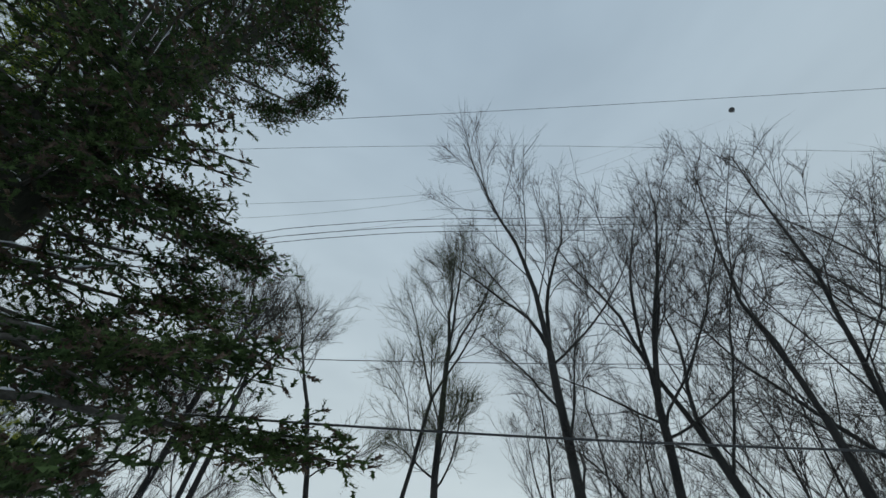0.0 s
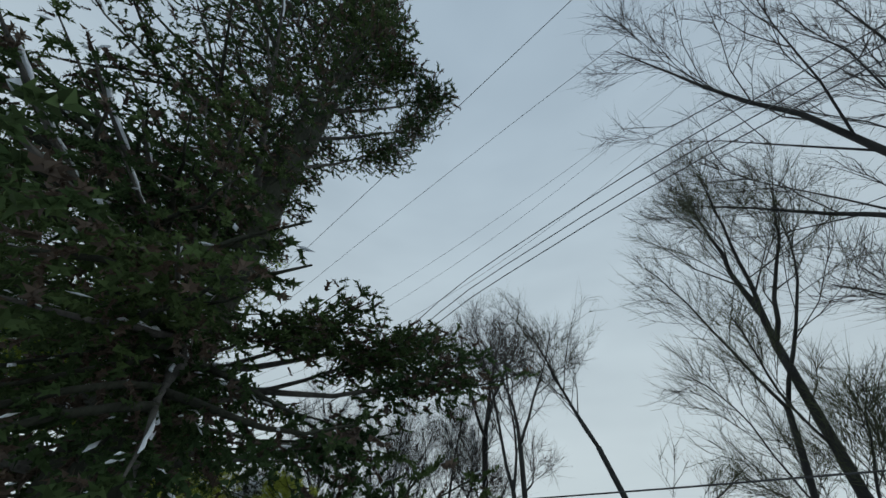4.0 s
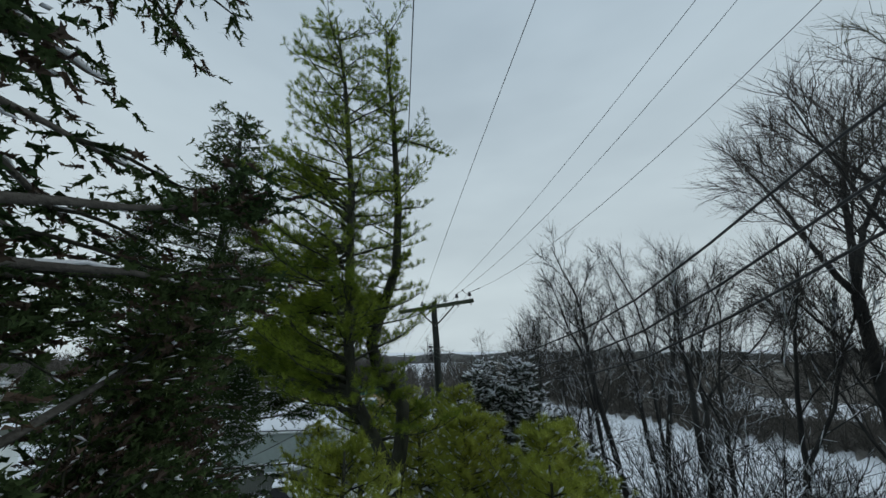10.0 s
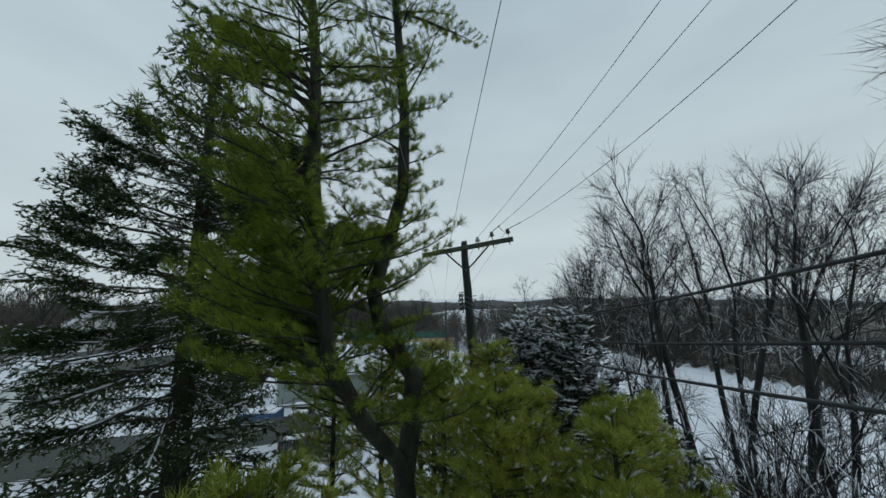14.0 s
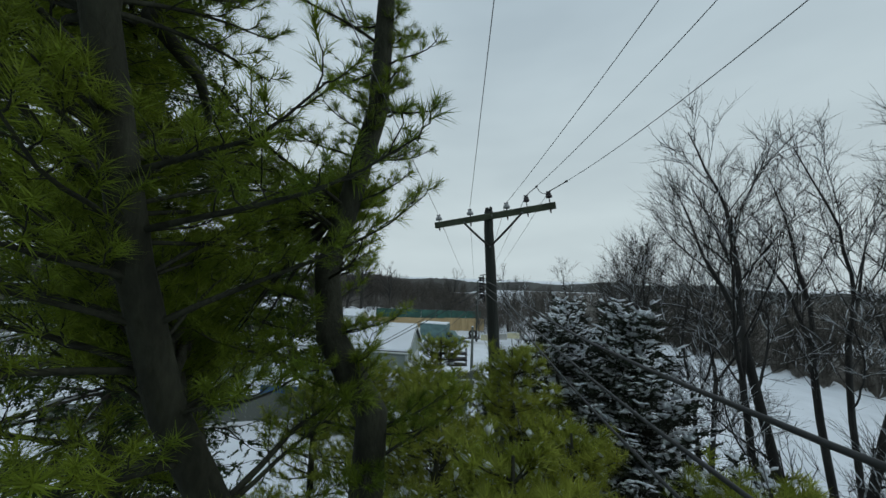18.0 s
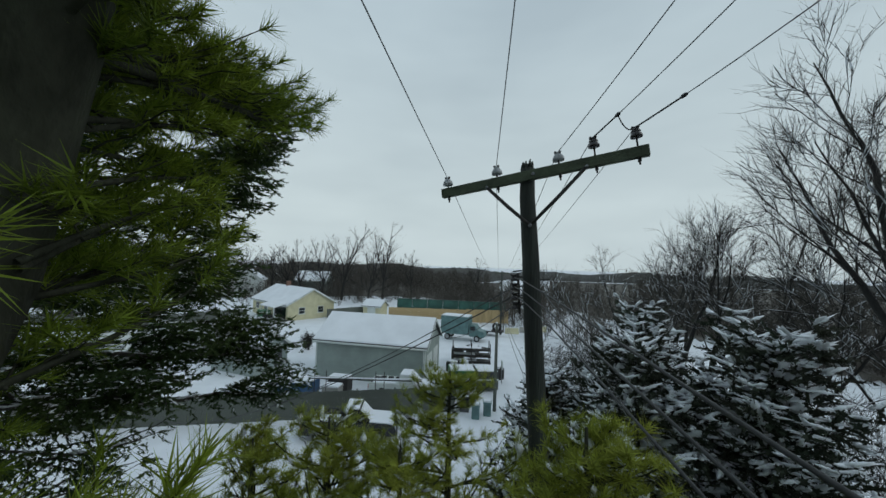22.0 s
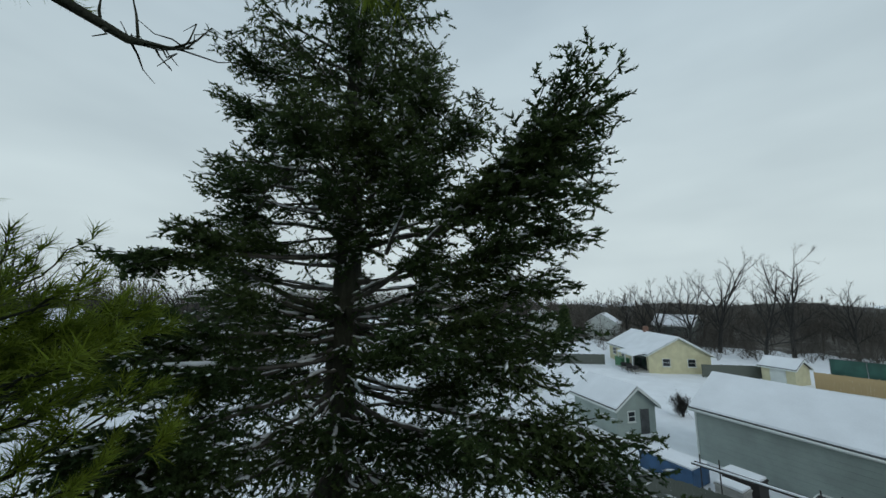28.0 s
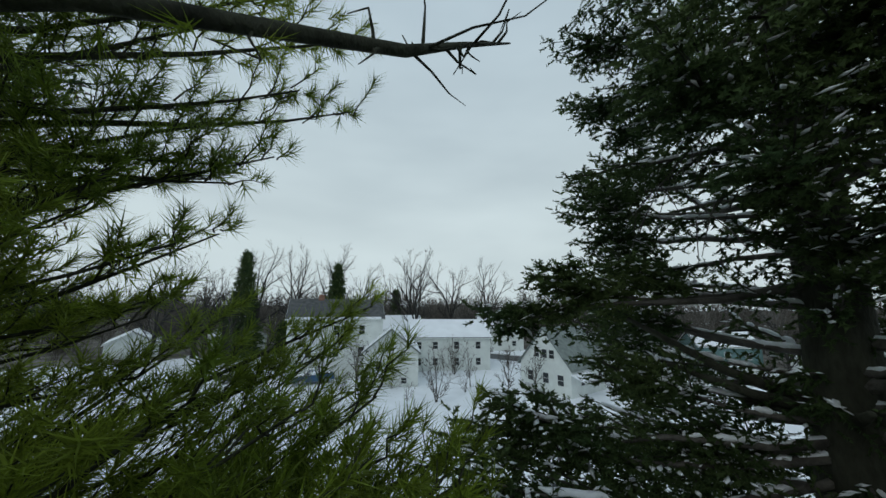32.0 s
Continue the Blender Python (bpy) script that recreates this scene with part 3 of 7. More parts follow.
def pine(label, stems, limbs, seed, mat=NEEDLE_PINE, tuft=PINE_TUFT, bark=BARK_PINE, gap=0.5, snow=0.08, spread=0.5, dens=1.0, group="pines", size=1.0, reach=(), apart=True):
    """A pine of one or more stems (lines with radii). limbs: (start, azimuth, length, rise, droop, lift)."""
    rng = np.random.RandomState(seed)
    foot = stems[0][0][0]
    o = np.array(foot, float)
    tree = empty("pine_tree", foot, label=label, category="tree", group=group)
    for p, r in stems:
        part("trunk", tube(np.asarray(p, float) - o, r, 12), bark, tree)
    wood, big, pos, way, lumps = [], [], [], [], []
    runs = [bend(start, radians(a), length, rise, droop, lift, wobble=0.12, rng=rng) for start, a, length, rise, droop, lift in limbs]
    runs += [reach_to(start, end, arch, wobble=0.10, rng=rng) for start, end, arch in reach]
    for p in runs:
        okay = clear_of_lane(p, gap * 0.7)
        if not okay.all():
            cut = int(np.argmin(okay))
            if cut < 3:
                continue
            p = p[:cut]
        length = np.linalg.norm(np.diff(p, axis=0), axis=1).sum()
        r0 = 0.007 + 0.009 * length
        big.append(tube(p - o, np.linspace(r0, 0.004, len(p)), 6, cap=False))
        n = max(4, int(length / 0.11 * dens))
        s = np.clip(np.linspace(0.22, 1.0, n) + rng.randn(n) * 0.02, 0, 1)
        q, e = along(p, s)
        for k in range(n):
            sign = 1 if k % 2 else -1
            side = np.cross(e[k], (0, 0, 1)) * sign
            d = side * (0.8 + 0.4 * rng.rand()) + e[k] * (0.6 + 0.4 * rng.rand()) + np.array([0, 0, 0.15 + 0.45 * rng.rand()])
            d /= np.linalg.norm(d)
            reach = spread * (0.35 + 0.65 * rng.rand()) * (1 - 0.55 * s[k]) * min(1, length / 1.4)
            m = 4
            tw = q[k] + d * reach * np.linspace(0, 1, m)[:, None] + np.array([0, 0, 0.12]) * (np.linspace(0, 1, m)[:, None] ** 2) * reach + rng.randn(m, 3) * 0.012
            if not clear_of_lane(tw, gap * 0.8).all():
                continue
            wood.append(tube(tw - o, np.linspace(0.0055, 0.0025, m), 3, cap=False))
            for f in (0.35, 0.6, 0.8, 1.0, 1.0):
                at, _ = along(tw, np.array([f]))
                pos.append(at[0])
                way.append(d + rng.randn(3) * (0.25 if f == 1.0 else 0.55) + np.array([0, 0, 0.25]))
            if rng.rand() < snow:
                lumps.append(np.r_[tw[2], d])
    for w in big if apart else []:
        part("limb", w, bark, tree)
    wood += [] if apart else big
    part("twigwork", join(wood), bark, tree, kind="stuff")
    pos, way = np.array(pos), np.array(way)
    use = clear_of_lane(pos, gap)
    pos, way = pos[use], way[use]
    n = len(pos)
    part("needles", scatter(tuft, pos - o, way, np.tile([0.0, 0, 1], (n, 1)) + rng.randn(n, 3) * 0.2, (0.75 + 0.5 * rng.rand(n)) * size), mat, tree, smooth=False, kind="stuff")
    if lumps:
        lp = np.array(lumps)
        n = len(lp)
        sz = np.stack([0.10 + 0.10 * rng.rand(n), 0.05 + 0.05 * rng.rand(n), 0.04 + 0.04 * rng.rand(n)], 1)
        part("snow_cover", scatter(LUMP, lp[:, :3] - o, lp[:, 3:], np.tile([0.0, 0, 1], (n, 1)), sz), SNOW_LUMP, tree, "snow lying in the needle tufts", kind="stuff")
    return tree


def sway(rng, p, d, length, lift, wob, n):
    """A line of n points that sets out along d, wavers, and turns upwards by lift."""
    pts, d = [np.array(p, float)], np.array(d, float) / np.linalg.norm(d)
    for k in range(n - 1):
        d = d + rng.randn(3) * wob + np.array([0, 0, lift / (n - 1)])
        d /= np.linalg.norm(d)
        pts.append(pts[-1] + d * length / (n - 1))
    return np.array(pts), d


def off_axis(rng, d, angle, turn=None):
    """A direction at an angle from d, at a turn round it."""
    u = np.cross(d, (0.31, 0.22, 0.93) if abs(d[2]) < 0.9 else (1.0, 0.1, 0.0))
    u /= np.linalg.norm(u)
    w = np.cross(d, u)
    a = rng.rand() * 6.283 if turn is None else turn
    return d * math.cos(angle) + (u * math.cos(a) + w * math.sin(a)) * math.sin(angle)


def grow(rng, height, radius, low, width, lean, fine, stems=1, rough=False):
    """A leafless tree's lines (points, radii, level): trunks that fork into rising limbs, branches, and twigs at their ends."""
    lines, tops = [], height * (1 - low)
    spread = min(0.95, 0.85 * math.atan2(width, tops * 0.6))
    for k in range(stems):
        d = np.array([lean[0], lean[1], 1.0])
        if stems > 1:
            d = off_axis(rng, d / np.linalg.norm(d), 0.10 + 0.32 * spread * rng.rand(), k * 6.283 / stems + rng.rand())
        stem = height * low * (1.0 if k == 0 else 0.8 + 0.25 * rng.rand())
        p, d = sway(rng, rng.randn(3) * [0.1, 0.1, 0] * (stems > 1), d, stem, 0.12, 0.035, 10)
        r0 = radius * (1.0 if k == 0 else 0.78)
        lines.append((p, np.linspace(r0, r0 * 0.74, 10), 0, k))
        limbs = []
        t0 = rng.rand() * 6.283
        count = 3 if stems == 1 else 2
        for j in range(count):
            limbs.append((p[-1], off_axis(rng, d, (0.10 if j == 0 else 0.45 + 0.55 * rng.rand()) * spread + 0.04, t0 + j * 6.283 / count + 0.4 * rng.randn()), tops * (0.92 if j == 0 else 0.66 + 0.22 * rng.rand()), r0 * (0.62 if j == 0 else 0.5)))
        for j in range(4 if stems == 1 else 2):
            f = 0.62 + 0.36 * rng.rand()
            q, e = along(p, np.array([f]))
            limbs.append((q[0], off_axis(rng, e[0], 0.7 + 0.35 * rng.rand(), t0 + 1.3 + j * 2.4), tops * (0.30 + 0.25 * rng.rand()), r0 * 0.28))
        shoots = []
        for q, e, length, r in limbs:
            m, _ = sway(rng, q, e, length, 0.35, 0.10, 10)
            lines.append((m, np.linspace(r, 0.012, 10) ** 1.0, 1, k))
            shoots.append((m, length, r))
        for m, length, r in shoots:
            nb = 6 if rough else int(7 + 5 * length / tops)
            t1 = rng.rand() * 6.283
            for j in range(nb):
                f = 0.16 + 0.80 * (j + 0.6 * rng.rand()) / nb
                q, e = along(m, np.array([f]))
                ln = length * (0.50 * (1 - f) + 0.16) * (0.75 + 0.5 * rng.rand())
                b, _ = sway(rng, q[0], off_axis(rng, e[0], 0.45 + 0.35 * rng.rand(), t1 + j * 2.4), ln, 0.30, 0.13, 7)
                rb = max(0.008, r * (1 - f) * 0.45)
                lines.append((b, np.linspace(rb, 0.006, 7), 2, k))
                for i in range(2 if rough else 4):
                    g = 0.25 + 0.70 * (i + rng.rand()) / 4
                    q2, e2 = along(b, np.array([g]))
                    c, _ = sway(rng, q2[0], off_axis(rng, e2[0], 0.45 + 0.35 * rng.rand()), ln * (0.45 * (1 - g) + 0.18), 0.22, 0.14, 5)
                    lines.append((c, np.linspace(max(0.007, rb * 0.5), 0.005, 5), 2, k))
    twigs = [l for l in lines if l[2] in (1, 2)]
    share = np.array([np.linalg.norm(l[0][-1] - l[0][0]) for l in twigs])
    share = rng.choice(len(twigs), fine, p=share / share.sum())
    for t in share:
        p = twigs[t][0]
        f = 0.25 + 0.75 * rng.rand() ** 0.7 if twigs[t][2] == 2 else 0.55 + 0.45 * rng.rand()
        q, e = along(p, np.array([f]))
        c, _ = sway(rng, q[0], off_axis(rng, e[0], 0.3 + 0.45 * rng.rand()), height * (0.018 + 0.028 * rng.rand()), 0.15, 0.12, 3)
        lines.append((c, np.array([0.006, 0.005, 0.003]), 3, 0))
    return lines


def bare_tree(label, base, height, radius, seed, lean=(0, 0), stems=1, width=None, low=0.42, fine=700, twig=TWIG, snow=0.0, group="bare trees along the water", thick=1.0, rough=False):
    """A leafless tree: trunk, limbs, and a crown of fine twigs."""
    rng = np.random.RandomState(seed)
    tree = empty("bare_tree", base, label=label, category="tree", group=group)
    lines = grow(rng, height, radius, low, width or height * 0.2, lean, fine, stems, rough)
    for p, r, v, g in lines:
        if v == 0:
            part("trunk", tube(p, r, 9), BARK_BARE, tree)
        elif v == 1:
            part("limb", tube(p, r, 6, cap=False), BARK_BARE, tree)
    part("branchwork", join([tube(p[::2], r[::2] * thick, 3, cap=False) for p, r, v, g in lines if v == 2]), BARK_BARE, tree, kind="stuff")
    tips = np.array([(p[0], p[-1]) for p, r, v, g in lines if v == 3])
    d = tips[:, 1] - tips[:, 0]
    head = d / (np.linalg.norm(d, axis=1, keepdims=True) + 1e-9)
    p0, p1, rr = [tips[:, 0]], [tips[:, 1]], [np.full(len(d), 0.0068 * thick)]
    for f in (0.35, 0.6, 0.85):
        w = head + rng.randn(len(d), 3) * 0.45 + np.array([0, 0, 0.15])
        q = tips[:, 0] + d * f
        p0.append(q), p1.append(q + w * (0.16 + 0.25 * rng.rand(len(d), 1)) * max(1.0, height / 16)), rr.append(np.full(len(d), 0.0048 * thick))
    part("crown", cones(np.concatenate(p0), np.concatenate(p1), np.concatenate(rr)), twig, tree, kind="stuff")
    if snow:
        at = [(q, e, r[0]) for p, r, v, g in lines if v in (0, 1, 2) for q, e in zip(*along(p, np.linspace(0.05, 0.9, 12)))]
        at = [c for c in at if rng.rand() < snow and abs(c[1][2]) < 0.95]
        if at:
            q, e = np.array([c[0] + [0, 0, c[2] * 0.7] for c in at]), np.array([c[1] for c in at])
            sz = np.stack([0.2 + 0.4 * rng.rand(len(at)), np.full(len(at), 0.03), np.full(len(at), 0.022)], 1)
            part("snow_cover", scatter(LUMP, q, e, np.tile([0.0, 0, 1], (len(at), 1)), sz), SNOW_LUMP, tree, "snow on the upper side of the limbs", kind="stuff")
    return tree

# ---- ground ----


def smooth(a, b, x):
    s = np.clip((np.asarray(x, float) - a) / (b - a), 0, 1)
    return s * s * (3 - 2 * s)


def ground_z(x, y):
    """The land's height: a level yard, a bank down to the frozen flat, a far bank."""
    x, y = np.asarray(x, float), np.asarray(y, float)
    edge = 13 + 13 * smooth(-12, -32, x)
    low = -2.2 * smooth(edge, edge + 9, y)
    bank = 3.0 * smooth(66, 84, y + 0.12 * x) + 2.0 * smooth(110, 240, y)
    wave = 0.05 * np.sin(x * 0.7 + 1.3) * np.cos(y * 0.53) + 0.07 * np.sin(x * 0.21) * np.sin(y * 0.17 + 0.5)
    return low + bank + wave * 0.6


def axis_steps(inner, outer, n_in, n_out):
    a = np.linspace(-inner, inner, n_in)
    b = inner + (outer - inner) * np.linspace(0, 1, n_out + 1)[1:] ** 2
    return np.concatenate([-b[::-1], a, b])


gx, gy = axis_steps(75, 1500, 151, 22) - 20, axis_steps(75, 1500, 151, 22) + 10
GX, GY = np.meshgrid(gx, gy, indexing="ij")
GZ = ground_z(GX, GY)
gi = np.arange(len(gx) - 1)[:, None] * len(gy) + np.arange(len(gy) - 1)[None]
gq = np.stack([gi, gi + len(gy), gi + len(gy) + 1, gi + 1], -1).reshape(-1, 4)
ground = part("ground", (np.stack([GX, GY, GZ], -1).reshape(-1, 3), None, gq), SNOW, None, kind="structure")
tagged(ground, label="snow-covered ground of yards, lane and field", category="ground")

# ---- utility pole and wires ----
WAY = np.array([0.93, -0.37, 0.0])      # along the line, towards the start of the walk
ACROSS = np.array([0.37, 0.93, 0.0])
POLE_TOP = np.array([-12.66, 10.18, 11.30])
LEAN = np.array([0.018, 0.062, -1.0])   # down the leaning pole


def on_pole(z):
    return POLE_TOP + LEAN * (POLE_TOP[2] - z)


pole = empty("utility_pole", on_pole(0.0), label="leaning weathered wooden utility pole with a green-stained crossarm", category="utility pole")
PO = np.array(pole.location)
pole_pts = np.array([on_pole(z) for z in (-0.3, 2, 4, 6, 8, 9, 10, 10.8, 11.18)]) - PO
wob = np.random.RandomState(5)
part("post", tube(pole_pts + np.c_[wob.randn(9, 2) * 0.006, np.zeros(9)], [0.145, 0.14, 0.134, 0.128, 0.121, 0.115, 0.108, 0.098, 0.09], 16), POLEWOOD, pole)
for k in range(7):      # splintered head of the post
    a = k * 0.9
    p0 = on_pole(11.15) - PO + np.array([math.cos(a) * 0.06, math.sin(a) * 0.06, 0])
    part("splinter", tube([p0, p0 + [0.01, 0.005, 0.07], p0 + [0.012 * math.cos(a), 0.012, 0.11 + 0.05 * wob.rand()]], [0.026, 0.022, 0.007], 5), POLEWOOD, pole)
ARM_MID = np.array([-12.525, 10.207, 11.066]) - PO
ARM_DIR = np.array([0.625, 0.770, 0.127])
ARM_DIR /= np.linalg.norm(ARM_DIR)
ARM_SIDE = np.cross(ARM_DIR, (0, 0, 1))
ARM_SIDE /= np.linalg.norm(ARM_SIDE)
arm_m = Matrix.LocRotScale(Vector(ARM_MID), Matrix((ARM_DIR, -ARM_SIDE, np.cross(ARM_SIDE, ARM_DIR))).transposed().to_quaternion(), None)
arm_b = box(-1.285, -0.046, -0.062, 1.285, 0.046, 0.062, 0.006)
arm_b.transform(arm_m)
part("crossarm", arm_b, ARMWOOD, pole, "green-stained timber crossarm")
ARM_UP = np.cross(ARM_SIDE, ARM_DIR)
ARM_UP = ARM_UP if ARM_UP[2] > 0 else -ARM_UP
for side in (-1, 1):
    a = ARM_MID + ARM_DIR * 0.62 * side - ARM_UP * 0.05 + WAY * 0.055
    b = on_pole(10.42) - PO + WAY * 0.13
    part("brace", tube([a, (a + b) / 2 + [0, 0, -0.01], b], [0.022, 0.024, 0.022], 4), DARKSTEEL, pole)
    part("bolt", tube([a - WAY * 0.02, a + WAY * 0.02], 0.02, 8), STEEL, pole)
part("bolt", tube([on_pole(10.42) - PO, on_pole(10.42) - PO + WAY * 0.165], 0.022, 8), STEEL, pole)
part("bolt", tube([ARM_MID - WAY * 0.3, ARM_MID + WAY * 0.075], 0.02, 8), STEEL, pole)
INS = []
for off, dark, tall in ((-1.19, 0, 0.06), (-0.46, 0, 0.06), (0.33, 0, 0.06), (0.74, 1, 0.12), (1.18, 1, 0.12)):
    foot = ARM_MID + ARM_DIR * off + ARM_UP * 0.06
    part("pin", tube([foot - ARM_UP * 0.20, foot + ARM_UP * (tall + 0.03)], 0.010, 8), DARKSTEEL, pole)
    part("nut", tube([foot - ARM_UP * 0.165, foot - ARM_UP * 0.135], 0.020, 6), DARKSTEEL, pole)
    if dark:
        prof = [(0.012, 0.0), (0.062, -0.005), (0.066, 0.012), (0.05, 0.045), (0.046, 0.05), (0.052, 0.056), (0.05, 0.075), (0.03, 0.082), (0.03, 0.09), (0.04, 0.095), (0.036, 0.112), (0.0, 0.118)]
    else:
        prof = [(0.015, -0.01), (0.068, -0.012), (0.072, 0.0), (0.066, 0.030), (0.05, 0.058), (0.036, 0.068), (0.032, 0.076), (0.036, 0.082), (0.026, 0.094), (0.0, 0.098)]
    v, t, q = lathe(prof, 20)
    up = Vector(ARM_UP).to_track_quat("Z", "Y").to_matrix()
    v = v @ np.array(up).T + foot + ARM_UP * tall
    part("insulator", (v, t, q), PORCELAIN_DK if dark else PORCELAIN, pole, "dark brown porcelain insulator" if dark else "grey porcelain insulator")
    for s in (-1, 1):      # the two ears that hold the wire
        e = foot + ARM_UP * (tall + (0.105 if dark else 0.088)) + ARM_DIR * 0.026 * s
        part("ear", tube([e - WAY * 0.028, e + ARM_UP * 0.012, e + WAY * 0.028], [0.012, 0.018, 0.012], 7), PORCELAIN_DK, pole)
    INS.append(PO + foot + ARM_UP * (tall + (0.112 if dark else 0.095)))
rack = part("rack", tube([on_pole(9.84) - PO + [0.0, 0, 0] - ARM_DIR * 0.17, on_pole(9.30) - PO - ARM_DIR * 0.17], 0.018, 6), DARKSTEEL, pole)
SPOOLS = []
for z in (9.78, 9.66, 9.54, 9.42):
    c = on_pole(z) - ARM_DIR * 0.23
    v, t, q = lathe([(0.0, -0.045), (0.045, -0.045), (0.05, -0.03), (0.028, -0.012), (0.028, 0.012), (0.05, 0.03), (0.045, 0.045), (0.0, 0.045)], 14)
    part("spool", (v + c - PO, t, q), PORCELAIN_DK, pole, "dark spool insulator")
    part("bracket", tube([on_pole(z) - PO, c - PO], 0.012, 6), DARKSTEEL, pole)
    SPOOLS.append(c)
part("step_bolt", tube([on_pole(9.72) - PO - ARM_DIR * 0.02, on_pole(9.72) - PO + ARM_DIR * 0.23], 0.011, 6), DARKSTEEL, pole)
part("step_bolt", tube([on_pole(9.86) - PO, on_pole(9.86) - PO - ARM_DIR * 0.24], 0.011, 6), DARKSTEEL, pole)


def strung(name, label, pts, radius, mat, category="wire", sides=5, group="overhead lines"):
    p = np.asarray(pts, float)
    ob = part(name, tube(p - p[0], radius, sides), mat)
    ob.location = p[0]
    return tagged(ob, label=label, category=category, group=group)


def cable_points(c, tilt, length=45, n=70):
    """The rack's cables: slack beside the pole, then climbing steeply; heights and sideways bow tuned to the view from
    the walk.
    """
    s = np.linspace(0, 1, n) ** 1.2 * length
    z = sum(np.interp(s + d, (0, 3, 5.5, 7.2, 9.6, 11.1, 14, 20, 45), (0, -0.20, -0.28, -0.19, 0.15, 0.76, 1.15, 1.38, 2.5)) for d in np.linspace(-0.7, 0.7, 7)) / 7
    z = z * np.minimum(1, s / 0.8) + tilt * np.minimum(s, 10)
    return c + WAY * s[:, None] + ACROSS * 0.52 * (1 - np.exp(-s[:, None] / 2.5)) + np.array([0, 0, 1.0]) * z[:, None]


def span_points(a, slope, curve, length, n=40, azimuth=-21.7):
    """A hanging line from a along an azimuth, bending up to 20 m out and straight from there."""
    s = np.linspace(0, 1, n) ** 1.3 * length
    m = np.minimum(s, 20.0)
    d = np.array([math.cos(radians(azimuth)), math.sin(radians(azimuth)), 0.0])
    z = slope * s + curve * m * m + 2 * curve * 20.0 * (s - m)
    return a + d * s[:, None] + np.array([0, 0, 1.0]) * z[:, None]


FAR = np.array([-57.0, 27.8, 8.95])


def hang(a, b, sag, n=28):
    s = np.linspace(0, 1, n)[:, None]
    return a + (b - a) * s - np.array([0, 0, 1.0]) * sag * 4 * s * (1 - s)


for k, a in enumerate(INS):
    # bearing, slope and bend tuned per wire to the walk's view, not true sag
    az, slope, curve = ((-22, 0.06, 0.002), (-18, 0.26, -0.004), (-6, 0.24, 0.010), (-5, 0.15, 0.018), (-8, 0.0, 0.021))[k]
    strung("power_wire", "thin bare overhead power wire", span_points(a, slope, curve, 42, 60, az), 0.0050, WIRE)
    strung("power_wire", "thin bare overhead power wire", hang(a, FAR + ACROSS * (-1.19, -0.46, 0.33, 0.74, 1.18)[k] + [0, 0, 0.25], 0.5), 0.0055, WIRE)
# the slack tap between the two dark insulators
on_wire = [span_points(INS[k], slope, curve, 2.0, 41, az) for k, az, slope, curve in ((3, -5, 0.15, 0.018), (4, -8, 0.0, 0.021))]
tap = hang(INS[4] + np.array([0.03, -0.01, 0.0]), on_wire[0][13], 0.09, 12)
strung("jumper_wire", "slack black jumper wire with clamps", tap, 0.007, CABLE, sides=6)
for line, n in ((on_wire[0], 13), (on_wire[1], 18)):
    q, e = line[n], (line[n + 1] - line[n]) / np.linalg.norm(line[n + 1] - line[n])
    strung("line_clamp", "small black line clamp on the wire", [q - e * 0.04, q - e * 0.02, q + e * 0.02, q + e * 0.04], [0.010, 0.019, 0.019, 0.010], CABLE, "clamp", 7)
for line, a, b in ((on_wire[0], 0, 13), (on_wire[1], 0, 18)):
    strung("armour_rod", "thickened wire at the insulator", line[a:b + 1], 0.009, CABLE, sides=6)
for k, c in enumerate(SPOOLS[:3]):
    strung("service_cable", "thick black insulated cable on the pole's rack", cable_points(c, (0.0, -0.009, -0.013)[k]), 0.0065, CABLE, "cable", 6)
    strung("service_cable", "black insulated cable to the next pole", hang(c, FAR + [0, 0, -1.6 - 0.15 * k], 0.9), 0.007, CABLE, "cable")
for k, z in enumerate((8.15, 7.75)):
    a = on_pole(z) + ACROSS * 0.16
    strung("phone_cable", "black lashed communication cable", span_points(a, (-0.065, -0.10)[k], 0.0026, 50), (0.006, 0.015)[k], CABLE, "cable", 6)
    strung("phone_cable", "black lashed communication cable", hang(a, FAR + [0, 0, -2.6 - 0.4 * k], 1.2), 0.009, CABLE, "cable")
# the drop to the house beyond the spruce, and its neighbours to the yard
strung("service_drop", "twisted black service drop cable to a house", hang(SPOOLS[2], np.array([-31.5, -5.2, 1.72]), 1.5), 0.009, CABLE, "cable", 6)
strung("service_drop", "second black strand of the service drop", hang(SPOOLS[1], np.array([-31.5, -5.2, 1.78]), 1.62), 0.007, CABLE, "cable", 6)
strung("service_drop", "thin black drop cable to the garage", hang(SPOOLS[3], np.array([-39.8, 14.6, 4.7]), 0.9), 0.008, CABLE, "cable")
for k in range(2):
    strung("guy_wire", "steel guy wire slanting to the ground", hang(on_pole(9.6 - 0.2 * k) + ACROSS * 0.13, np.array([-9.6 + 0.5 * k, 17.8 + 0.3 * k, ground_z(-9.6, 17.8) + 0.05]), 0.0), 0.006, STEEL, "guy wire")
far_pole = empty("utility_pole", (FAR[0], FAR[1], 0), label="distant wooden utility pole with one crossarm", category="utility pole")
part("post", tube([(0, 0, -0.3), (0, 0, 5), (0, 0, 9.3)], [0.16, 0.14, 0.11], 10), POLEWOOD, far_pole)
fa = box(-1.22, -0.05, 8.89, 1.22, 0.05, 9.01)
fa.transform(Matrix.Rotation(math.atan2(0.93, 0.37), 4, "Z"))
part("crossarm", fa, ARMWOOD, far_pole)

# ---- near conifers ----


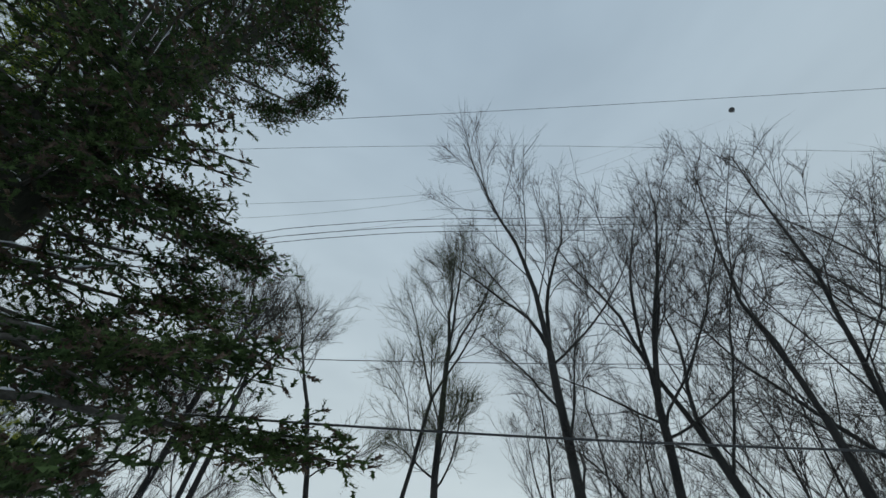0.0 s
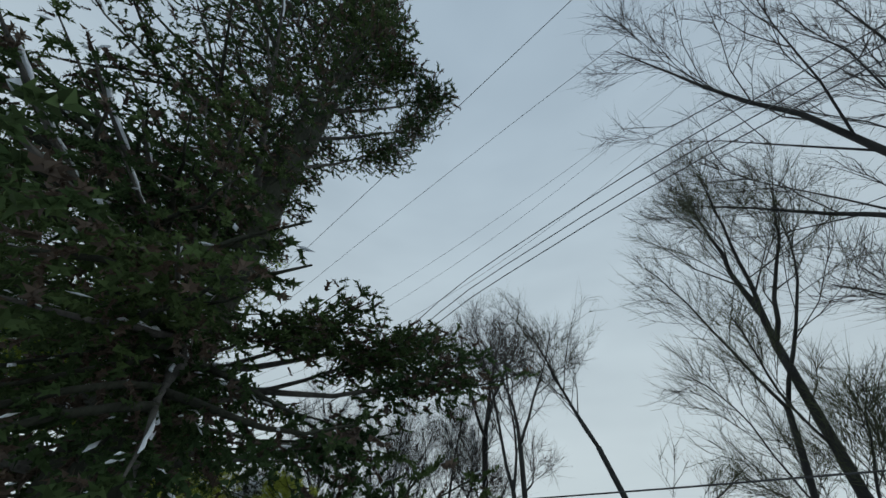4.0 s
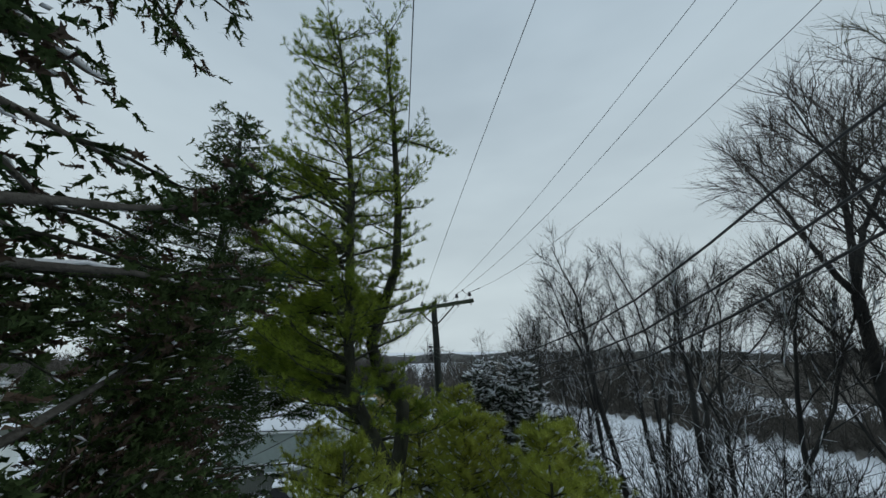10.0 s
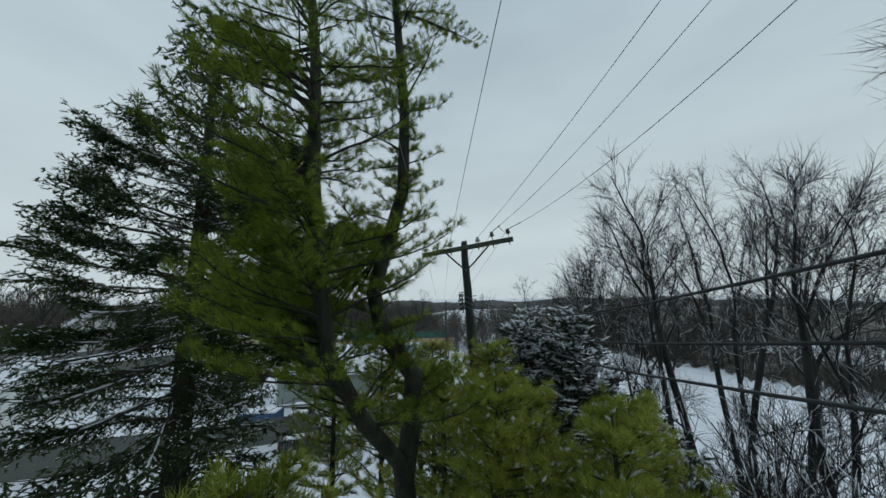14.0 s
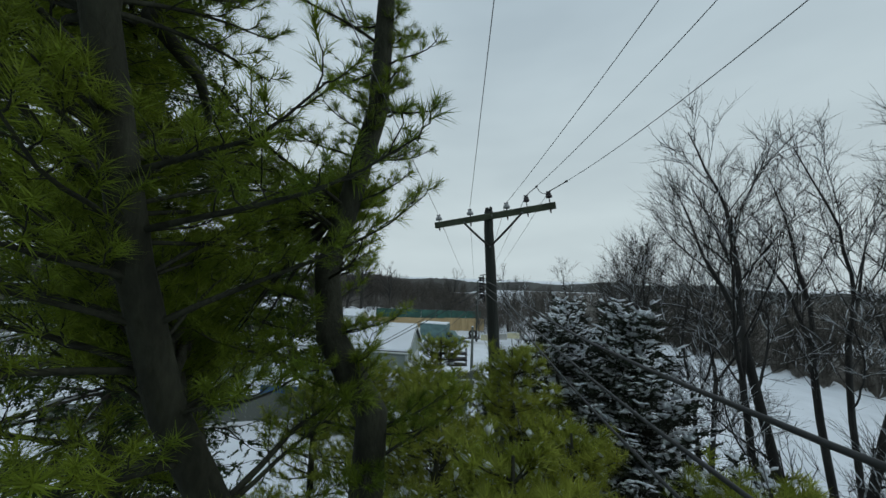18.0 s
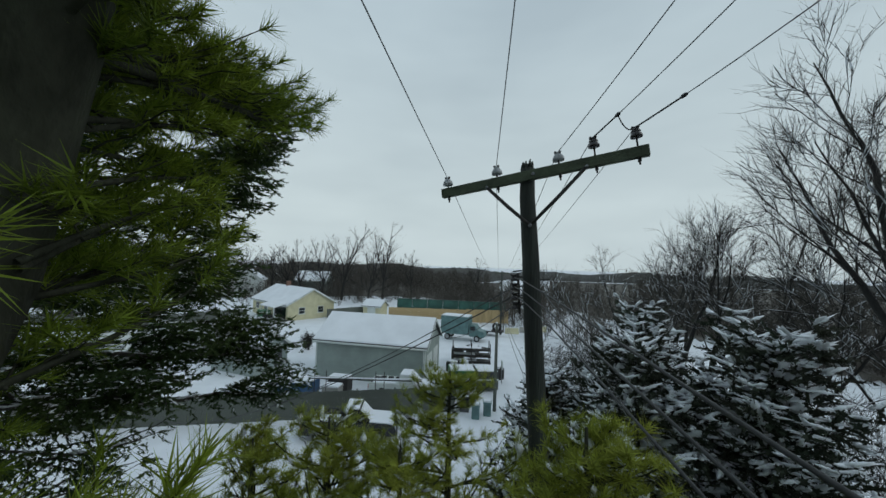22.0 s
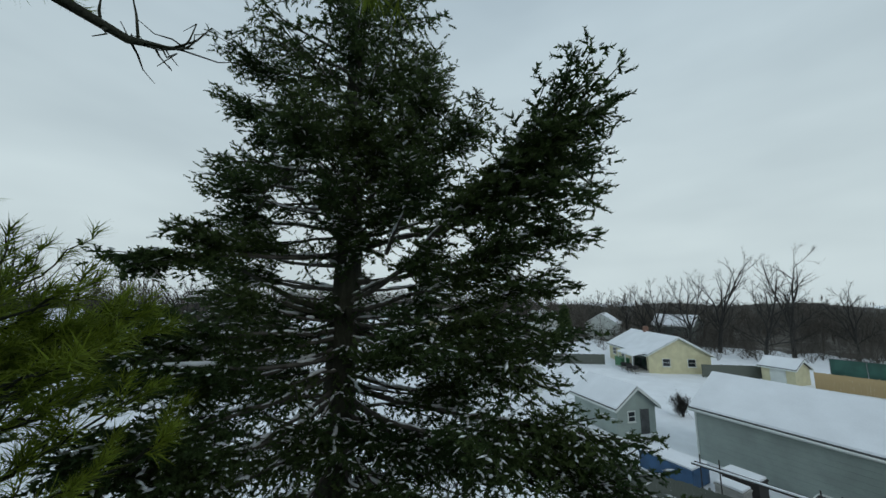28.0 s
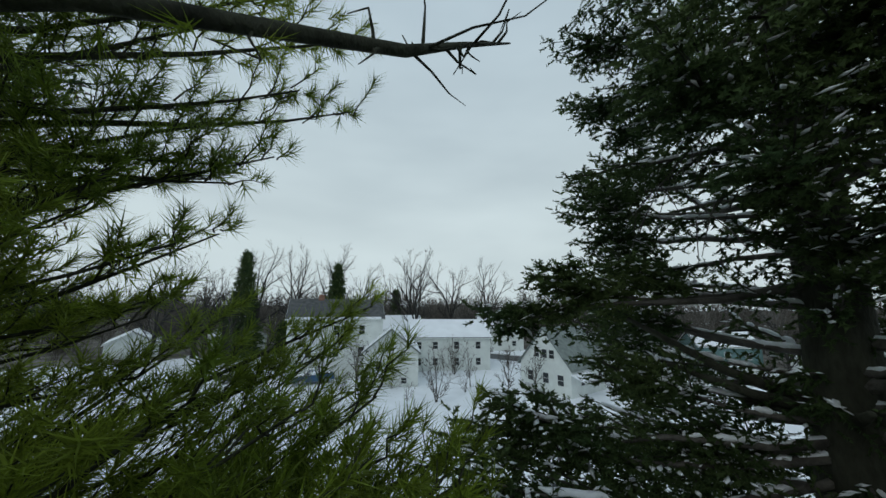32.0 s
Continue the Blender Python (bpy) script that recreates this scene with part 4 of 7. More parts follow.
def crown_a(z, a):
    d = abs((math.degrees(a) - 35 + 180) % 360 - 180)      # away from the lane's side
    far = np.interp(z, [0, 3, 6, 9, 13, 17, 20], [3.2, 3.4, 3.3, 3.0, 2.6, 1.4, 0.1])
    near = np.interp(z, [0, 3, 6, 8.0, 8.8, 10.9, 11.8, 13.2, 17, 20], [2.0, 2.1, 1.9, 1.2, 0.42, 0.36, 0.8, 1.1, 0.8, 0.1])
    back = 1 - 0.38 * (abs((math.degrees(a) - 190 + 180) % 360 - 180) < 55)      # kept short towards the lane's far end
    return (near + (far - near) * np.interp(d, [95, 150], [0, 1])) * back


def fan(z, ends, arch=0.0, copies=1, jitter=0.16, seed=5):
    """Limbs from a trunk's height to each end point, with copies beside them."""
    rng = np.random.RandomState(seed)
    return [(z if not k or np.ndim(z) else z + rng.randn() * 0.15, np.array(e) + (rng.randn(3) * jitter if k else 0), arch) for e in ends for k in range(copies)]


A_REACH = fan(9.6, [(-3.3, 2.7, 10.2), (-3.2, 2.9, 9.6), (-3.0, 2.7, 9.0), (-3.2, 2.5, 10.8), (-2.9, 2.6, 11.4)], 0.05, 2)
A_REACH += fan(8.5, [(-2.4, 2.6, 8.6), (-2.2, 3.0, 8.2), (-2.9, 2.3, 9.4), (-2.5, 2.3, 9.0), (-2.0, 2.6, 7.8), (-2.7, 2.9, 9.9), (-1.9, 3.0, 7.4)], 0.0, 2, 0.2)
A_TUFTS = [(8.2, (-2.35, 4.2, 8.66), (0.38, 0.30, 0.20), 18), (8.2, (-1.55, 4.55, 8.30), (0.50, 0.35, 0.20), 14), (7.75, (-2.1, 4.45, 7.90), (0.25, 0.25, 0.15), 7), (7.4, (-1.7, 4.2, 7.45), (0.55, 0.40, 0.25), 16),
           (8.0, (-2.2, 4.7, 8.62), (0.45, 0.35, 0.18), 14), (8.3, (-1.95, 5.05, 8.80), (0.40, 0.30, 0.18), 12), (8.3, (-2.5, 3.9, 8.45), (0.40, 0.30, 0.20), 8), (7.0, (-2.1, 4.0, 6.9), (0.6, 0.5, 0.3), 14), (6.7, (-1.33, 3.01, 6.36), (0.42, 0.38, 0.20), 9), (6.9, (-0.97, 3.34, 6.61), (0.42, 0.38, 0.20), 9), (6.5, (-0.39, 3.61, 6.19), (0.42, 0.38, 0.20), 9), (6.1, (-1.33, 2.49, 5.78), (0.42, 0.38, 0.20), 9),
           (10.7, (-2.6, 4.6, 11.9), (0.50, 0.40, 0.40), 16), (11.4, (-2.2, 4.8, 12.8), (0.50, 0.40, 0.40), 16), (12.2, (-2.1, 4.8, 13.8), (0.50, 0.40, 0.50), 16), (12.8, (-2.6, 4.3, 14.6), (0.6, 0.5, 0.6), 16),
           (9.6, (-4.2, 4.0, 9.75), (0.50, 0.35, 0.30), 14), (9.2, (-5.0, 4.4, 9.80), (0.55, 0.32, 0.30), 22), (9.0, (-5.3, 4.4, 9.35), (0.60, 0.35, 0.30), 22), (8.8, (-5.1, 4.5, 8.95), (0.60, 0.38, 0.30), 20), (8.6, (-5.7, 4.3, 8.7), (0.6, 0.4, 0.3), 18), (9.0, (-4.5, 4.3, 9.2), (0.5, 0.35, 0.3), 16),
           (10.0, (-4.35, 4.7, 10.45), (0.35, 0.25, 0.12), 9), (9.9, (-4.45, 4.7, 10.0), (0.30, 0.22, 0.15), 7)]
conifer("tall old dark spruce beside the path, snow on its lower boughs", (-3.48, 3.85, 0), 19.0, 0.36, crown_a, 3.0, 11, step=0.35, per=6, snow=0.34, snow_size=0.9, dry=0.24, gap=0.60, reach=A_REACH, clumps=A_TUFTS, fine=(4.6, 13.6), spacing=0.15, hang=0.65)


def crown_s(z, a):
    base = np.interp(z, [0, 3, 7, 9, 9.6, 10.4, 11.5, 13, 15, 17.5], [2.7, 2.8, 2.4, 1.4, 0.5, 0.55, 1.0, 1.15, 0.95, 0.1])
    away = abs((math.degrees(a) + 75 + 180) % 360 - 180)       # fuller on the houses' side
    return base * (1.0 + 0.18 * math.sin(2 * a + z)) + np.interp(away, [25, 70], [1, 0]) * np.interp(z, [8, 9.5, 14, 16], [1.2, 1.0, 0.6, 0.1])


S_TUFTS = [(10.8, (-12.9, 2.0, 12.4), (0.6, 0.5, 0.4), 16), (10.5, (-12.7, 1.8, 11.2), (0.6, 0.6, 0.4), 18), (10.0, (-12.6, 1.7, 10.1), (0.6, 0.6, 0.4), 16), (9.4, (-12.6, 1.9, 9.1), (0.6, 0.6, 0.4), 16), (12.0, (-13.0, 2.6, 13.2), (0.6, 0.5, 0.5), 14),
           (10.0, (-13.45, 6.6, 11.20), (0.50, 0.50, 0.55), 36), ((-13.5, 5.3, 10.75), (-13.3, 6.95, 11.5), (0.35, 0.30, 0.40), 16), (9.9, (-13.55, 6.25, 10.55), (0.42, 0.38, 0.38), 18), (9.8, (-13.7, 6.0, 9.80), (0.45, 0.42, 0.42), 18),
           (9.0, (-13.9, 6.6, 9.0), (0.50, 0.40, 0.40), 18), (9.2, (-13.85, 5.4, 9.15), (0.45, 0.40, 0.35), 14), (11.2, (-13.7, 5.0, 12.0), (0.60, 0.50, 0.50), 20), (12.0, (-13.2, 4.9, 12.75), (0.60, 0.50, 0.50), 18),
           (11.6, (-12.5, 4.15, 12.1), (0.45, 0.40, 0.60), 18), (10.7, (-11.75, 3.7, 10.72), (0.28, 0.22, 0.12), 14), (10.7, (-11.28, 3.65, 10.40), (0.30, 0.22, 0.12), 14), (9.7, (-12.3, 3.95, 9.65), (0.45, 0.35, 0.25), 14),
           (9.5, (-11.7, 4.15, 9.3), (0.50, 0.35, 0.30), 16), (9.6, (-11.2, 4.2, 9.75), (0.40, 0.30, 0.20), 10), (9.0, (-12.5, 4.4, 8.75), (0.45, 0.40, 0.30), 12), (9.0, (-11.55, 4.65, 8.9), (0.50, 0.35, 0.30), 12),
           (8.8, (-13.5, 5.1, 8.55), (0.40, 0.40, 0.30), 12), (8.9, (-14.2, 6.9, 8.6), (0.50, 0.40, 0.40), 14), (11.5, (-12.2, 4.6, 11.75), (0.35, 0.30, 0.35), 12), (11.0, (-12.6, 4.7, 11.2), (0.35, 0.35, 0.35), 14),
           ((-13.4, 4.6, 10.6), (-13.1, 5.45, 11.3), (0.4, 0.35, 0.4), 14), ((-13.4, 4.4, 11.2), (-13.1, 5.25, 11.85), (0.4, 0.35, 0.4), 12), (10.1, (-13.3, 5.4, 10.6), (0.35, 0.35, 0.3), 12), (9.6, (-13.8, 6.1, 9.45), (0.45, 0.42, 0.4), 18), (9.7, (-11.4, 4.3, 9.9), (0.4, 0.3, 0.18), 10), (9.4, (-11.1, 4.6, 9.6), (0.4, 0.3, 0.2), 12), (9.8, (-12.1, 3.95, 10.1), (0.35, 0.28, 0.18), 10), (9.2, (-11.2, 4.7, 9.2), (0.45, 0.35, 0.25), 12),
           (9.4, (-13.1, 5.6, 9.75), (0.45, 0.45, 0.35), 16), (8.9, (-13.2, 6.2, 9.0), (0.45, 0.45, 0.35), 16), (8.4, (-13.0, 6.0, 8.4), (0.5, 0.45, 0.35), 16), (8.9, (-11.3, 4.8, 9.05), (0.5, 0.35, 0.3), 14), (8.6, (-11.1, 5.1, 8.6), (0.5, 0.4, 0.3), 12),
           (8.2, (-12.0, 5.0, 8.0), (0.6, 0.5, 0.35), 16), (8.2, (-14.6, 6.9, 7.9), (0.6, 0.5, 0.4), 16), (10.2, (-14.6, 4.4, 10.4), (0.6, 0.5, 0.4), 16), (9.2, (-14.8, 4.2, 9.2), (0.7, 0.6, 0.4), 18), (11.4, (-14.4, 4.0, 11.8), (0.6, 0.5, 0.5), 16), (12.6, (-13.0, 4.4, 13.6), (0.6, 0.5, 0.6), 16), (12.4, (-14.0, 4.6, 13.2), (0.6, 0.5, 0.6), 16), (10.4, (-13.1, 4.3, 10.9), (0.40, 0.35, 0.35), 12), (10.8, (-13.9, 4.6, 11.3), (0.45, 0.45, 0.4), 14),
           (10.7, (-14.04, 6.57, 11.33), (0.42, 0.38, 0.29), 13), (10.3, (-14.28, 6.34, 10.84), (0.42, 0.38, 0.29), 13), (10.9, (-13.84, 5.50, 11.26), (0.42, 0.38, 0.29), 13), (9.7, (-14.18, 6.20, 10.27), (0.42, 0.38, 0.29), 13), (9.8, (-13.70, 5.04, 10.03), (0.42, 0.38, 0.29), 13),
           (10.9, (-13.29, 4.75, 11.08), (0.42, 0.38, 0.29), 13), (9.7, (-14.62, 6.18, 9.64), (0.42, 0.38, 0.29), 13), (9.7, (-14.20, 5.22, 9.62), (0.42, 0.38, 0.29), 13), (8.7, (-14.30, 6.30, 8.64), (0.42, 0.38, 0.29), 13), (9.1, (-13.88, 5.21, 9.08), (0.42, 0.38, 0.29), 13),
           (8.5, (-14.02, 5.48, 8.41), (0.42, 0.38, 0.29), 13), (9.5, (-13.17, 4.92, 9.42), (0.42, 0.38, 0.29), 13), (8.3, (-12.93, 5.17, 8.28), (0.42, 0.38, 0.29), 13), (8.7, (-13.31, 4.67, 8.63), (0.42, 0.38, 0.29), 13), (11.7, (-12.83, 4.94, 11.90), (0.42, 0.38, 0.29), 13),
           (11.7, (-13.32, 5.00, 11.92), (0.42, 0.38, 0.29), 13), (12.0, (-13.38, 5.51, 12.32), (0.42, 0.38, 0.29), 13), (11.6, (-13.76, 5.64, 12.02), (0.42, 0.38, 0.29), 13), (11.3, (-13.63, 5.01, 11.56), (0.42, 0.38, 0.29), 13), (11.4, (-13.13, 4.77, 11.55), (0.42, 0.38, 0.29), 13),
           (12.7, (-12.39, 2.05, 13.09), (0.42, 0.38, 0.29), 13), (11.5, (-12.37, 1.93, 11.95), (0.42, 0.38, 0.29), 13), (12.3, (-12.77, 2.31, 12.62), (0.42, 0.38, 0.29), 13), (13.1, (-12.24, 2.87, 13.37), (0.42, 0.38, 0.29), 13), (11.0, (-12.62, 1.72, 11.43), (0.42, 0.38, 0.29), 13),
           (10.2, (-12.32, 1.55, 10.71), (0.42, 0.38, 0.29), 13), (10.6, (-12.82, 2.28, 10.92), (0.42, 0.38, 0.29), 13), (9.8, (-12.63, 2.14, 9.78), (0.42, 0.38, 0.29), 13), (9.1, (-11.91, 1.80, 9.04), (0.42, 0.38, 0.29), 13), (8.4, (-12.30, 2.11, 8.39), (0.42, 0.38, 0.29), 13),
           (7.8, (-11.80, 2.01, 7.72), (0.42, 0.38, 0.29), 13), (9.1, (-12.80, 3.00, 9.07), (0.42, 0.38, 0.29), 13), (10.2, (-12.51, 2.78, 10.44), (0.42, 0.38, 0.29), 13), (11.3, (-12.32, 2.47, 11.65), (0.42, 0.38, 0.29), 13), (12.1, (-12.92, 3.97, 12.14), (0.30, 0.27, 0.21), 14),
           (12.0, (-13.55, 4.09, 12.00), (0.30, 0.27, 0.21), 14), (10.6, (-12.28, 3.46, 10.79), (0.30, 0.27, 0.21), 14), (9.7, (-12.68, 3.85, 9.63), (0.30, 0.27, 0.21), 14)]
conifer("dark snowy spruce with bare snags, leaning over the yard", (-13.4, 3.78, 0), 17.0, 0.33, crown_s, 2.6, 23, step=0.38, per=6, snow=0.62, snow_size=1.35, gap=0.55, clumps=S_TUFTS, fine=(6.8, 14.4), spacing=0.138, hang=0.75)
snags = empty("broken_snag", (-13.4, 3.78, 9.8), label="dead broken branch stubs on the spruce's trunk", category="branch")
for a, ln, rise in ((-24, 1.2, 0.5), (-12, 0.95, 0.3), (60, 0.6, 0.3), (-24, 0.5, 0.1)):
    c, w = math.cos(radians(a)), math.sin(radians(a))
    part("stub", tube([(0, 0, 0.04), (c * ln * 0.5, w * ln * 0.5, ln * rise * 0.42), (c * ln, w * ln, ln * rise)], [0.045, 0.034, 0.018], 7), BARK, snags)
for k, (a, ln, z) in enumerate(((27, 1.5, 1.5), (22, 1.4, 1.9), (34, 1.6, 2.1))):       # bare drooping twigs at the crown's edge
    p = bend((0, 0, z), radians(a), ln, 0.1, 0.35 + 0.2 * k, 0.0, rng=np.random.RandomState(k), wobble=0.2)
    bits = [tube(p, np.linspace(0.008, 0.002, len(p)), 4, cap=False)]
    rr = np.random.RandomState(70 + k)
    for f in np.linspace(0.55, 1, 9):
        q, e = along(p, np.array([f]))
        d = e[0] + rr.randn(3) * 0.5 + np.array([0, 0, -0.5])
        bits.append(tube([q[0], q[0] + d * 0.09, q[0] + d * 0.16 + [0, 0, -0.03]], [0.004, 0.003, 0.0015], 3, cap=False))
    part("bare_twig", join(bits), TWIG, snags)

stem1 = ([(-9.3, 7.85, 0.0), (-9.25, 7.8, 3.0), (-9.2, 7.7, 6.0), (-9.08, 7.5, 7.2), (-9.04, 7.6, 8.0), (-9.05, 7.62, 8.6), (-9.41, 7.24, 9.2), (-9.78, 7.16, 9.8), (-9.70, 7.34, 10.5), (-9.52, 7.58, 11.5), (-9.61, 7.62, 13.0), (-9.6, 7.4, 15.5), (-9.7, 7.2, 17.4), (-9.7, 7.1, 18.8)],
         [0.17, 0.165, 0.155, 0.145, 0.14, 0.135, 0.13, 0.125, 0.115, 0.105, 0.09, 0.06, 0.035, 0.015])
stem2 = ([(-9.2, 7.7, 6.2), (-8.95, 7.4, 7.5), (-8.28, 6.8, 8.3), (-8.36, 6.42, 9.0), (-8.22, 6.27, 9.8), (-7.98, 6.15, 11.0), (-8.14, 6.12, 12.5), (-8.45, 5.9, 15.0), (-8.55, 5.6, 16.8)],
         [0.12, 0.105, 0.095, 0.09, 0.085, 0.075, 0.062, 0.04, 0.015])
prng = np.random.RandomState(31)
plimbs = []
for p, r in (stem1, stem2):
    sp = np.array(p)
    for z in np.arange(8.2, sp[-1, 2] - 0.1, 0.25):
        at = np.array([np.interp(z, sp[:, 2], sp[:, 0]), np.interp(z, sp[:, 2], sp[:, 1]), z])
        for k in range(4):
            turn = prng.rand() * 360
            side = 0.62 if p is stem1[0] and 20 < turn < 160 else 1.15      # short on the wires' side
            plimbs.append((at, turn, side * (1.45 - 0.05 * (z - 8)) * (0.25 + 0.75 * prng.rand() ** 1.4), 0.2 + 0.4 * prng.rand(), 0.25, 0.25))
S2 = np.array(stem2[0])


def from_stem(z):
    return np.array([np.interp(z, S2[:, 2], S2[:, 0]), np.interp(z, S2[:, 2], S2[:, 1]), z])


PREACH = [(np.array((-9.6, 7.45, 14.9)), np.array(e), 0.05) for e in ((-10.6, 9.8, 15.6), (-10.4, 9.2, 15.5), (-10.3, 8.8, 15.9))]
for k in range(12):      # the bough that leans before the spruce
    PREACH.append((from_stem(12.2 + 0.3 * prng.randn()), np.array((-9.6, 4.8, 13.45)) + prng.randn(3) * [0.35, 0.3, 0.32], 0.05))
for z0, ends in ((11.2, ((-10.4, 4.75, 12.1), (-10.15, 4.9, 11.7), (-10.0, 5.0, 12.1), (-9.9, 5.1, 11.4), (-9.95, 5.1, 11.1), (-9.5, 5.6, 11.3), (-9.3, 5.7, 11.9))),
                 (10.2, ((-9.9, 5.1, 10.85), (-9.6, 5.5, 10.85), (-9.75, 5.3, 10.5), (-9.8, 5.3, 10.2), (-9.4, 5.5, 10.6), (-9.3, 5.2, 10.3))),
                 (9.2, ((-10.4, 4.75, 10.35), (-10.13, 4.9, 10.15), (-10.6, 4.65, 10.1), (-10.45, 4.75, 9.9), (-10.2, 4.9, 9.85), (-10.0, 5.0, 9.7), (-10.35, 4.8, 9.5), (-9.9, 5.1, 9.95), (-9.65, 5.5, 9.9), (-10.15, 5.7, 10.0))),
                 (8.9, ((-10.7, 5.55, 10.2), (-10.93, 5.5, 10.05), (-11.1, 5.45, 9.9), (-10.8, 5.5, 9.8), (-10.9, 5.4, 9.55), (-11.2, 5.35, 9.55), (-10.6, 5.2, 9.4)))):
    for end in ends:
        for k in range(2):
            PREACH.append((from_stem(z0 + prng.randn() * 0.2), np.array(end) + (prng.randn(3) * 0.16 if k else 0), -0.12))
for end in ((-7.77, 6.03, 10.67), (-7.83, 5.8, 10.01), (-8.79, 6.12, 10.67), (-8.77, 6.42, 11.65), (-8.65, 6.36, 9.43), (-8.9, 6.79, 10.19), (-9.22, 6.92, 10.77), (-8.91, 6.72, 9.7), (-7.1, 5.9, 10.53), (-8.56, 6.78, 10.48), (-8.8, 6.9, 11.2), (-9.0, 6.6, 12.2)):
    for k in range(2):
        PREACH.append((from_stem(end[2] - 0.3 + prng.randn() * 0.15), np.array(end) + prng.randn(3) * 0.18, 0.05))
for end in ((-10.88, 5.76, 10.0), (-11.1, 5.58, 9.84), (-10.89, 5.88, 9.77), (-11.2, 5.37, 10.03), (-10.68, 5.59, 10.08), (-10.8, 5.31, 10.14), (-10.94, 5.32, 9.86), (-11.2, 5.03, 9.9), (-10.85, 5.7, 9.7), (-11.1, 4.96, 9.52), (-10.6, 5.4, 9.4), (-10.9, 5.5, 9.2)):
    PREACH.append((from_stem(9.0 + prng.randn() * 0.2), np.array(end), -0.15))
for end in ((-10.32, 7.54, 10.45), (-10.5, 7.6, 10.5), (-10.45, 7.6, 10.63), (-10.5, 7.4, 10.28), (-10.5, 7.2, 10.08), (-10.3, 7.3, 10.9), (-10.2, 7.5, 10.1)):
    PREACH.append((np.array((-9.72, 7.3, end[2] - 0.25)), np.array(end), 0.03))
for end in ((-11.1, 7.52, 10.74), (-11.25, 7.6, 10.84), (-11.0, 7.35, 10.7), (-11.5, 7.1, 10.98), (-10.75, 7.22, 10.6), (-10.6, 7.15, 10.75), (-11.2, 7.2, 10.85), (-10.2, 6.0, 9.4), (-10.4, 6.1, 9.0), (-9.9, 5.9, 9.8), (-10.0, 6.1, 10.2), (-10.5, 6.3, 8.8), (-9.8, 6.2, 8.9), (-9.9, 5.8, 10.7)):
    for k in range(2):
        PREACH.append((np.array((-9.75, 7.3, 10.5)), np.array(end) + (prng.randn(3) * 0.12 if k else 0), 0.1))
pine("two-stemmed pine with yellow-green needle tufts", [stem1, stem2], plimbs, 41, snow=0.0, gap=0.54, spread=0.5, dens=1.15, reach=PREACH)
DEAD = np.array((-8.28, 6.2, 11.2))
dead = empty("pine_bough", DEAD, label="dark half-bare pine bough reaching over the path", category="branch")
dpts = np.array([(-8.28, 6.2, 11.2), (-9.2, 6.1, 11.34), (-10.1, 5.86, 11.40), (-10.52, 5.7, 11.38), (-10.99, 5.47, 11.40), (-11.17, 5.26, 11.57), (-11.36, 4.8, 11.93)]) - DEAD
part("limb", tube(dpts, [0.05, 0.044, 0.036, 0.030, 0.022, 0.013, 0.005], 8), BARK, dead)
dr = np.random.RandomState(77)
for k in range(16):
    q, e = along(dpts, np.array([0.5 + 0.48 * dr.rand()]))
    d = e[0] * 0.5 + dr.randn(3) * 0.55 + np.array([0, 0, 0.25])
    ln = 0.18 + 0.28 * dr.rand()
    part("twig", tube([q[0], q[0] + d * ln * 0.4, q[0] + d * ln * 0.75 + dr.randn(3) * 0.03, q[0] + d * ln + dr.randn(3) * 0.05], [0.008, 0.006, 0.004, 0.002], 4), BARK, dead)
dn = 46
q, e = along(dpts, 0.15 + 0.42 * dr.rand(dn))
d = e + dr.randn(dn, 3) * 0.7 + np.array([0, 0, 0.3])
part("needles", scatter(PINE_TUFT, q + d * 0.10, d, np.tile([0.0, 0, 1], (dn, 1)), 0.8 + 0.4 * dr.rand(dn)), NEEDLE_PINE, dead, smooth=False, kind="stuff")
for n, (x, y, top, count) in enumerate(((-12.8, 9.3, 8.55, 60), (-12.5, 7.9, 8.2, 70), (-11.75, 8.6, 8.2, 60), (-10.1, 8.5, 8.5, 70), (-9.2, 9.7, 8.2, 75), (-8.0, 10.6, 8.2, 75), (-7.0, 9.2, 8.45, 75), (-13.4, 6.9, 7.6, 55), (-6.5, 5.9, 8.6, 70), (-8.2, 8.5, 8.6, 70), (-5.8, 8.2, 8.3, 70), (-10.9, 9.9, 8.7, 70))):
    ylimbs = []
    for k in range(count):
        z = top - 0.15 - 2.6 * prng.rand() ** 1.3
        ylimbs.append((np.array((x, y, z)), prng.rand() * 360, (0.25 + 0.5 * (top - z)) * (0.6 + 0.5 * prng.rand()), 0.35 + 0.2 * prng.rand(), 0.2, 0.25))
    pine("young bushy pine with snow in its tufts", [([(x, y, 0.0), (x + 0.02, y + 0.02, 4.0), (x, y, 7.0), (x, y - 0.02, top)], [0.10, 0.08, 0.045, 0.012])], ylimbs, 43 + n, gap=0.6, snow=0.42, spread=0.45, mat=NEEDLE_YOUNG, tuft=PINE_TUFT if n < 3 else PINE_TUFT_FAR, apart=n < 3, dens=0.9)
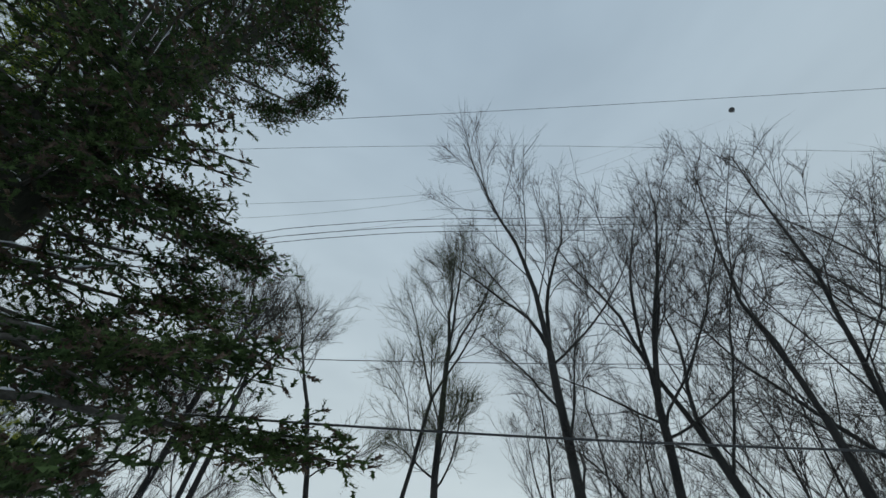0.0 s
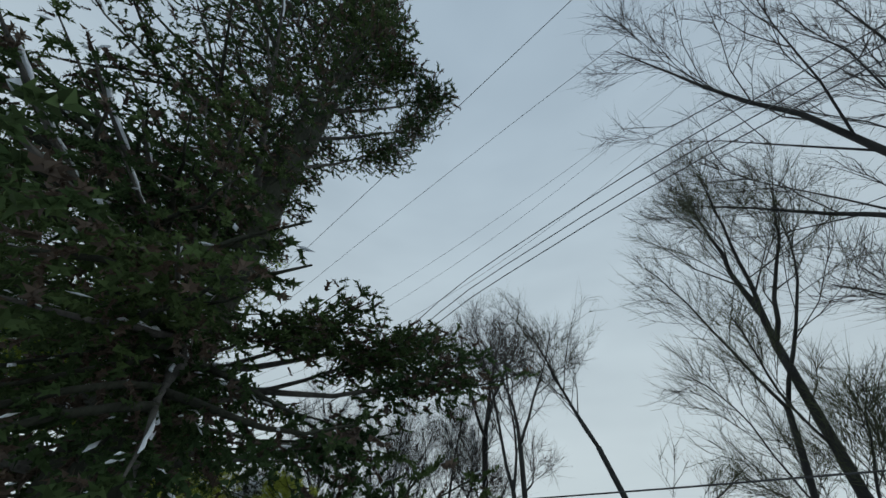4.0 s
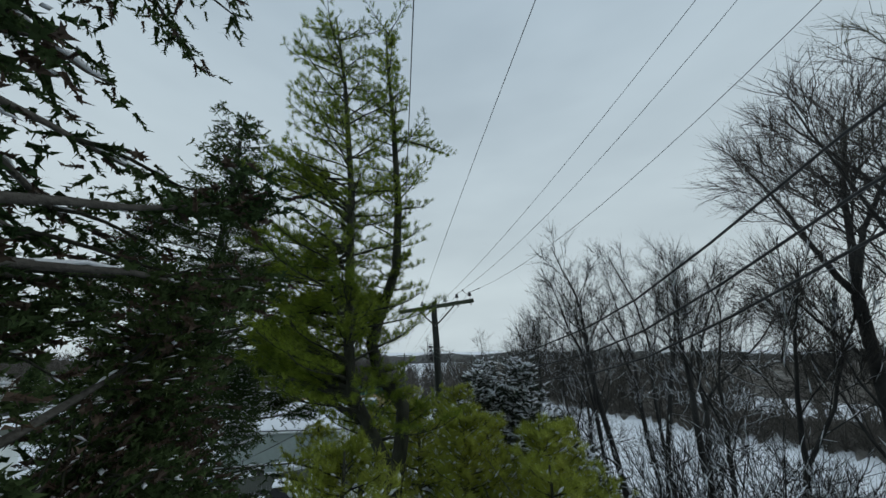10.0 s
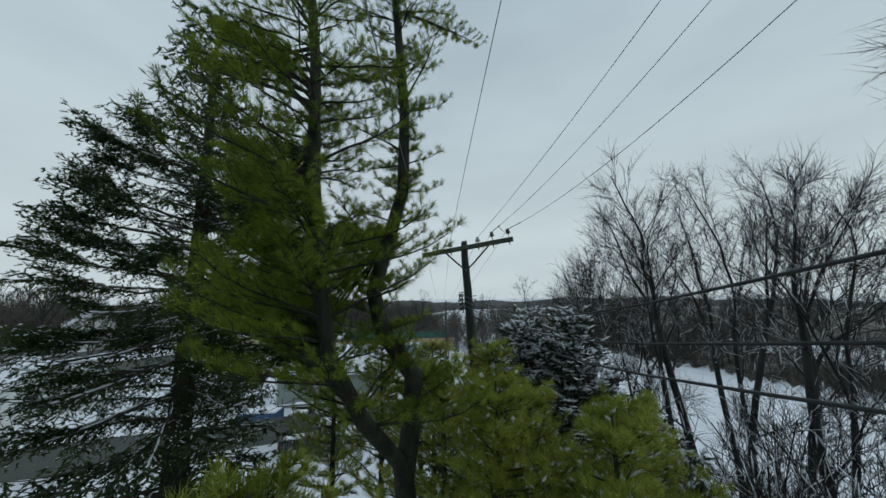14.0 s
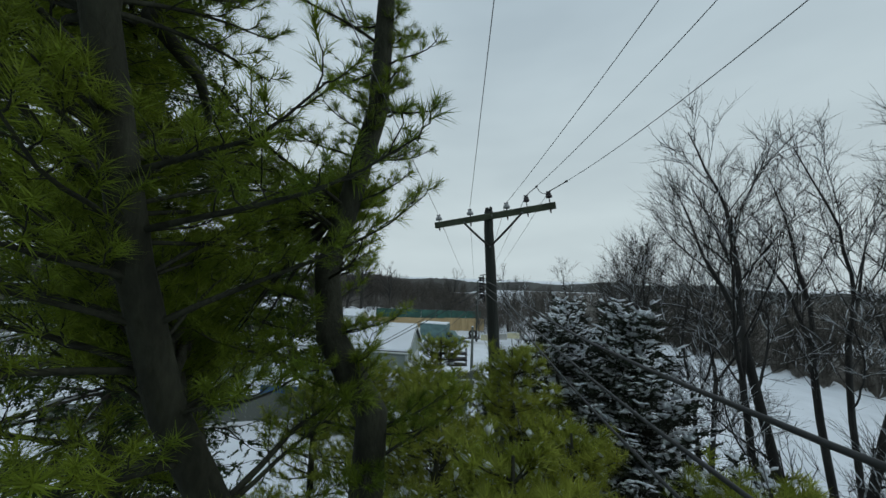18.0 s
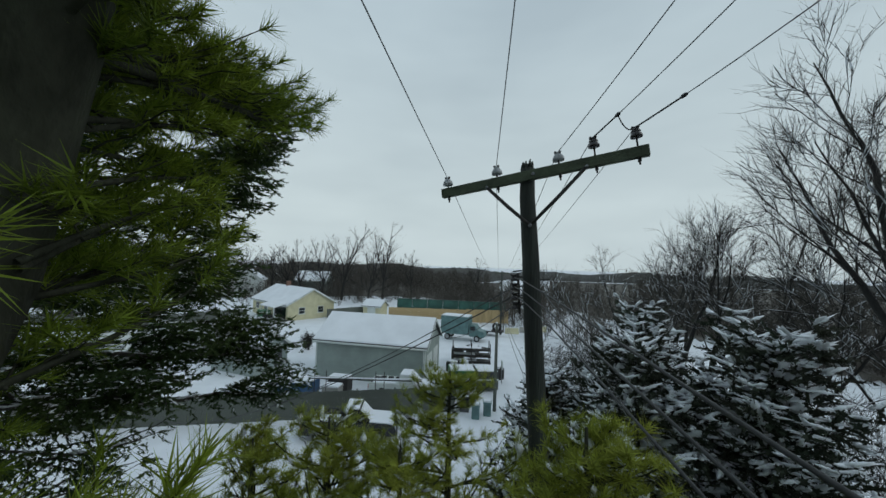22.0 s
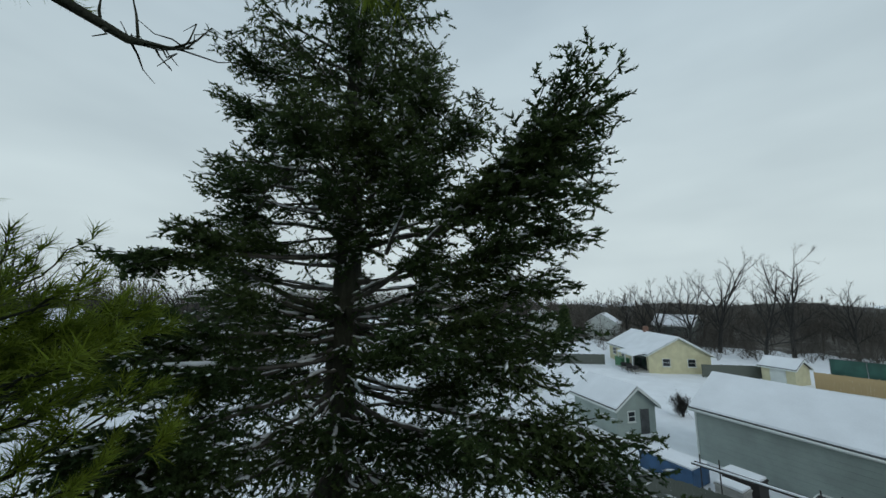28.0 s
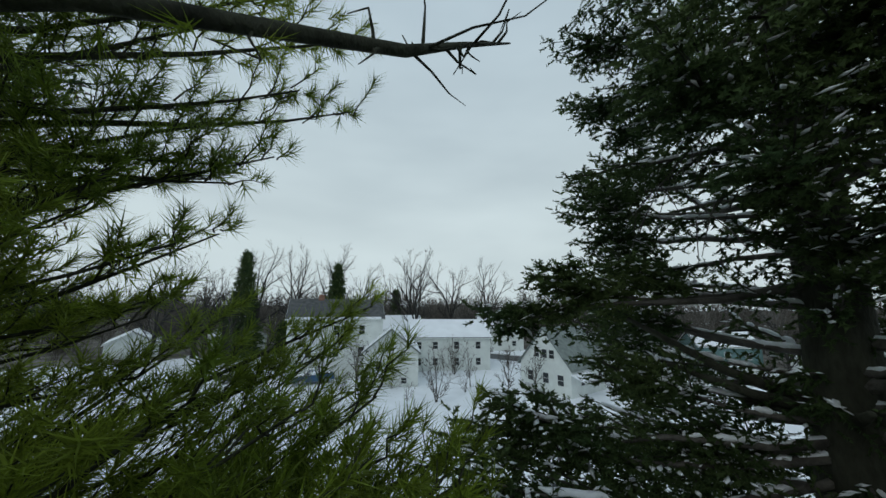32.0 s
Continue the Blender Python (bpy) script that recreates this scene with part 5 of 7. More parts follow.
for k, (x, y, top, rr) in enumerate(((-14.1, 13.2, 9.0, 2.1), (-11.9, 13.2, 9.2, 2.2), (-12.7, 11.9, 9.0, 1.7), (-9.9, 13.6, 6.6, 2.2), (-15.8, 12.4, 7.4, 1.9), (-13.7, 11.0, 7.2, 1.4), (-15.2, 14.6, 8.0, 2.2))):
    zb = float(ground_z(x, y)) - 0.1
    h = top - zb
    conifer("dense juniper-like evergreen heavy with snow", (x, y, zb), h, 0.12, (lambda z, a, h=h, rr=rr: 1.2 * rr * (1 - z / h) ** 0.75 + 0.15), 2.6, 60 + k, step=0.27, per=7, mat=NEEDLE_BLUE, snow=1.9, twig=SPRUCE_TWIG_FAR, spacing=0.17, hang=0.15, gap=0.6, snow_size=3.3, group="snowy evergreens by the pole", finger=0.15, forks=False, apart=False, fine=(4.5, 99), droop=0.35)

# ---- bare trees along the bank ----
for k, (x, y, top, r, st, lx, ly, low, w, label) in enumerate((
        (6.9, 8.8, 21.0, 0.16, 1, -0.07, 0.05, 0.52, 2.9, "tall bare tree with long rising limbs"), (4.3, 12.0, 18.8, 0.135, 1, -0.105, 0.02, 0.62, 3.4, "tall bare tree forked high into fan-shaped limbs"),
        (1.7, 14.3, 16.8, 0.11, 2, -0.075, 0.0, 0.62, 3.0, "slim two-stemmed bare tree"), (-3.1, 14.2, 15.7, 0.11, 2, 0.0, 0.0, 0.66, 2.0, "two-stemmed bare tree with a narrow crown"),
        (-4.9, 15.4, 16.4, 0.135, 1, -0.02, 0.0, 0.66, 2.6, "dark bare tree with a round fine-twigged crown"), (-8.4, 16.8, 13.2, 0.12, 2, 0.0, 0.0, 0.66, 2.3, "low bare tree with a spreading crown"),
        (-12.7, 19.3, 15.4, 0.15, 3, 0.0, 0.0, 0.62, 3.4, "wide bare tree of several stems, snow on its bark"), (-13.0, 22.4, 14.6, 0.13, 2, 0.03, 0.0, 0.60, 2.6, "bare tree with snowy limbs on the bank"),
        (-20.3, 20.0, 12.8, 0.13, 2, 0.0, 0.0, 0.55, 2.8, "rounded bare tree beyond the evergreens"), (-9.9, 19.2, 13.6, 0.12, 2, 0.04, 0.0, 0.60, 2.3, "bare tree with snowy limbs on the bank"),
        (8.5, 8.5, 19.2, 0.14, 1, 0.02, -0.03, 0.48, 2.7, "tall bare tree with a leaning trunk"), (10.0, 6.4, 17.8, 0.14, 2, 0.0, -0.02, 0.46, 2.8, "tall bare tree with long rising limbs"),
        (11.8, 3.4, 16.0, 0.13, 2, 0.0, 0.0, 0.42, 2.8, "bare tree with a broad twiggy crown"), (13.5, 0.2, 17.0, 0.15, 2, 0.0, 0.0, 0.40, 3.2, "bare tree with a broad twiggy crown"),
        (9.8, 13.5, 13.5, 0.12, 2, 0.0, 0.0, 0.35, 3.0, "lower bare tree behind the tall ones"), (14.2, 9.0, 13.0, 0.12, 2, 0.0, 0.0, 0.30, 3.2, "lower bare tree behind the tall ones"), (12.6, 5.6, 11.5, 0.10, 3, 0.0, 0.0, 0.20, 3.4, "low bare tree with dense twigs"), (10.6, 9.2, 10.5, 0.10, 3, 0.0, 0.0, 0.20, 3.0, "low bare tree with dense twigs"),
        (-24.5, 23.5, 12.2, 0.12, 3, 0.0, 0.0, 0.45, 2.8, "rounded bare tree beyond the evergreens"), (-16.2, 21.0, 12.4, 0.11, 2, 0.0, 0.0, 0.55, 2.2, "slim bare tree on the bank"))):
    zb = float(ground_z(x, y)) - 0.1
    bare_tree(label, (x, y, zb), top - zb, r, 100 + k, (lx, ly), st, w, low, 2200 if w > 3 else 1700, twig=TWIG_GREEN if k in (1, 2) else TWIG, snow=0.32 if x < -8 else 0.0)
for k, (x, y, h) in enumerate(((-19, 17.5, 6.5), (-22, 18.8, 6.0), (-26, 20.5, 5.5), (-8, 15.5, 8.2), (-30, 23.5, 5.5), (-6, 14.2, 8.6), (-7.2, 13.6, 7.8), (-9.3, 16.8, 8.4), (-6.8, 17.4, 8.8), (-4.8, 14.0, 8.2), (-5.5, 16.5, 8.0), (-4, 16, 7.0), (-10, 16.2, 6.5), (-1.5, 15.5, 7), (-16, 17.5, 6.5))):
    bare_tree("thin bare multi-stemmed shrub on the bank", (x, y, float(ground_z(x, y)) - 0.1), h, 0.04, 160 + k, (0, 0), 4, 1.8, 0.15, 700, snow=0.12, group="bare shrubs on the bank")

# ---- hot-air balloon far off ----
balloon = empty("hot_air_balloon", (800.0, 101.5, 879.6), label="tiny dark hot-air balloon high in the sky", category="balloon")
part("envelope", lathe([(0.0, 9.0), (3.2, 8.4), (5.6, 6.6), (6.6, 4.0), (6.2, 1.2), (4.6, -2.0), (2.6, -5.0), (1.3, -6.4)], 20), BLACKPAINT, balloon)
part("basket", box(-0.8, -0.8, -9.6, 0.8, 0.8, -8.4, 0.1), BLACKPAINT, balloon)
for sx in (-1, 1):
    for sy in (-1, 1):
        part("rope", tube([(sx * 0.7, sy * 0.7, -8.5), (sx * 0.9, sy * 0.9, -6.4)], 0.08, 4), CABLE, balloon)

# ---- distance: woods ----


def small_tree(seed, low, width, fine=62, stems=1):
    """A low-cost bare tree one metre high."""
    rng = np.random.RandomState(seed)
    bits = []
    for p, r, v, g in grow(rng, 12.0, 0.16, low, width * 12, (0, 0), fine, stems, True):
        if v == 3:       # the finest twigs: pointed slivers
            e = p[-1] - p[0]
            for w, q in ((e * 1.6, p[0]), (e * 0.9 + rng.randn(3) * 0.35, p[0] + e * 0.6)):
                d = np.cross(w, rng.randn(3))
                d *= 0.060 / (np.linalg.norm(d) + 1e-9)
                bits.append((np.array([q - d, q + d, q + w]), np.array([[0, 1, 2]]), np.zeros((0, 4), int)))
        elif v == 2:
            bits.append(cone(p[0], p[-1], 0.04))
        else:
            bits.append(tube(p[[0, 5, 9]], r[[0, 5, 9]] + 0.012, 3, cap=False))
    v, t, q = join(bits)
    return v / 12.0, t, q


KINDS = [small_tree(1, 0.30, 0.24), small_tree(2, 0.25, 0.30), small_tree(3, 0.35, 0.20), small_tree(4, 0.08, 0.34, stems=2), small_tree(5, 0.05, 0.40, stems=2)]


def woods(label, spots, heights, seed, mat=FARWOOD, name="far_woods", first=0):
    """Far bare trees, joined, standing at spots."""
    rng = np.random.RandomState(seed)
    spots = np.asarray(spots, float)
    z = ground_z(spots[:, 0], spots[:, 1]) - 0.2
    out = []
    kinds = KINDS[first:]
    for k, kind in enumerate(kinds):
        use = np.arange(len(spots)) % len(kinds) == k
        n = use.sum()
        a = rng.rand(n) * 6.28
        # the template stands along its own z: lay it so by turning about z alone
        h = np.asarray(heights)[use]
        out.append(scatter(kind, np.c_[spots[use], z[use]], np.stack([np.cos(a), np.sin(a), 0 * a], 1), np.tile([0.0, 0, 1], (n, 1)), np.stack([h * 1.05, h * 1.05, h], 1)))
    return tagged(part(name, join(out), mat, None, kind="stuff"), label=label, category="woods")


wr = np.random.RandomState(9)


def band(n, a0, a1, r0, r1, centre=(-11, 8)):
    a = np.radians(a0 + (a1 - a0) * wr.rand(n))
    r = r0 + (r1 - r0) * wr.rand(n) ** 0.8
    return np.c_[centre[0] + r * np.cos(a), centre[1] + r * np.sin(a)]


s = band(220, 85, 175, 78, 170)
s = s[s[:, 1] > 70 + 0.0 * s[:, 0]]
woods("grey-brown bare woods on the far bank", s, 7 + 5 * wr.rand(len(s)), 1)
s = band(200, 140, 172, 45, 120)
s = s[(s[:, 1] > 27 + 0.12 * (-30 - s[:, 0])) & (s[:, 1] < 72)]
n = 190
s2 = np.c_[-95 + 125 * wr.rand(n), 66 + 9 * wr.rand(n)]
s2[:, 1] += np.clip(-52 - s2[:, 0], 0, 50) * 0.35
woods("dense bare thicket along the far bank", s2, 6 + 5 * wr.rand(n), 7)
s2 = np.c_[-95 + 125 * wr.rand(260), 65 + 8 * wr.rand(260)]
s2[:, 1] += np.clip(-52 - s2[:, 0], 0, 50) * 0.35
woods("low brush at the foot of the far bank", s2, 1.5 + 2.5 * wr.rand(260), 8, name="bank_thicket", first=3)
woods("bare scrub and trees beside the field", s, 5 + 5 * wr.rand(len(s)), 2)
s = band(480, 160, 215, 98, 200)
woods("bare woods beyond the yards", s, 8 + 4.5 * wr.rand(len(s)), 3)
s = band(520, 205, 330, 80, 220)
woods("bare woods beyond the houses", s, 10 + 8 * wr.rand(len(s)), 4)
s = band(60, 20, 90, 60, 150)
woods("bare woods across the field", s, 9 + 5 * wr.rand(len(s)), 5)
s = band(110, 215, 305, 38, 80)
s = s[np.abs((s[:, 0] + 33) * 0.375 + (s[:, 1] + 54) * 0.927) > 6]
woods("garden trees and shrubs between the houses", s, 2.5 + 5 * wr.rand(len(s)), 6)
# a rising wooded skyline
s = band(560, 160, 330, 88, 170)
woods("low brush under the far woods", s, 4 + 4 * wr.rand(len(s)), 9, name="far_brush", first=3)
s = band(120, 163, 200, 76, 104, (-11, 8))
woods("tangled brush behind the yards", s, 2.5 + 3.5 * wr.rand(len(s)), 10, name="yard_brush", first=3)
sk = np.array([(x, y) for x, y in zip(-11 + 260 * np.cos(np.radians(np.arange(20, 340, 0.35))), 8 + 260 * np.sin(np.radians(np.arange(20, 340, 0.35))))])
prof = 7.5 + 1.2 * np.sin(np.arange(len(sk)) * 0.045) + 0.9 * np.sin(np.arange(len(sk)) * 0.17 + 1.0) + 0.7 * wr.rand(len(sk))
v = np.concatenate([np.c_[sk, np.full(len(sk), -3.0)], np.c_[sk, prof], np.c_[sk + (sk - [-11, 8]) * 0.05, prof * 0.9]])
n = len(sk)
k = np.arange(n - 1)
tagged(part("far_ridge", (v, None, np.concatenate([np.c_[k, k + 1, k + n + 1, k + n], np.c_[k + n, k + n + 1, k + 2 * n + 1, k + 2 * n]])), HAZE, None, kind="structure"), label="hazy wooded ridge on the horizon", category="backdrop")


def floor_strip(name, label, inner, outer, a0, a1, n=160, rows=8, lift=0.35):
    """Brown brushy ground between two distances from the middle of the place."""
    a = np.radians(np.linspace(a0, a1, n))
    f = np.linspace(0, 1, rows)
    r = np.array([[inner(math.degrees(t)) + (outer - inner(math.degrees(t))) * g ** 1.5 for g in f] for t in a])
    r[:, 0] += 2.5 * np.sin(np.arange(n) * 1.7) + 1.5 * wr.randn(n)
    x, y = -11 + r * np.cos(a)[:, None], 8 + r * np.sin(a)[:, None]
    z = ground_z(x, y) + lift * np.minimum(1, np.arange(rows))[None] + 0.25 * wr.rand(n, rows) - 0.12
    i = np.arange(n - 1)[:, None] * rows + np.arange(rows - 1)[None]
    tagged(part(name, (np.stack([x, y, z], -1).reshape(-1, 3), None, np.stack([i, i + rows, i + rows + 1, i + 1], -1).reshape(-1, 4)), WOODFLOOR, None, kind="structure"), label=label, category="ground")


floor_strip("bank_ground", "brown brushy ground of the far bank", lambda d: 59.0 / max(0.35, math.sin(radians(d))), 240, 62, 150)
floor_strip("woods_ground", "brown woodland floor beyond the yards", lambda d: 98.0 - 16.0 * float(smooth(200, 235, d)), 245, 158, 332)


def big_tree(x, y, h, seed, w, label="large bare spreading tree by the yard"):
    bare_tree(label, (x, y, float(ground_z(x, y)) - 0.1), h, 0.018 * h, seed, (0, 0), 1, w * h, 0.25, 700, group="large bare trees by the houses", thick=2.4, rough=True)


for k, (x, y, h, w) in enumerate(((-99.7, 1.5, 21.5, 0.30), (-102.0, 12.0, 21.5, 0.26), (-96, -3, 18, 0.28), (-103.8, -9, 16.4, 0.28), (-104.3, 20.0, 14, 0.3), (-92, 8, 17, 0.3), (-114.9, 41.7, 15.5, 0.22), (-76.5, 43.3, 15.6, 0.3), (-123.2, -31.2, 16, 0.3), (-126.1, -21.9, 15, 0.3), (-112, -14, 15, 0.3),
                                  (42.7, -59.1, 25.5, 0.2), (38.7, -65.9, 25.5, 0.2), (31.8, -66.7, 26.5, 0.22), (28.7, -79.7, 22, 0.22), (8.9, -65.7, 23.6, 0.30), (4.0, -82.2, 24, 0.25), (-5.6, -73.3, 22, 0.3), (47.1, -40.5, 20, 0.25), (46.9, -48.3, 18.5, 0.25), (-24.7, -62.2, 16.8, 0.25), (-43.2, -72.3, 15.3, 0.25), (29.3, -37.7, 14, 0.25),
                                  (15.0, -84, 27, 0.28), (-24, -47, 12, 0.25), (-48, -50, 11, 0.25), (-62, -50, 13, 0.25), (-80, -42, 14, 0.25), (-60, -30, 10, 0.25), (-95, -40, 15, 0.25))):
    big_tree(x, y, h, 300 + k, w)

# ---- buildings ----


def window(parent, x, z, w, h, y, face):
    """A window with frame and pane on a wall at y (face: the way out along y)."""
    f = part("window", box(x - w / 2, y - 0.02, z - h / 2, x + w / 2, y + 0.05 * face, z + h / 2, 0.01), WHITE, parent, "white window frame")
    part("pane", box(x - w / 2 + 0.07, y + 0.03 * face, z + 0.02, x + w / 2 - 0.07, y + 0.058 * face, z + h / 2 - 0.07), DARKGLASS, f)
    part("pane", box(x - w / 2 + 0.07, y + 0.03 * face, z - h / 2 + 0.07, x + w / 2 - 0.07, y + 0.058 * face, z - 0.03), DARKGLASS, f)
    part("sill", box(x - w / 2 - 0.05, y, z - h / 2 - 0.06, x + w / 2 + 0.05, y + 0.10 * face, z - h / 2), WHITE, f)
    return f


def end_window(parent, y, z, w, h, x, face):
    f = part("window", box(x - 0.02, y - w / 2, z - h / 2, x + 0.05 * face, y + w / 2, z + h / 2, 0.01), WHITE, parent, "white window frame")
    part("pane", box(x + 0.03 * face, y - w / 2 + 0.07, z + 0.02, x + 0.058 * face, y + w / 2 - 0.07, z + h / 2 - 0.07), DARKGLASS, f)
    part("pane", box(x + 0.03 * face, y - w / 2 + 0.07, z - h / 2 + 0.07, x + 0.058 * face, y + w / 2 - 0.07, z - 0.03), DARKGLASS, f)
    part("sill", box(x, y - w / 2 - 0.05, z - h / 2 - 0.06, x + 0.10 * face, y + w / 2 + 0.05, z - h / 2), WHITE, f)
    return f


def lot(at, rz, w, d, eave, ridge, wall, roof, label, name="house", over=0.3, base=None, snow=0.12, trim=None, category="house", boards=False):
    """A gabled building whose ridge runs along its own x: wall, siding courses, two roof slopes, fascia and snow."""
    h = empty(name, at, rz, label=label, category=category)
    part("wall", prism([(-d / 2, -0.4), (d / 2, -0.4), (d / 2, eave), (0, ridge - 0.06), (-d / 2, eave)], "x", -w / 2, w / 2), wall, h, smooth=False)
    k = (ridge - eave) / (d / 2)
    t = 0.12
    for s in (-1, 1):
        e = d / 2 + over
        slope = part("roof", prism([(s * e, eave - over * k), (s * e, eave - over * k + t), (0.0, ridge + t), (0.0, ridge)], "x", -w / 2 - over, w / 2 + over), roof if roof is not SNOW else DARKROOF, h, smooth=False)
        if roof is SNOW:
            lie = prism([(s * (e - 0.03), eave - over * k + t), (s * (e - 0.05), eave - over * k + t + snow), (0.0, ridge + t + snow), (0.0, ridge + t)], "x", -w / 2 - over + 0.04, w / 2 + over - 0.04)
            bmesh.ops.bevel(lie, geom=[q for q in lie.edges], offset=0.03, segments=2, affect="EDGES")
            part("snow_cover", lie, SNOW, slope, "snow lying on the roof")
        part("fascia", box(-w / 2 - over, s * e - 0.02, eave - over * k - 0.10, w / 2 + over, s * e + 0.02, eave - over * k + 0.06), trim or WHITE, h)
    for s in (-1, 1):
        x = s * (w / 2 + over)
        part("bargeboard", prism([(-d / 2 - over, eave - over * k - 0.08), (0, ridge - 0.08), (d / 2 + over, eave - over * k - 0.08), (d / 2 + over, eave - over * k + 0.10), (0, ridge + 0.12), (-d / 2 - over, eave - over * k + 0.10)], "x", x - 0.02, x + 0.02), trim or WHITE, h, smooth=False)
    if boards:
        for s in (-1, 1):
            for z in np.arange(0.2, eave - 0.05, 0.30):
                part("siding_course", box(-w / 2 - 0.012, s * (d / 2) - 0.012, z, w / 2 + 0.012, s * (d / 2) + 0.016, z + 0.024), wall, h)
    return h


def local(at, rz, x, y, z=0.0):
    c, s = math.cos(radians(rz)), math.sin(radians(rz))
    return (at[0] + c * x - s * y, at[1] + s * x + c * y, z)


# the long garage
G = ((-40.6, 9.6, 0), 67.0)
garage = lot(G[0], G[1], 9.6, 5.6, 3.2, 4.95, GARAGE_W, SNOW, "long grey-green garage with a snow-covered roof", "garage", category="garage", boards=True)
for y in (-1.2, 1.3):
    d = part("door", box(4.79, y - 0.95, -0.1, 4.84, y + 0.95, 2.3, 0.01), WHITE, garage, "pale overhead door")
    for z in (0.5, 1.05, 1.6):
        part("panel", box(4.83, y - 0.85, z - 0.2, 4.86, y + 0.85, z + 0.22, 0.01), WHITE, d)
for s in (-1, 1):
    part("corner_board", box(4.76, s * 2.8 - 0.06, -0.2, 4.86, s * 2.8 + 0.06, 3.15), WHITE, garage)
    part("corner_board", box(-4.86, s * 2.8 - 0.06, -0.2, -4.76, s * 2.8 + 0.06, 3.15), WHITE, garage)
part("gutter", tube([(-5.0, -3.15, 3.02), (5.0, -3.15, 3.0)], 0.06, 8), WHITE, garage)
part("downpipe", tube([(4.7, -3.12, 2.95), (4.7, -2.88, 2.7), (4.7, -2.88, 0.1)], 0.04, 8), WHITE, garage)

# small gabled shed
shed = lot((-42.8, -2.0, 0), 58, 5.0, 3.6, 2.1, 3.4, GARAGE_W, SNOW, "small grey shed with a steep snowy roof", "shed", category="shed")
end_window(shed, -0.5, 1.35, 0.7, 0.8, 2.5, 1)
part("door", box(2.49, 0.35, 0, 2.55, 1.15, 1.8, 0.01), DARKROOF, shed, "dark plank door")

# yellow ranch house
R = ((-75.5, -5.2, 0), 38.0)
ranch = lot(R[0], R[1], 13.5, 8.4, 2.6, 4.9, YELLOW, SNOW, "single-storey pale yellow house with a snowy roof", over=0.4, boards=True)
end_window(ranch, -1.8, 1.5, 1.1, 1.1, 6.75, 1), end_window(ranch, 1.6, 1.5, 1.1, 1.1, 6.75, 1)
for x in (-4.6, -1.2):
    window(ranch, x, 1.5, 1.3, 1.1, -4.2, -1)
part("porch_roof", prism([(-4.2, 2.75), (-6.4, 2.25), (-6.4, 2.42), (-4.2, 2.95)], "x", 1.6, 6.6), SNOW, ranch, "snowy porch roof", smooth=False)
for x in (1.8, 4.1, 6.4):
    part("porch_post", box(x - 0.06, -6.3, 0, x + 0.06, -6.18, 2.3), WHITE, ranch)
part("porch_deck", box(1.6, -6.4, 0.0, 6.6, -4.2, 0.25), CONCRETE, ranch)
# the opening's dark inside is only a dark panel laid on the wall
part("dark_opening", box(2.0, -4.28, 0.3, 6.2, -4.18, 2.2), DARKGLASS, ranch, "dark panel standing in for the opening under the porch")
part("chimney", box(-2.4, -0.3, 4.3, -1.7, 0.3, 5.9, 0.02), BRICK, ranch)

# far little shed with double doors
ys = lot((-73.5, 9.6, 0), 62, 3.4, 3.0, 2.0, 2.9, YELLOW, SNOW, "small yellow garden shed with white doors", "shed", category="shed", boards=False)
part("door", box(-0.8, -1.56, 0, 0.8, -1.49, 1.8, 0.01), WHITE, ys, "white double door")

# houses seen at the end of the walk
HB = ((5.6, -41.5, 0), -72.0)
hb = lot(HB[0], HB[1], 11.0, 7.0, 4.3, 7.1, WHITE, SNOW, "white gabled house with a snowy roof", trim=GREENSH)
end_window(hb, 0.0, 4.9, 0.8, 1.1, -5.5, -1), end_window(hb, 1.5, 2.6, 0.8, 1.3, -5.5, -1), end_window(hb, -1.7, 0.8, 0.8, 0.8, -5.5, -1)
for x in (-3.5, 0.5, 3.8):
    window(hb, x, 2.3, 0.9, 1.3, -3.5, -1), window(hb, x, 2.3, 0.9, 1.3, 3.5, 1)
hb2 = lot((-0.5, -52.0, 0), 18, 13.0, 7.0, 5.2, 7.6, WHITE, SNOW, "long white house with a low snowy roof")
for x in (-4.5, -1.0, 2.4, 5.0):
    window(hb2, x, 3.9, 0.9, 1.2, 3.5, 1), window(hb2, x, 1.4, 0.9, 1.2, 3.5, 1)
HA = ((15.0, -42.5, 0), 28.7)
ha = lot(HA[0], HA[1], 13.0, 8.0, 8.3, 10.9, WHITE, DARKROOF, "tall two-storey white house with a dark roof")
for x in (-3.5, 0.0, 3.6):
    window(ha, x, 6.6, 0.9, 1.4, 4.0, 1), window(ha, x, 3.6, 0.9, 1.4, 4.0, 1)
for y in (-2, 2):
    end_window(ha, y, 6.6, 0.9, 1.4, -6.5, -1), end_window(ha, y, 3.6, 0.9, 1.4, -6.5, -1)
part("snow_cover", box(-6.2, 3.2, 8.15, 6.2, 4.35, 8.45, 0.08), SNOW, ha, "strip of snow along the eave")
part("chimney", box(2.0, -0.4, 10.2, 2.8, 0.4, 11.6, 0.02), BRICK, ha)
HC = ((-17.6, -41.0, 0), 50.0)
hc = lot(HC[0], HC[1], 8.0, 7.0, 3.4, 7.6, WHITE, GREENSH, "white house with a steep grey-green roof", trim=GREENSH)
for y in (-2, 0.2, 2.2):
    end_window(hc, y, 1.8, 0.9, 1.3, 4.0, 1), end_window(hc, y * 0.5, 4.6, 0.8, 1.1, 4.0, 1)
for x in (-2.5, 1.5):
    window(hc, x, 1.8, 0.9, 1.3, 3.5, 1)
part("porch_roof", prism([(3.5, 2.5), (5.1, 2.0), (5.1, 2.15), (3.5, 2.75)], "x", 0.5, 3.9), SNOW, hc, "snowy lean-to roof", smooth=False)
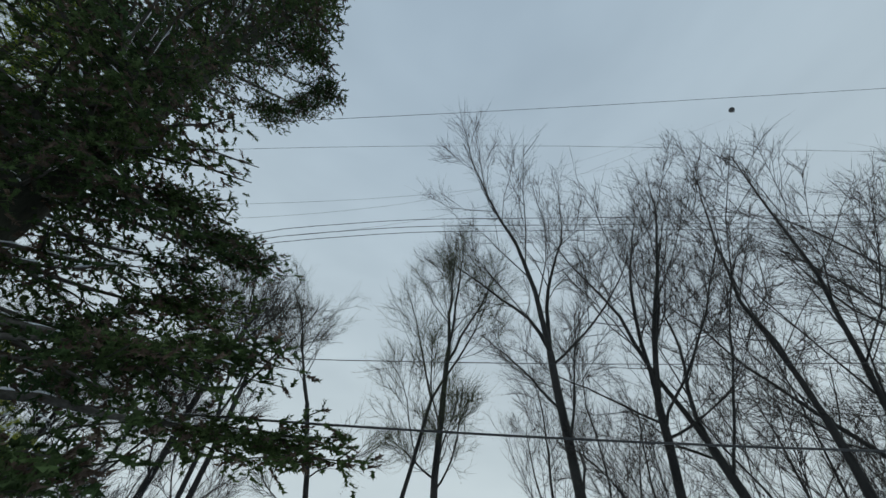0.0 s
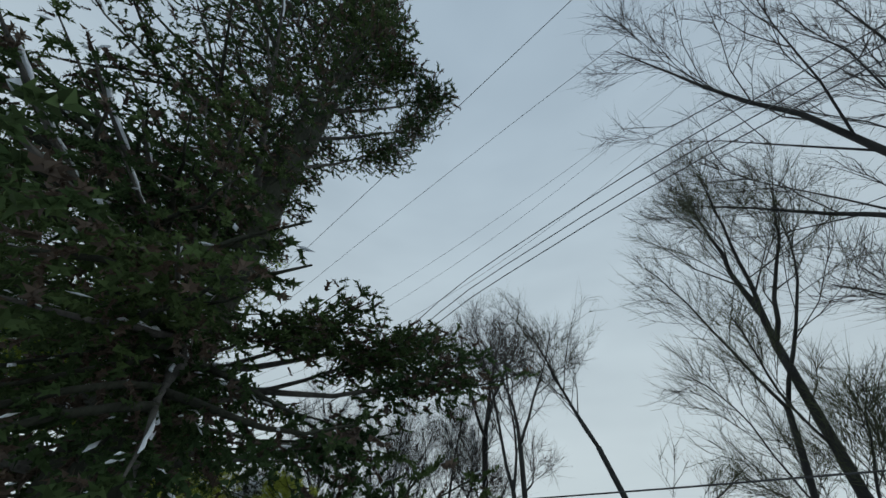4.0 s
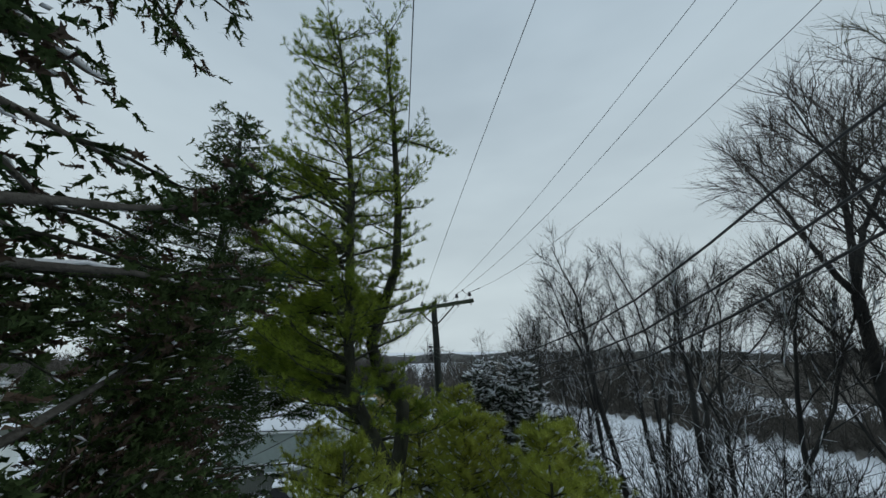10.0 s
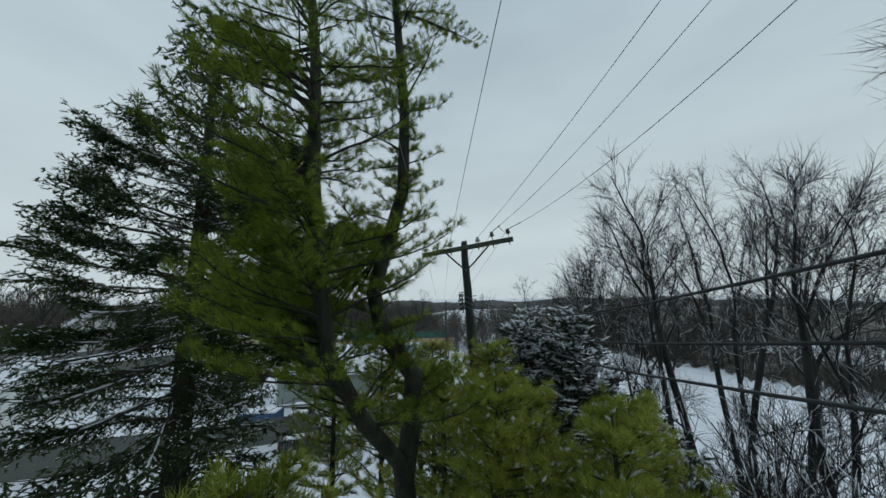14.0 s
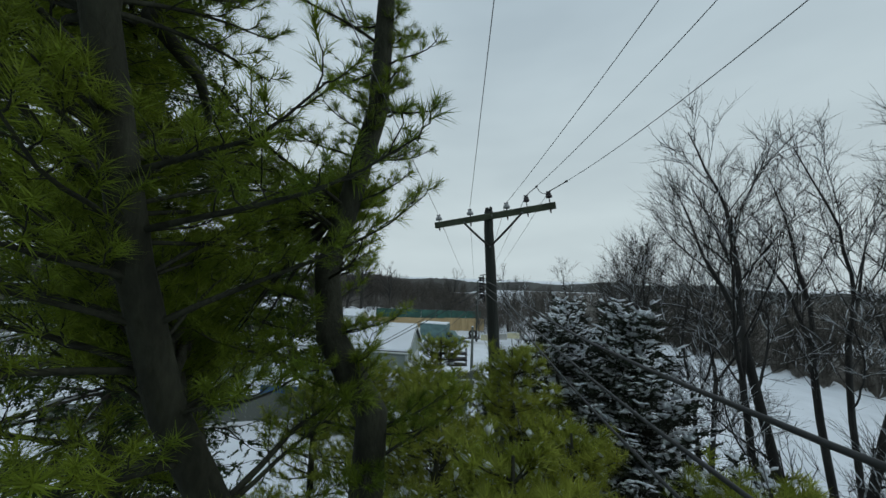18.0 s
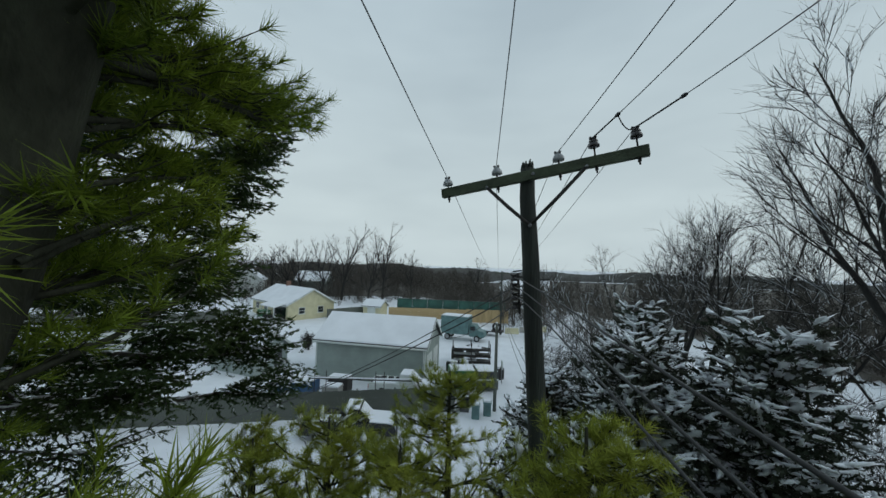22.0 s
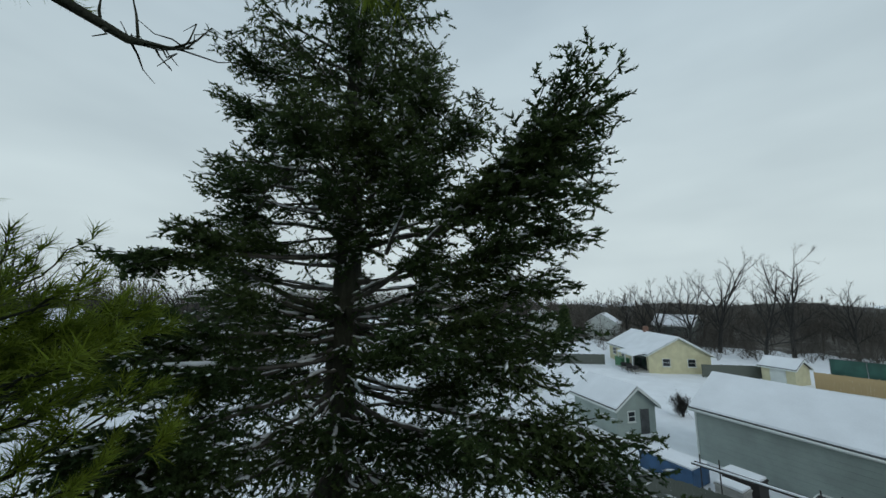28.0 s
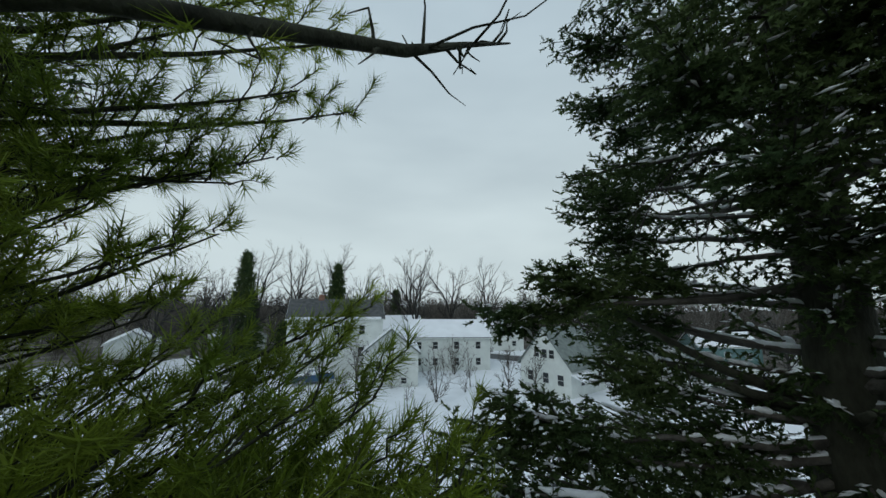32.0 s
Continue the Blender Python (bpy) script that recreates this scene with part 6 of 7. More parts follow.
hd = lot((-33.5, -74.0, 0), 10, 10.0, 8.0, 3.2, 5.6, GREENSH, DARKROOF, "dark brown-grey bungalow with a white porch", trim=WHITE)
part("porch_roof", box(-4.5, 4.0, 2.6, 4.5, 6.4, 2.85, 0.03), WHITE, hd)
for x in (-4.2, -1.4, 1.4, 4.2):
    part("porch_post", box(x - 0.12, 6.0, 0, x + 0.12, 6.25, 2.6), WHITE, hd)
for x in (-2.8, 0.0, 2.8):
    window(hd, x, 1.5, 1.6, 1.3, 4.0, 1)
for k, (x, y, rz, w, e, r, wall, lab) in enumerate(((-82, -58, 20, 10, 3.2, 5.6, YELLOW, "yellow bungalow behind the spruce"), (-56, -42, 50, 9, 2.8, 4.6, WHITE, "low white house behind the spruce"), (-48, -16, 40, 8, 2.6, 4.2, WHITE, "small pale cottage with a snowy roof"),
                                                    (-104, -38, 30, 11, 4.8, 7.4, WHITE, "distant white house with a snowy roof"), (-112, -24, 10, 10, 4.2, 6.6, WHITE, "distant pale house with a snowy roof"), (-118, -8, 80, 9, 4.0, 6.5, GREENSH, "distant grey house with a snowy roof"),
                                                    (48, -60, -20, 10, 3.0, 5.0, WHITE, "low house with a snowy roof"), (38, -72, 10, 11, 3.0, 5.2, GREENSH, "grey low house with a snowy roof"), (60, -48, -40, 10, 2.8, 4.8, WHITE, "pale garage house with a snowy roof"), (-8, -78, 15, 10, 5.0, 8.0, WHITE, "white house with dormers and a snowy roof"),
                                                    (-50, -70, 0, 10, 3.2, 5.5, TEAL, "teal cottage with a snowy roof"), (-62, -60, 20, 10, 3.0, 5.2, WHITE, "white cottage with a snowy roof"), (14, -70, 30, 9, 4.8, 7.5, WHITE, "white house with a snowy roof"))):
    hh = lot((x, y, 0), rz, w, 7.5, e, r, wall, SNOW, lab, boards=False)
    for q in (-0.28, 0.05, 0.33):
        window(hh, q * w, 1.6, 1.0, 1.2, 3.75, 1), window(hh, q * w, 1.6, 1.0, 1.2, -3.75, -1)
    end_window(hh, 1.2, 1.6, 1.0, 1.2, w / 2, 1), end_window(hh, -1.4, 1.6, 1.0, 1.2, w / 2, 1)

# street
street = prism([(-3.6, -0.1), (3.6, -0.1), (3.6, 0.05), (0, 0.10), (-3.6, 0.05)], "x", -70, 60)
street.transform(pose(-33, -54, 0.06, 0, 0, -22))
tagged(part("road", street, ASPHALT, None, kind="structure", smooth=False), label="wet dark asphalt street cleared of snow", category="road")
for s in (-1, 1):
    kerb = prism([(s * 3.6, -0.1), (s * 3.9, -0.1), (s * 3.9, 0.22), (s * 3.62, 0.22)], "x", -70, 60)
    kerb.transform(pose(-33, -54, 0.06, 0, 0, -22))
    tagged(part("kerb", kerb, SNOW, None, kind="structure", smooth=False), label="snowy kerb along the street", category="kerb")

# ---- the yard beside the garage ----


def plank_fence(label, a, b, height, step, mat, thick=0.02, rails=(0.4, 1.4), lean=0.0, name="fence", post_step=2.4, seed=0):
    """Boards side by side from a to b, with rails and posts behind them."""
    rng = np.random.RandomState(seed)
    a, b = np.array(a, float), np.array(b, float)
    length = np.linalg.norm(b - a)
    f = empty(name, (*a, float(ground_z(*a))), math.degrees(math.atan2(*(b - a)[::-1])), label=label, category="fence")
    shapes = []
    for k in range(4):
        bm = box(0.001, -thick / 2, 0.03, step - 0.002, thick / 2, height - 0.05 * rng.rand(), 0.003)
        me = bpy.data.meshes.new("board")
        bm.to_mesh(me)
        bm.free()
        me.materials.append(mat)
        shapes.append(me)
    for k in range(int(length / step)):
        ob = new("board", shapes[rng.randint(4)])
        ob.parent = f
        ob.location = (k * step, rng.randn() * 0.004, rng.randn() * 0.008)
    for z in rails:
        part("rail", box(0, 0.015, z - 0.045, length, 0.055, z + 0.045), mat, f)
    for x in np.arange(0, length + 0.1, post_step):
        part("post", box(x - 0.045, 0.015, -0.2, x + 0.045, 0.105, height + 0.05, 0.005), mat, f)
    return f


plank_fence("weathered grey board fence along the drive", (-31.6, -9.0), (-31.2, 14.2), 1.7, 0.15, FENCE_W, seed=1)
plank_fence("short return of the weathered board fence", (-31.2, 14.2), (-34.6, 15.2), 1.7, 0.15, FENCE_W, seed=2)
plank_fence("tan new board fence across the far yard", (-71.5, 12.0), (-67.5, 31.0), 1.9, 0.24, TAN_W, seed=3)
plank_fence("weathered fence beside the yellow house", (-70.0, 1.5), (-74.5, 8.0), 1.7, 0.2, FENCE_W, seed=4)
plank_fence("dark fence behind the shed yard", (-62.0, -22.0), (-70.0, -11.0), 1.6, 0.2, FENCE_W, seed=5)
part_ply = empty("plywood_hoarding", (-66.2, 25.2, 0), 78, label="plain tan plywood hoarding at the lot's corner", category="hoarding")
for k in range(3):
    part("panel", box(k * 2.42, -0.02, 0.05, k * 2.42 + 2.40, 0.02, 2.3, 0.01), TAN_W, part_ply)
for k in range(4):
    part("post", box(k * 2.4 - 0.05, 0.02, -0.2, k * 2.4 + 0.05, 0.12, 2.3), TAN_W, part_ply)


def screen_fence(label, a, b, height, mat):
    """Wind screen stretched on steel posts."""
    a, b = np.array(a, float), np.array(b, float)
    length = np.linalg.norm(b - a)
    f = empty("screen_fence", (*a, float(ground_z(*a)) - 0.05), math.degrees(math.atan2(*(b - a)[::-1])), label=label, category="fence")
    n = int(length / 3)
    for k in range(n):
        x0, x1 = k * length / n, (k + 1) * length / n
        xs = np.linspace(x0 + 0.04, x1 - 0.04, 7)
        v = [(x, 0.05 * math.sin((x - x0) / (x1 - x0) * math.pi) * s, z) for s, z in ((1, 0.08), (1.6, height * 0.5), (1, height)) for x in xs]
        q = [[r * 7 + c, r * 7 + c + 1, (r + 1) * 7 + c + 1, (r + 1) * 7 + c] for r in range(2) for c in range(6)]
        me = raw_mesh("screen", v, None, q)
        ob = part("screen", me, mat, f)
        sol = ob.modifiers.new("thickness", "SOLIDIFY")
        sol.thickness = 0.012
        part("post", tube([(x0, 0, -0.2), (x0, 0, height + 0.1)], 0.03, 8), STEEL, f)
    part("rail", tube([(0, 0, height + 0.02), (length, 0, height + 0.02)], 0.02, 6), STEEL, f)
    return f


screen_fence("long green wind screen on a far fence", (-84, 14.5), (-77.5, 37.0), 2.3, MESHGREEN)
screen_fence("green wind screen fence along the lane", (-41.0, 30.5), (-22.0, 24.0), 1.6, MESHGREEN)

# wooden post at the corner of the lot
post = empty("yard_post", (-31.0, 17.0, 0), label="tall weathered wooden post at the lot's corner", category="post")
part("shaft", tube([(0, 0, -0.3), (0.02, 0.01, 3), (0.0, 0.03, 6.0)], [0.12, 0.11, 0.09], 12), FENCE_W, post)
part("cap", tube([(0, 0.03, 6.0), (0, 0.03, 6.05)], [0.11, 0.06], 12), SNOW, post)
part("bracket", box(-0.2, -0.02, 5.4, 0.2, 0.06, 5.5), DARKSTEEL, post)


def wheel(parent, x, y, z, r=0.36, w=0.24, rim=ALLOY):
    prof = [(r * 0.62, -w / 2), (r * 0.93, -w / 2), (r, -w * 0.32), (r, w * 0.32), (r * 0.93, w / 2), (r * 0.62, w / 2)]
    v, t, q = lathe(prof, 24)
    v = v[:, [0, 2, 1]] + [x, y, z]
    wh = part("wheel", (v, t, q), RUBBER, parent, "black tyre")
    for s in (-1, 1):
        v, t, q = lathe([(0.0, w * 0.36), (r * 0.16, w * 0.38), (r * 0.2, w * 0.30), (r * 0.5, w * 0.30), (r * 0.64, w * 0.46), (r * 0.66, w * 0.3)], 24)
        v = v[:, [0, 2, 1]] * [1, s, 1] + [x, y, z]
        part("rim", (v, t, q), rim, wh)
        for k in range(5):
            a = k * 1.2566
            part("spoke", tube([(x + math.cos(a) * r * 0.12, y + s * w * 0.37, z + math.sin(a) * r * 0.12), (x + math.cos(a) * r * 0.62, y + s * w * 0.41, z + math.sin(a) * r * 0.62)], [0.045, 0.03], 5), rim, wh)
    return wh


def pickup(at, rz, label, paint=BLACKPAINT, snow=True):
    """A pickup facing its own +x."""
    t = empty("pickup_truck", at, rz, label=label, category="truck")
    side = [(-2.55, 0.45), (-2.55, 1.08), (-0.35, 1.10), (-0.15, 1.12), (0.95, 1.10), (2.05, 1.02), (2.50, 0.92), (2.58, 0.62), (2.50, 0.40), (2.05, 0.36), (1.95, 0.62), (1.70, 0.80), (1.40, 0.80), (1.15, 0.62), (1.05, 0.34), (-1.05, 0.34), (-1.15, 0.62), (-1.40, 0.80), (-1.70, 0.80), (-1.95, 0.62), (-2.05, 0.40)]
    bm = prism(side, "y", -0.92, 0.92)
    bmesh.ops.bevel(bm, geom=[e for e in bm.edges if abs(e.verts[0].co.y - e.verts[1].co.y) < 0.01 and e.verts[0].co.z > 0.7], offset=0.06, segments=3, affect="EDGES")
    body = part("body", bm, paint, t, smooth=False)
    bmc = prism([(-0.35, 1.08), (-0.28, 1.72), (0.55, 1.74), (1.12, 1.10)], "y", -0.80, 0.80)
    for v in bmc.verts:
        if v.co.z > 1.5:
            v.co.y *= 0.86
    bmesh.ops.bevel(bmc, geom=bmc.edges[:], offset=0.04, segments=2, affect="EDGES")
    cab = part("cab", bmc, paint, t, smooth=False)
    for s in (-1, 1):
        g = prism([(-0.22, 1.14), (-0.16, 1.62), (0.50, 1.63), (0.95, 1.14)], "y", 0.0, 0.012)
        g.transform(Matrix.Translation((0, s * 0.785, 0)) @ Matrix.Rotation(0.0, 4, "X"))
        for v in g.verts:
            if v.co.z > 1.5:
                v.co.y -= s * 0.085
        part("side_window", g, SNOW if snow else DARKGLASS, cab, "snow-dusted side window")
        part("mirror", box(0.72, s * 0.93, 1.12, 0.84, s * 1.08, 1.27, 0.02), paint, t)
        part("headlight", box(2.44, s * 0.72 - 0.16, 0.68, 2.57, s * 0.72 + 0.16, 0.84, 0.03), ALLOY, t)
        part("tail_light", box(-2.575, s * 0.82 - 0.07, 0.70, -2.53, s * 0.82 + 0.07, 1.0, 0.01), REDP, t)
        part("bed_rail", box(-2.5, s * 0.84 - 0.06, 1.06, -0.38, s * 0.84 + 0.06, 1.14, 0.02), paint, t)
        for x in (-1.55, 1.55):
            wheel(t, x, s * 0.83, 0.36)
    ws = prism([(0.60, 1.70), (1.14, 1.14), (1.155, 1.155), (0.615, 1.715)], "y", -0.66, 0.66)
    part("windscreen", ws, SNOW if snow else DARKGLASS, cab, "windscreen half covered with snow")
    part("front_bumper", box(2.46, -0.9, 0.38, 2.66, 0.9, 0.58, 0.05), DARKSTEEL, t)
    part("rear_bumper", box(-2.70, -0.85, 0.42, -2.52, 0.85, 0.58, 0.04), ALLOY, t)
    part("grille", box(2.52, -0.5, 0.64, 2.60, 0.5, 0.86, 0.02), RUBBER, t)
    part("bed_floor", box(-2.48, -0.76, 0.70, -0.40, 0.76, 1.085), RUBBER, t)
    if snow:
        for nm, bx in (("bonnet_snow", (1.10, -0.80, 1.06, 2.42, 0.80, 1.15)), ("roof_snow", (-0.26, -0.68, 1.72, 0.52, 0.68, 1.82)), ("bed_snow", (-2.3, -0.70, 1.08, -0.6, 0.10, 1.16))):
            b = box(*bx, 0.035)
            for v in b.verts:
                if nm == "bonnet_snow":
                    v.co.z -= 0.085 * (v.co.x - 1.1)
            part(nm, b, SNOW, t, "snow lying on the truck")
        for k in range(3):
            part("bed_load", box(-1.9 + k * 0.55, 0.2, 1.05, -1.55 + k * 0.55, 0.6, 1.22, 0.03), RUBBER, t)
    return t


pickup((-29.0, 7.6, 0.0), 82, "black pickup truck with snow on bonnet and roof")
pickup((-34.4, 11.2, 0.0), 72, "white snow-covered pickup parked behind the fence", WHITE)
# ladder rack and snowed-up oddments behind the fence
rackf = empty("ladder_rack", (-33.2, 8.0, 0), 80, label="dark steel ladder rack behind the fence", category="rack")
for x in (-3.2, -2.4, 1.0, 1.6):
    part("upright", tube([(x, 0, 0), (x, 0, 2.3)], 0.03, 6), DARKSTEEL, rackf)
for y, z in ((0.0, 1.75), (0.5, 1.7)):
    part("rail", tube([(-3.6, y, z), (4.2, y, z - 0.05)], 0.04, 6), DARKSTEEL, rackf)
part("snow_cover", box(-3.4, -0.06, 1.79, 4.0, 0.06, 1.86, 0.02), SNOW, rackf, "snow lying on the rail")
for k, (x, y, sx, sy, h, mat, lab) in enumerate(((-36.2, 3.2, 3.0, 1.7, 0.95, BLUEP, "blue tarped trailer topped with snow"), (-36.2, 6.4, 1.6, 1.0, 1.0, DARKSTEEL, "low snow-covered metal bin"), (-34.6, 6.0, 1.2, 0.9, 0.9, CONCRETE, "grey pallet box under a cap of snow"), (-35.4, 14.0, 1.4, 1.0, 1.2, DARKROOF, "dark crate topped with snow"),
                                                 (-33.6, 14.2, 1.0, 0.9, 1.3, TAN_W, "tan timber crate topped with snow"), (-30.2, 15.4, 0.5, 0.5, 0.9, TEAL, "teal plastic barrel with snow on its lid"), (-30.5, 16.3, 0.5, 0.5, 0.9, TEAL, "teal plastic barrel with snow on its lid"), (-31.4, 15.0, 0.6, 0.6, 1.0, DARKROOF, "dark dustbin with a snowy lid"))):
    ob = empty("storage_box", (x, y, 0), 70, label=lab, category="box")
    part("body", box(-sx / 2, -sy / 2, 0, sx / 2, sy / 2, h, 0.03), mat, ob)
    part("rim", box(-sx / 2 - 0.03, -sy / 2 - 0.03, h - 0.08, sx / 2 + 0.03, sy / 2 + 0.03, h, 0.015), mat, ob)
    part("snow_cover", box(-sx / 2 + 0.02, -sy / 2 + 0.02, h, sx / 2 - 0.02, sy / 2 - 0.02, h + 0.13, 0.05), SNOW, ob, "cap of snow")
# green skip and brown container
for (x, y, w, mat, lab) in ((-35.6, 15.9, 2.0, GREENP, "green steel skip with snow along its rim"), (-35.2, 17.8, 1.7, DARKROOF, "brown steel container half full of scrap")):
    sk_ = empty("skip_container", (x, y, 0), 84, label=lab, category="container")
    bm = prism([(-0.75, 0.15), (0.75, 0.15), (0.95, 1.6), (-0.95, 1.6)], "x", -w / 2, w / 2)
    part("tub", bm, mat, sk_, smooth=False)
    for q in np.linspace(-w / 2 + 0.2, w / 2 - 0.2, 4):
        part("rib", box(q - 0.04, 0.78, 0.3, q + 0.04, 0.98, 1.55), mat, sk_)
    part("band", box(-w / 2, -1.0, 0.95, w / 2, 1.0, 1.05), WHITE, sk_, "pale stripe")
    part("snow_cover", box(-w / 2 + 0.05, -0.85, 1.58, w / 2 - 0.05, 0.85, 1.68, 0.04), SNOW, sk_, "snow lying in the skip")
# racks of pipes and scrap
rr = np.random.RandomState(55)
shelf = empty("scrap_rack", (-41.2, 18.4, 0), 76, label="dark steel rack loaded with pipes and scrap under snow", category="rack")
for x in (-1.8, 0.0, 1.8):
    for y in (-0.6, 0.6):
        part("upright", box(x - 0.04, y - 0.04, 0, x + 0.04, y + 0.04, 2.4), DARKSTEEL, shelf)
for z in (0.5, 1.1, 1.7):
    part("shelf", box(-1.9, -0.65, z - 0.04, 1.9, 0.65, z + 0.02), DARKSTEEL, shelf)
    for k in range(9):
        y = -0.5 + k * 0.12
        part("pipe", tube([(-1.8 + 0.4 * rr.rand(), y, z + 0.09), (1.3 + 0.6 * rr.rand(), y, z + 0.09)], 0.05, 7), (DARKSTEEL, STEEL, POLEWOOD)[k % 3], shelf)
    part("snow_cover", box(-1.7, -0.45, z + 0.14, 1.5 * rr.rand(), 0.3, z + 0.19, 0.02), SNOW, shelf, "snow lying on the pipes")
for k, (x, y, h) in enumerate(((-38.6, 17.0, 1.3), (-39.6, 16.2, 1.0), (-37.4, 19.6, 1.1), (-43.4, 17.6, 1.5), (-44.6, 19.8, 1.2))):
    heap = empty("scrap_heap", (x, y, 0), 30 * k, label="dark heap of scrap parts under patchy snow", category="scrap")
    for j in range(9):
        a, q = rr.rand() * 6.28, rr.rand() * 0.6
        w = 0.18 + 0.35 * rr.rand()
        b = box(-w, -w * 0.5, 0, w, w * 0.5, h * (0.4 + 0.6 * rr.rand()), 0.02)
        b.transform(pose(q * math.cos(a), q * math.sin(a), 0, 0, 0, rr.rand() * 180))
        part("scrap_piece", b, (DARKSTEEL, RUBBER, DARKROOF, POLEWOOD)[j % 4], heap)
    part("snow_cover", box(-0.5, -0.35, h * 0.8, 0.3, 0.3, h + 0.06, 0.04), SNOW, heap, "patch of snow")
# box truck
bt = empty("box_truck", (-53.6, 20.4, 0), 60, label="teal box truck with a snowy roof", category="truck")
part("box_body", box(-2.2, -1.15, 0.8, 1.6, 1.15, 3.1, 0.05), TEAL, bt)
part("snow_cover", box(-2.15, -1.1, 3.1, 1.55, 1.1, 3.22, 0.05), SNOW, bt, "snow on the roof")
cabp = prism([(1.65, 0.6), (1.65, 2.1), (2.4, 2.1), (2.9, 1.45), (3.6, 1.3), (3.7, 0.6)], "y", -0.95, 0.95)
bmesh.ops.bevel(cabp, geom=cabp.edges[:], offset=0.05, segments=2, affect="EDGES")
part("cab", cabp, TEAL, bt, smooth=False)
for s in (-1, 1):
    part("cab_window", box(1.8, s * 0.95 - 0.01, 1.45, 2.45, s * 0.95 + 0.01, 1.95), DARKGLASS, bt)
    for x in (-1.3, 2.7):
        wheel(bt, x, s * 0.9, 0.4, 0.4)
trailer = empty("flat_trailer", (-56.0, 25.4, 0), 62, label="low flatbed trailer with a black load", category="trailer")
part("deck", box(-2.2, -0.9, 0.55, 2.2, 0.9, 0.68, 0.02), DARKSTEEL, trailer)
part("snow_cover", box(-2.1, -0.8, 0.68, 0.6, 0.8, 0.76, 0.03), SNOW, trailer, "snow on the deck")
for s in (-1, 1):
    wheel(trailer, -0.3, s * 0.95, 0.34, 0.34)
v, t, q = lathe([(0.35, -0.2), (0.62, -0.22), (0.66, 0.0), (0.62, 0.22), (0.35, 0.2)], 20)
part("load", (v[:, [0, 2, 1]] + [1.3, 0, 1.2], t, q), RUBBER, trailer, "black coil of hose")
# jersey barriers along the lane's end
for k in range(3):
    jb = empty("road_barrier", (-56.5 - 0.6 * k, 29.4 + 2.6 * k, 0), 78, label=("yellow" if k != 1 else "grey") + " road barrier standing in the snow", category="barrier")
    part("block", prism([(-0.3, 0), (0.3, 0), (0.3, 0.2), (0.12, 0.45), (0.09, 0.85), (-0.09, 0.85), (-0.12, 0.45), (-0.3, 0.2)], "x", -1.0, 1.0), YELLOW if k != 1 else CONCRETE, jb, smooth=False)
    part("snow_cover", box(-0.98, -0.08, 0.85, 0.98, 0.08, 0.92, 0.02), SNOW, jb, "line of snow")
sign = empty("warning_sign", (-36.2, 19.6, 0), 170, label="small white and red warning board on a post", category="sign")
part("post", tube([(0, 0, 0), (0, 0, 1.9)], 0.03, 6), STEEL, sign)
part("board", box(-0.35, -0.03, 1.2, 0.35, 0.0, 1.9, 0.01), WHITE, sign)
part("red_field", box(-0.1, -0.045, 1.25, 0.33, -0.03, 1.7, 0.01), REDP, sign)
green_bin = empty("green_bin", (-70.5, -8.6, 0), 38, label="bright green bin at the house's corner", category="bin")
part("body", box(-1.2, -0.6, 0, 1.2, 0.6, 1.3, 0.05), GREENP, green_bin)
part("lid", box(-1.25, -0.65, 1.3, 1.25, 0.65, 1.4, 0.03), GREENP, green_bin)
# porch furniture by the yellow house
for k in range(4):
    gr = empty("garden_grill", local(R[0], R[1], 5.0 + 0.9 * k, -6.9 + 0.4 * (k % 2)), 20 * k, label="dark covered grill beside the porch", category="grill")
    part("hood", tube([(0, -0.35, 0.9), (0, 0.35, 0.9)], 0.28, 12), RUBBER, gr)
    for sx in (-1, 1):
        part("leg", tube([(sx * 0.2, -0.25, 0), (sx * 0.2, -0.25, 0.7)], 0.02, 5), DARKSTEEL, gr)
        part("leg", tube([(sx * 0.2, 0.25, 0), (sx * 0.2, 0.25, 0.7)], 0.02, 5), DARKSTEEL, gr)
log_ = strung("fallen_log", "dark stick lying in the snow by the truck", [(-25.8, 7.2, 0.05), (-25.5, 7.6, 0.07), (-25.2, 8.1, 0.05)], [0.05, 0.06, 0.04], BARK, "log", 7, "")
bare_tree("small rounded bare shrub on the lawn", (-48.8, 1.9, 0), 1.9, 0.05, 500, (0, 0), 5, 0.9, 0.15, 500, group="yard shrubs", thick=1.5)
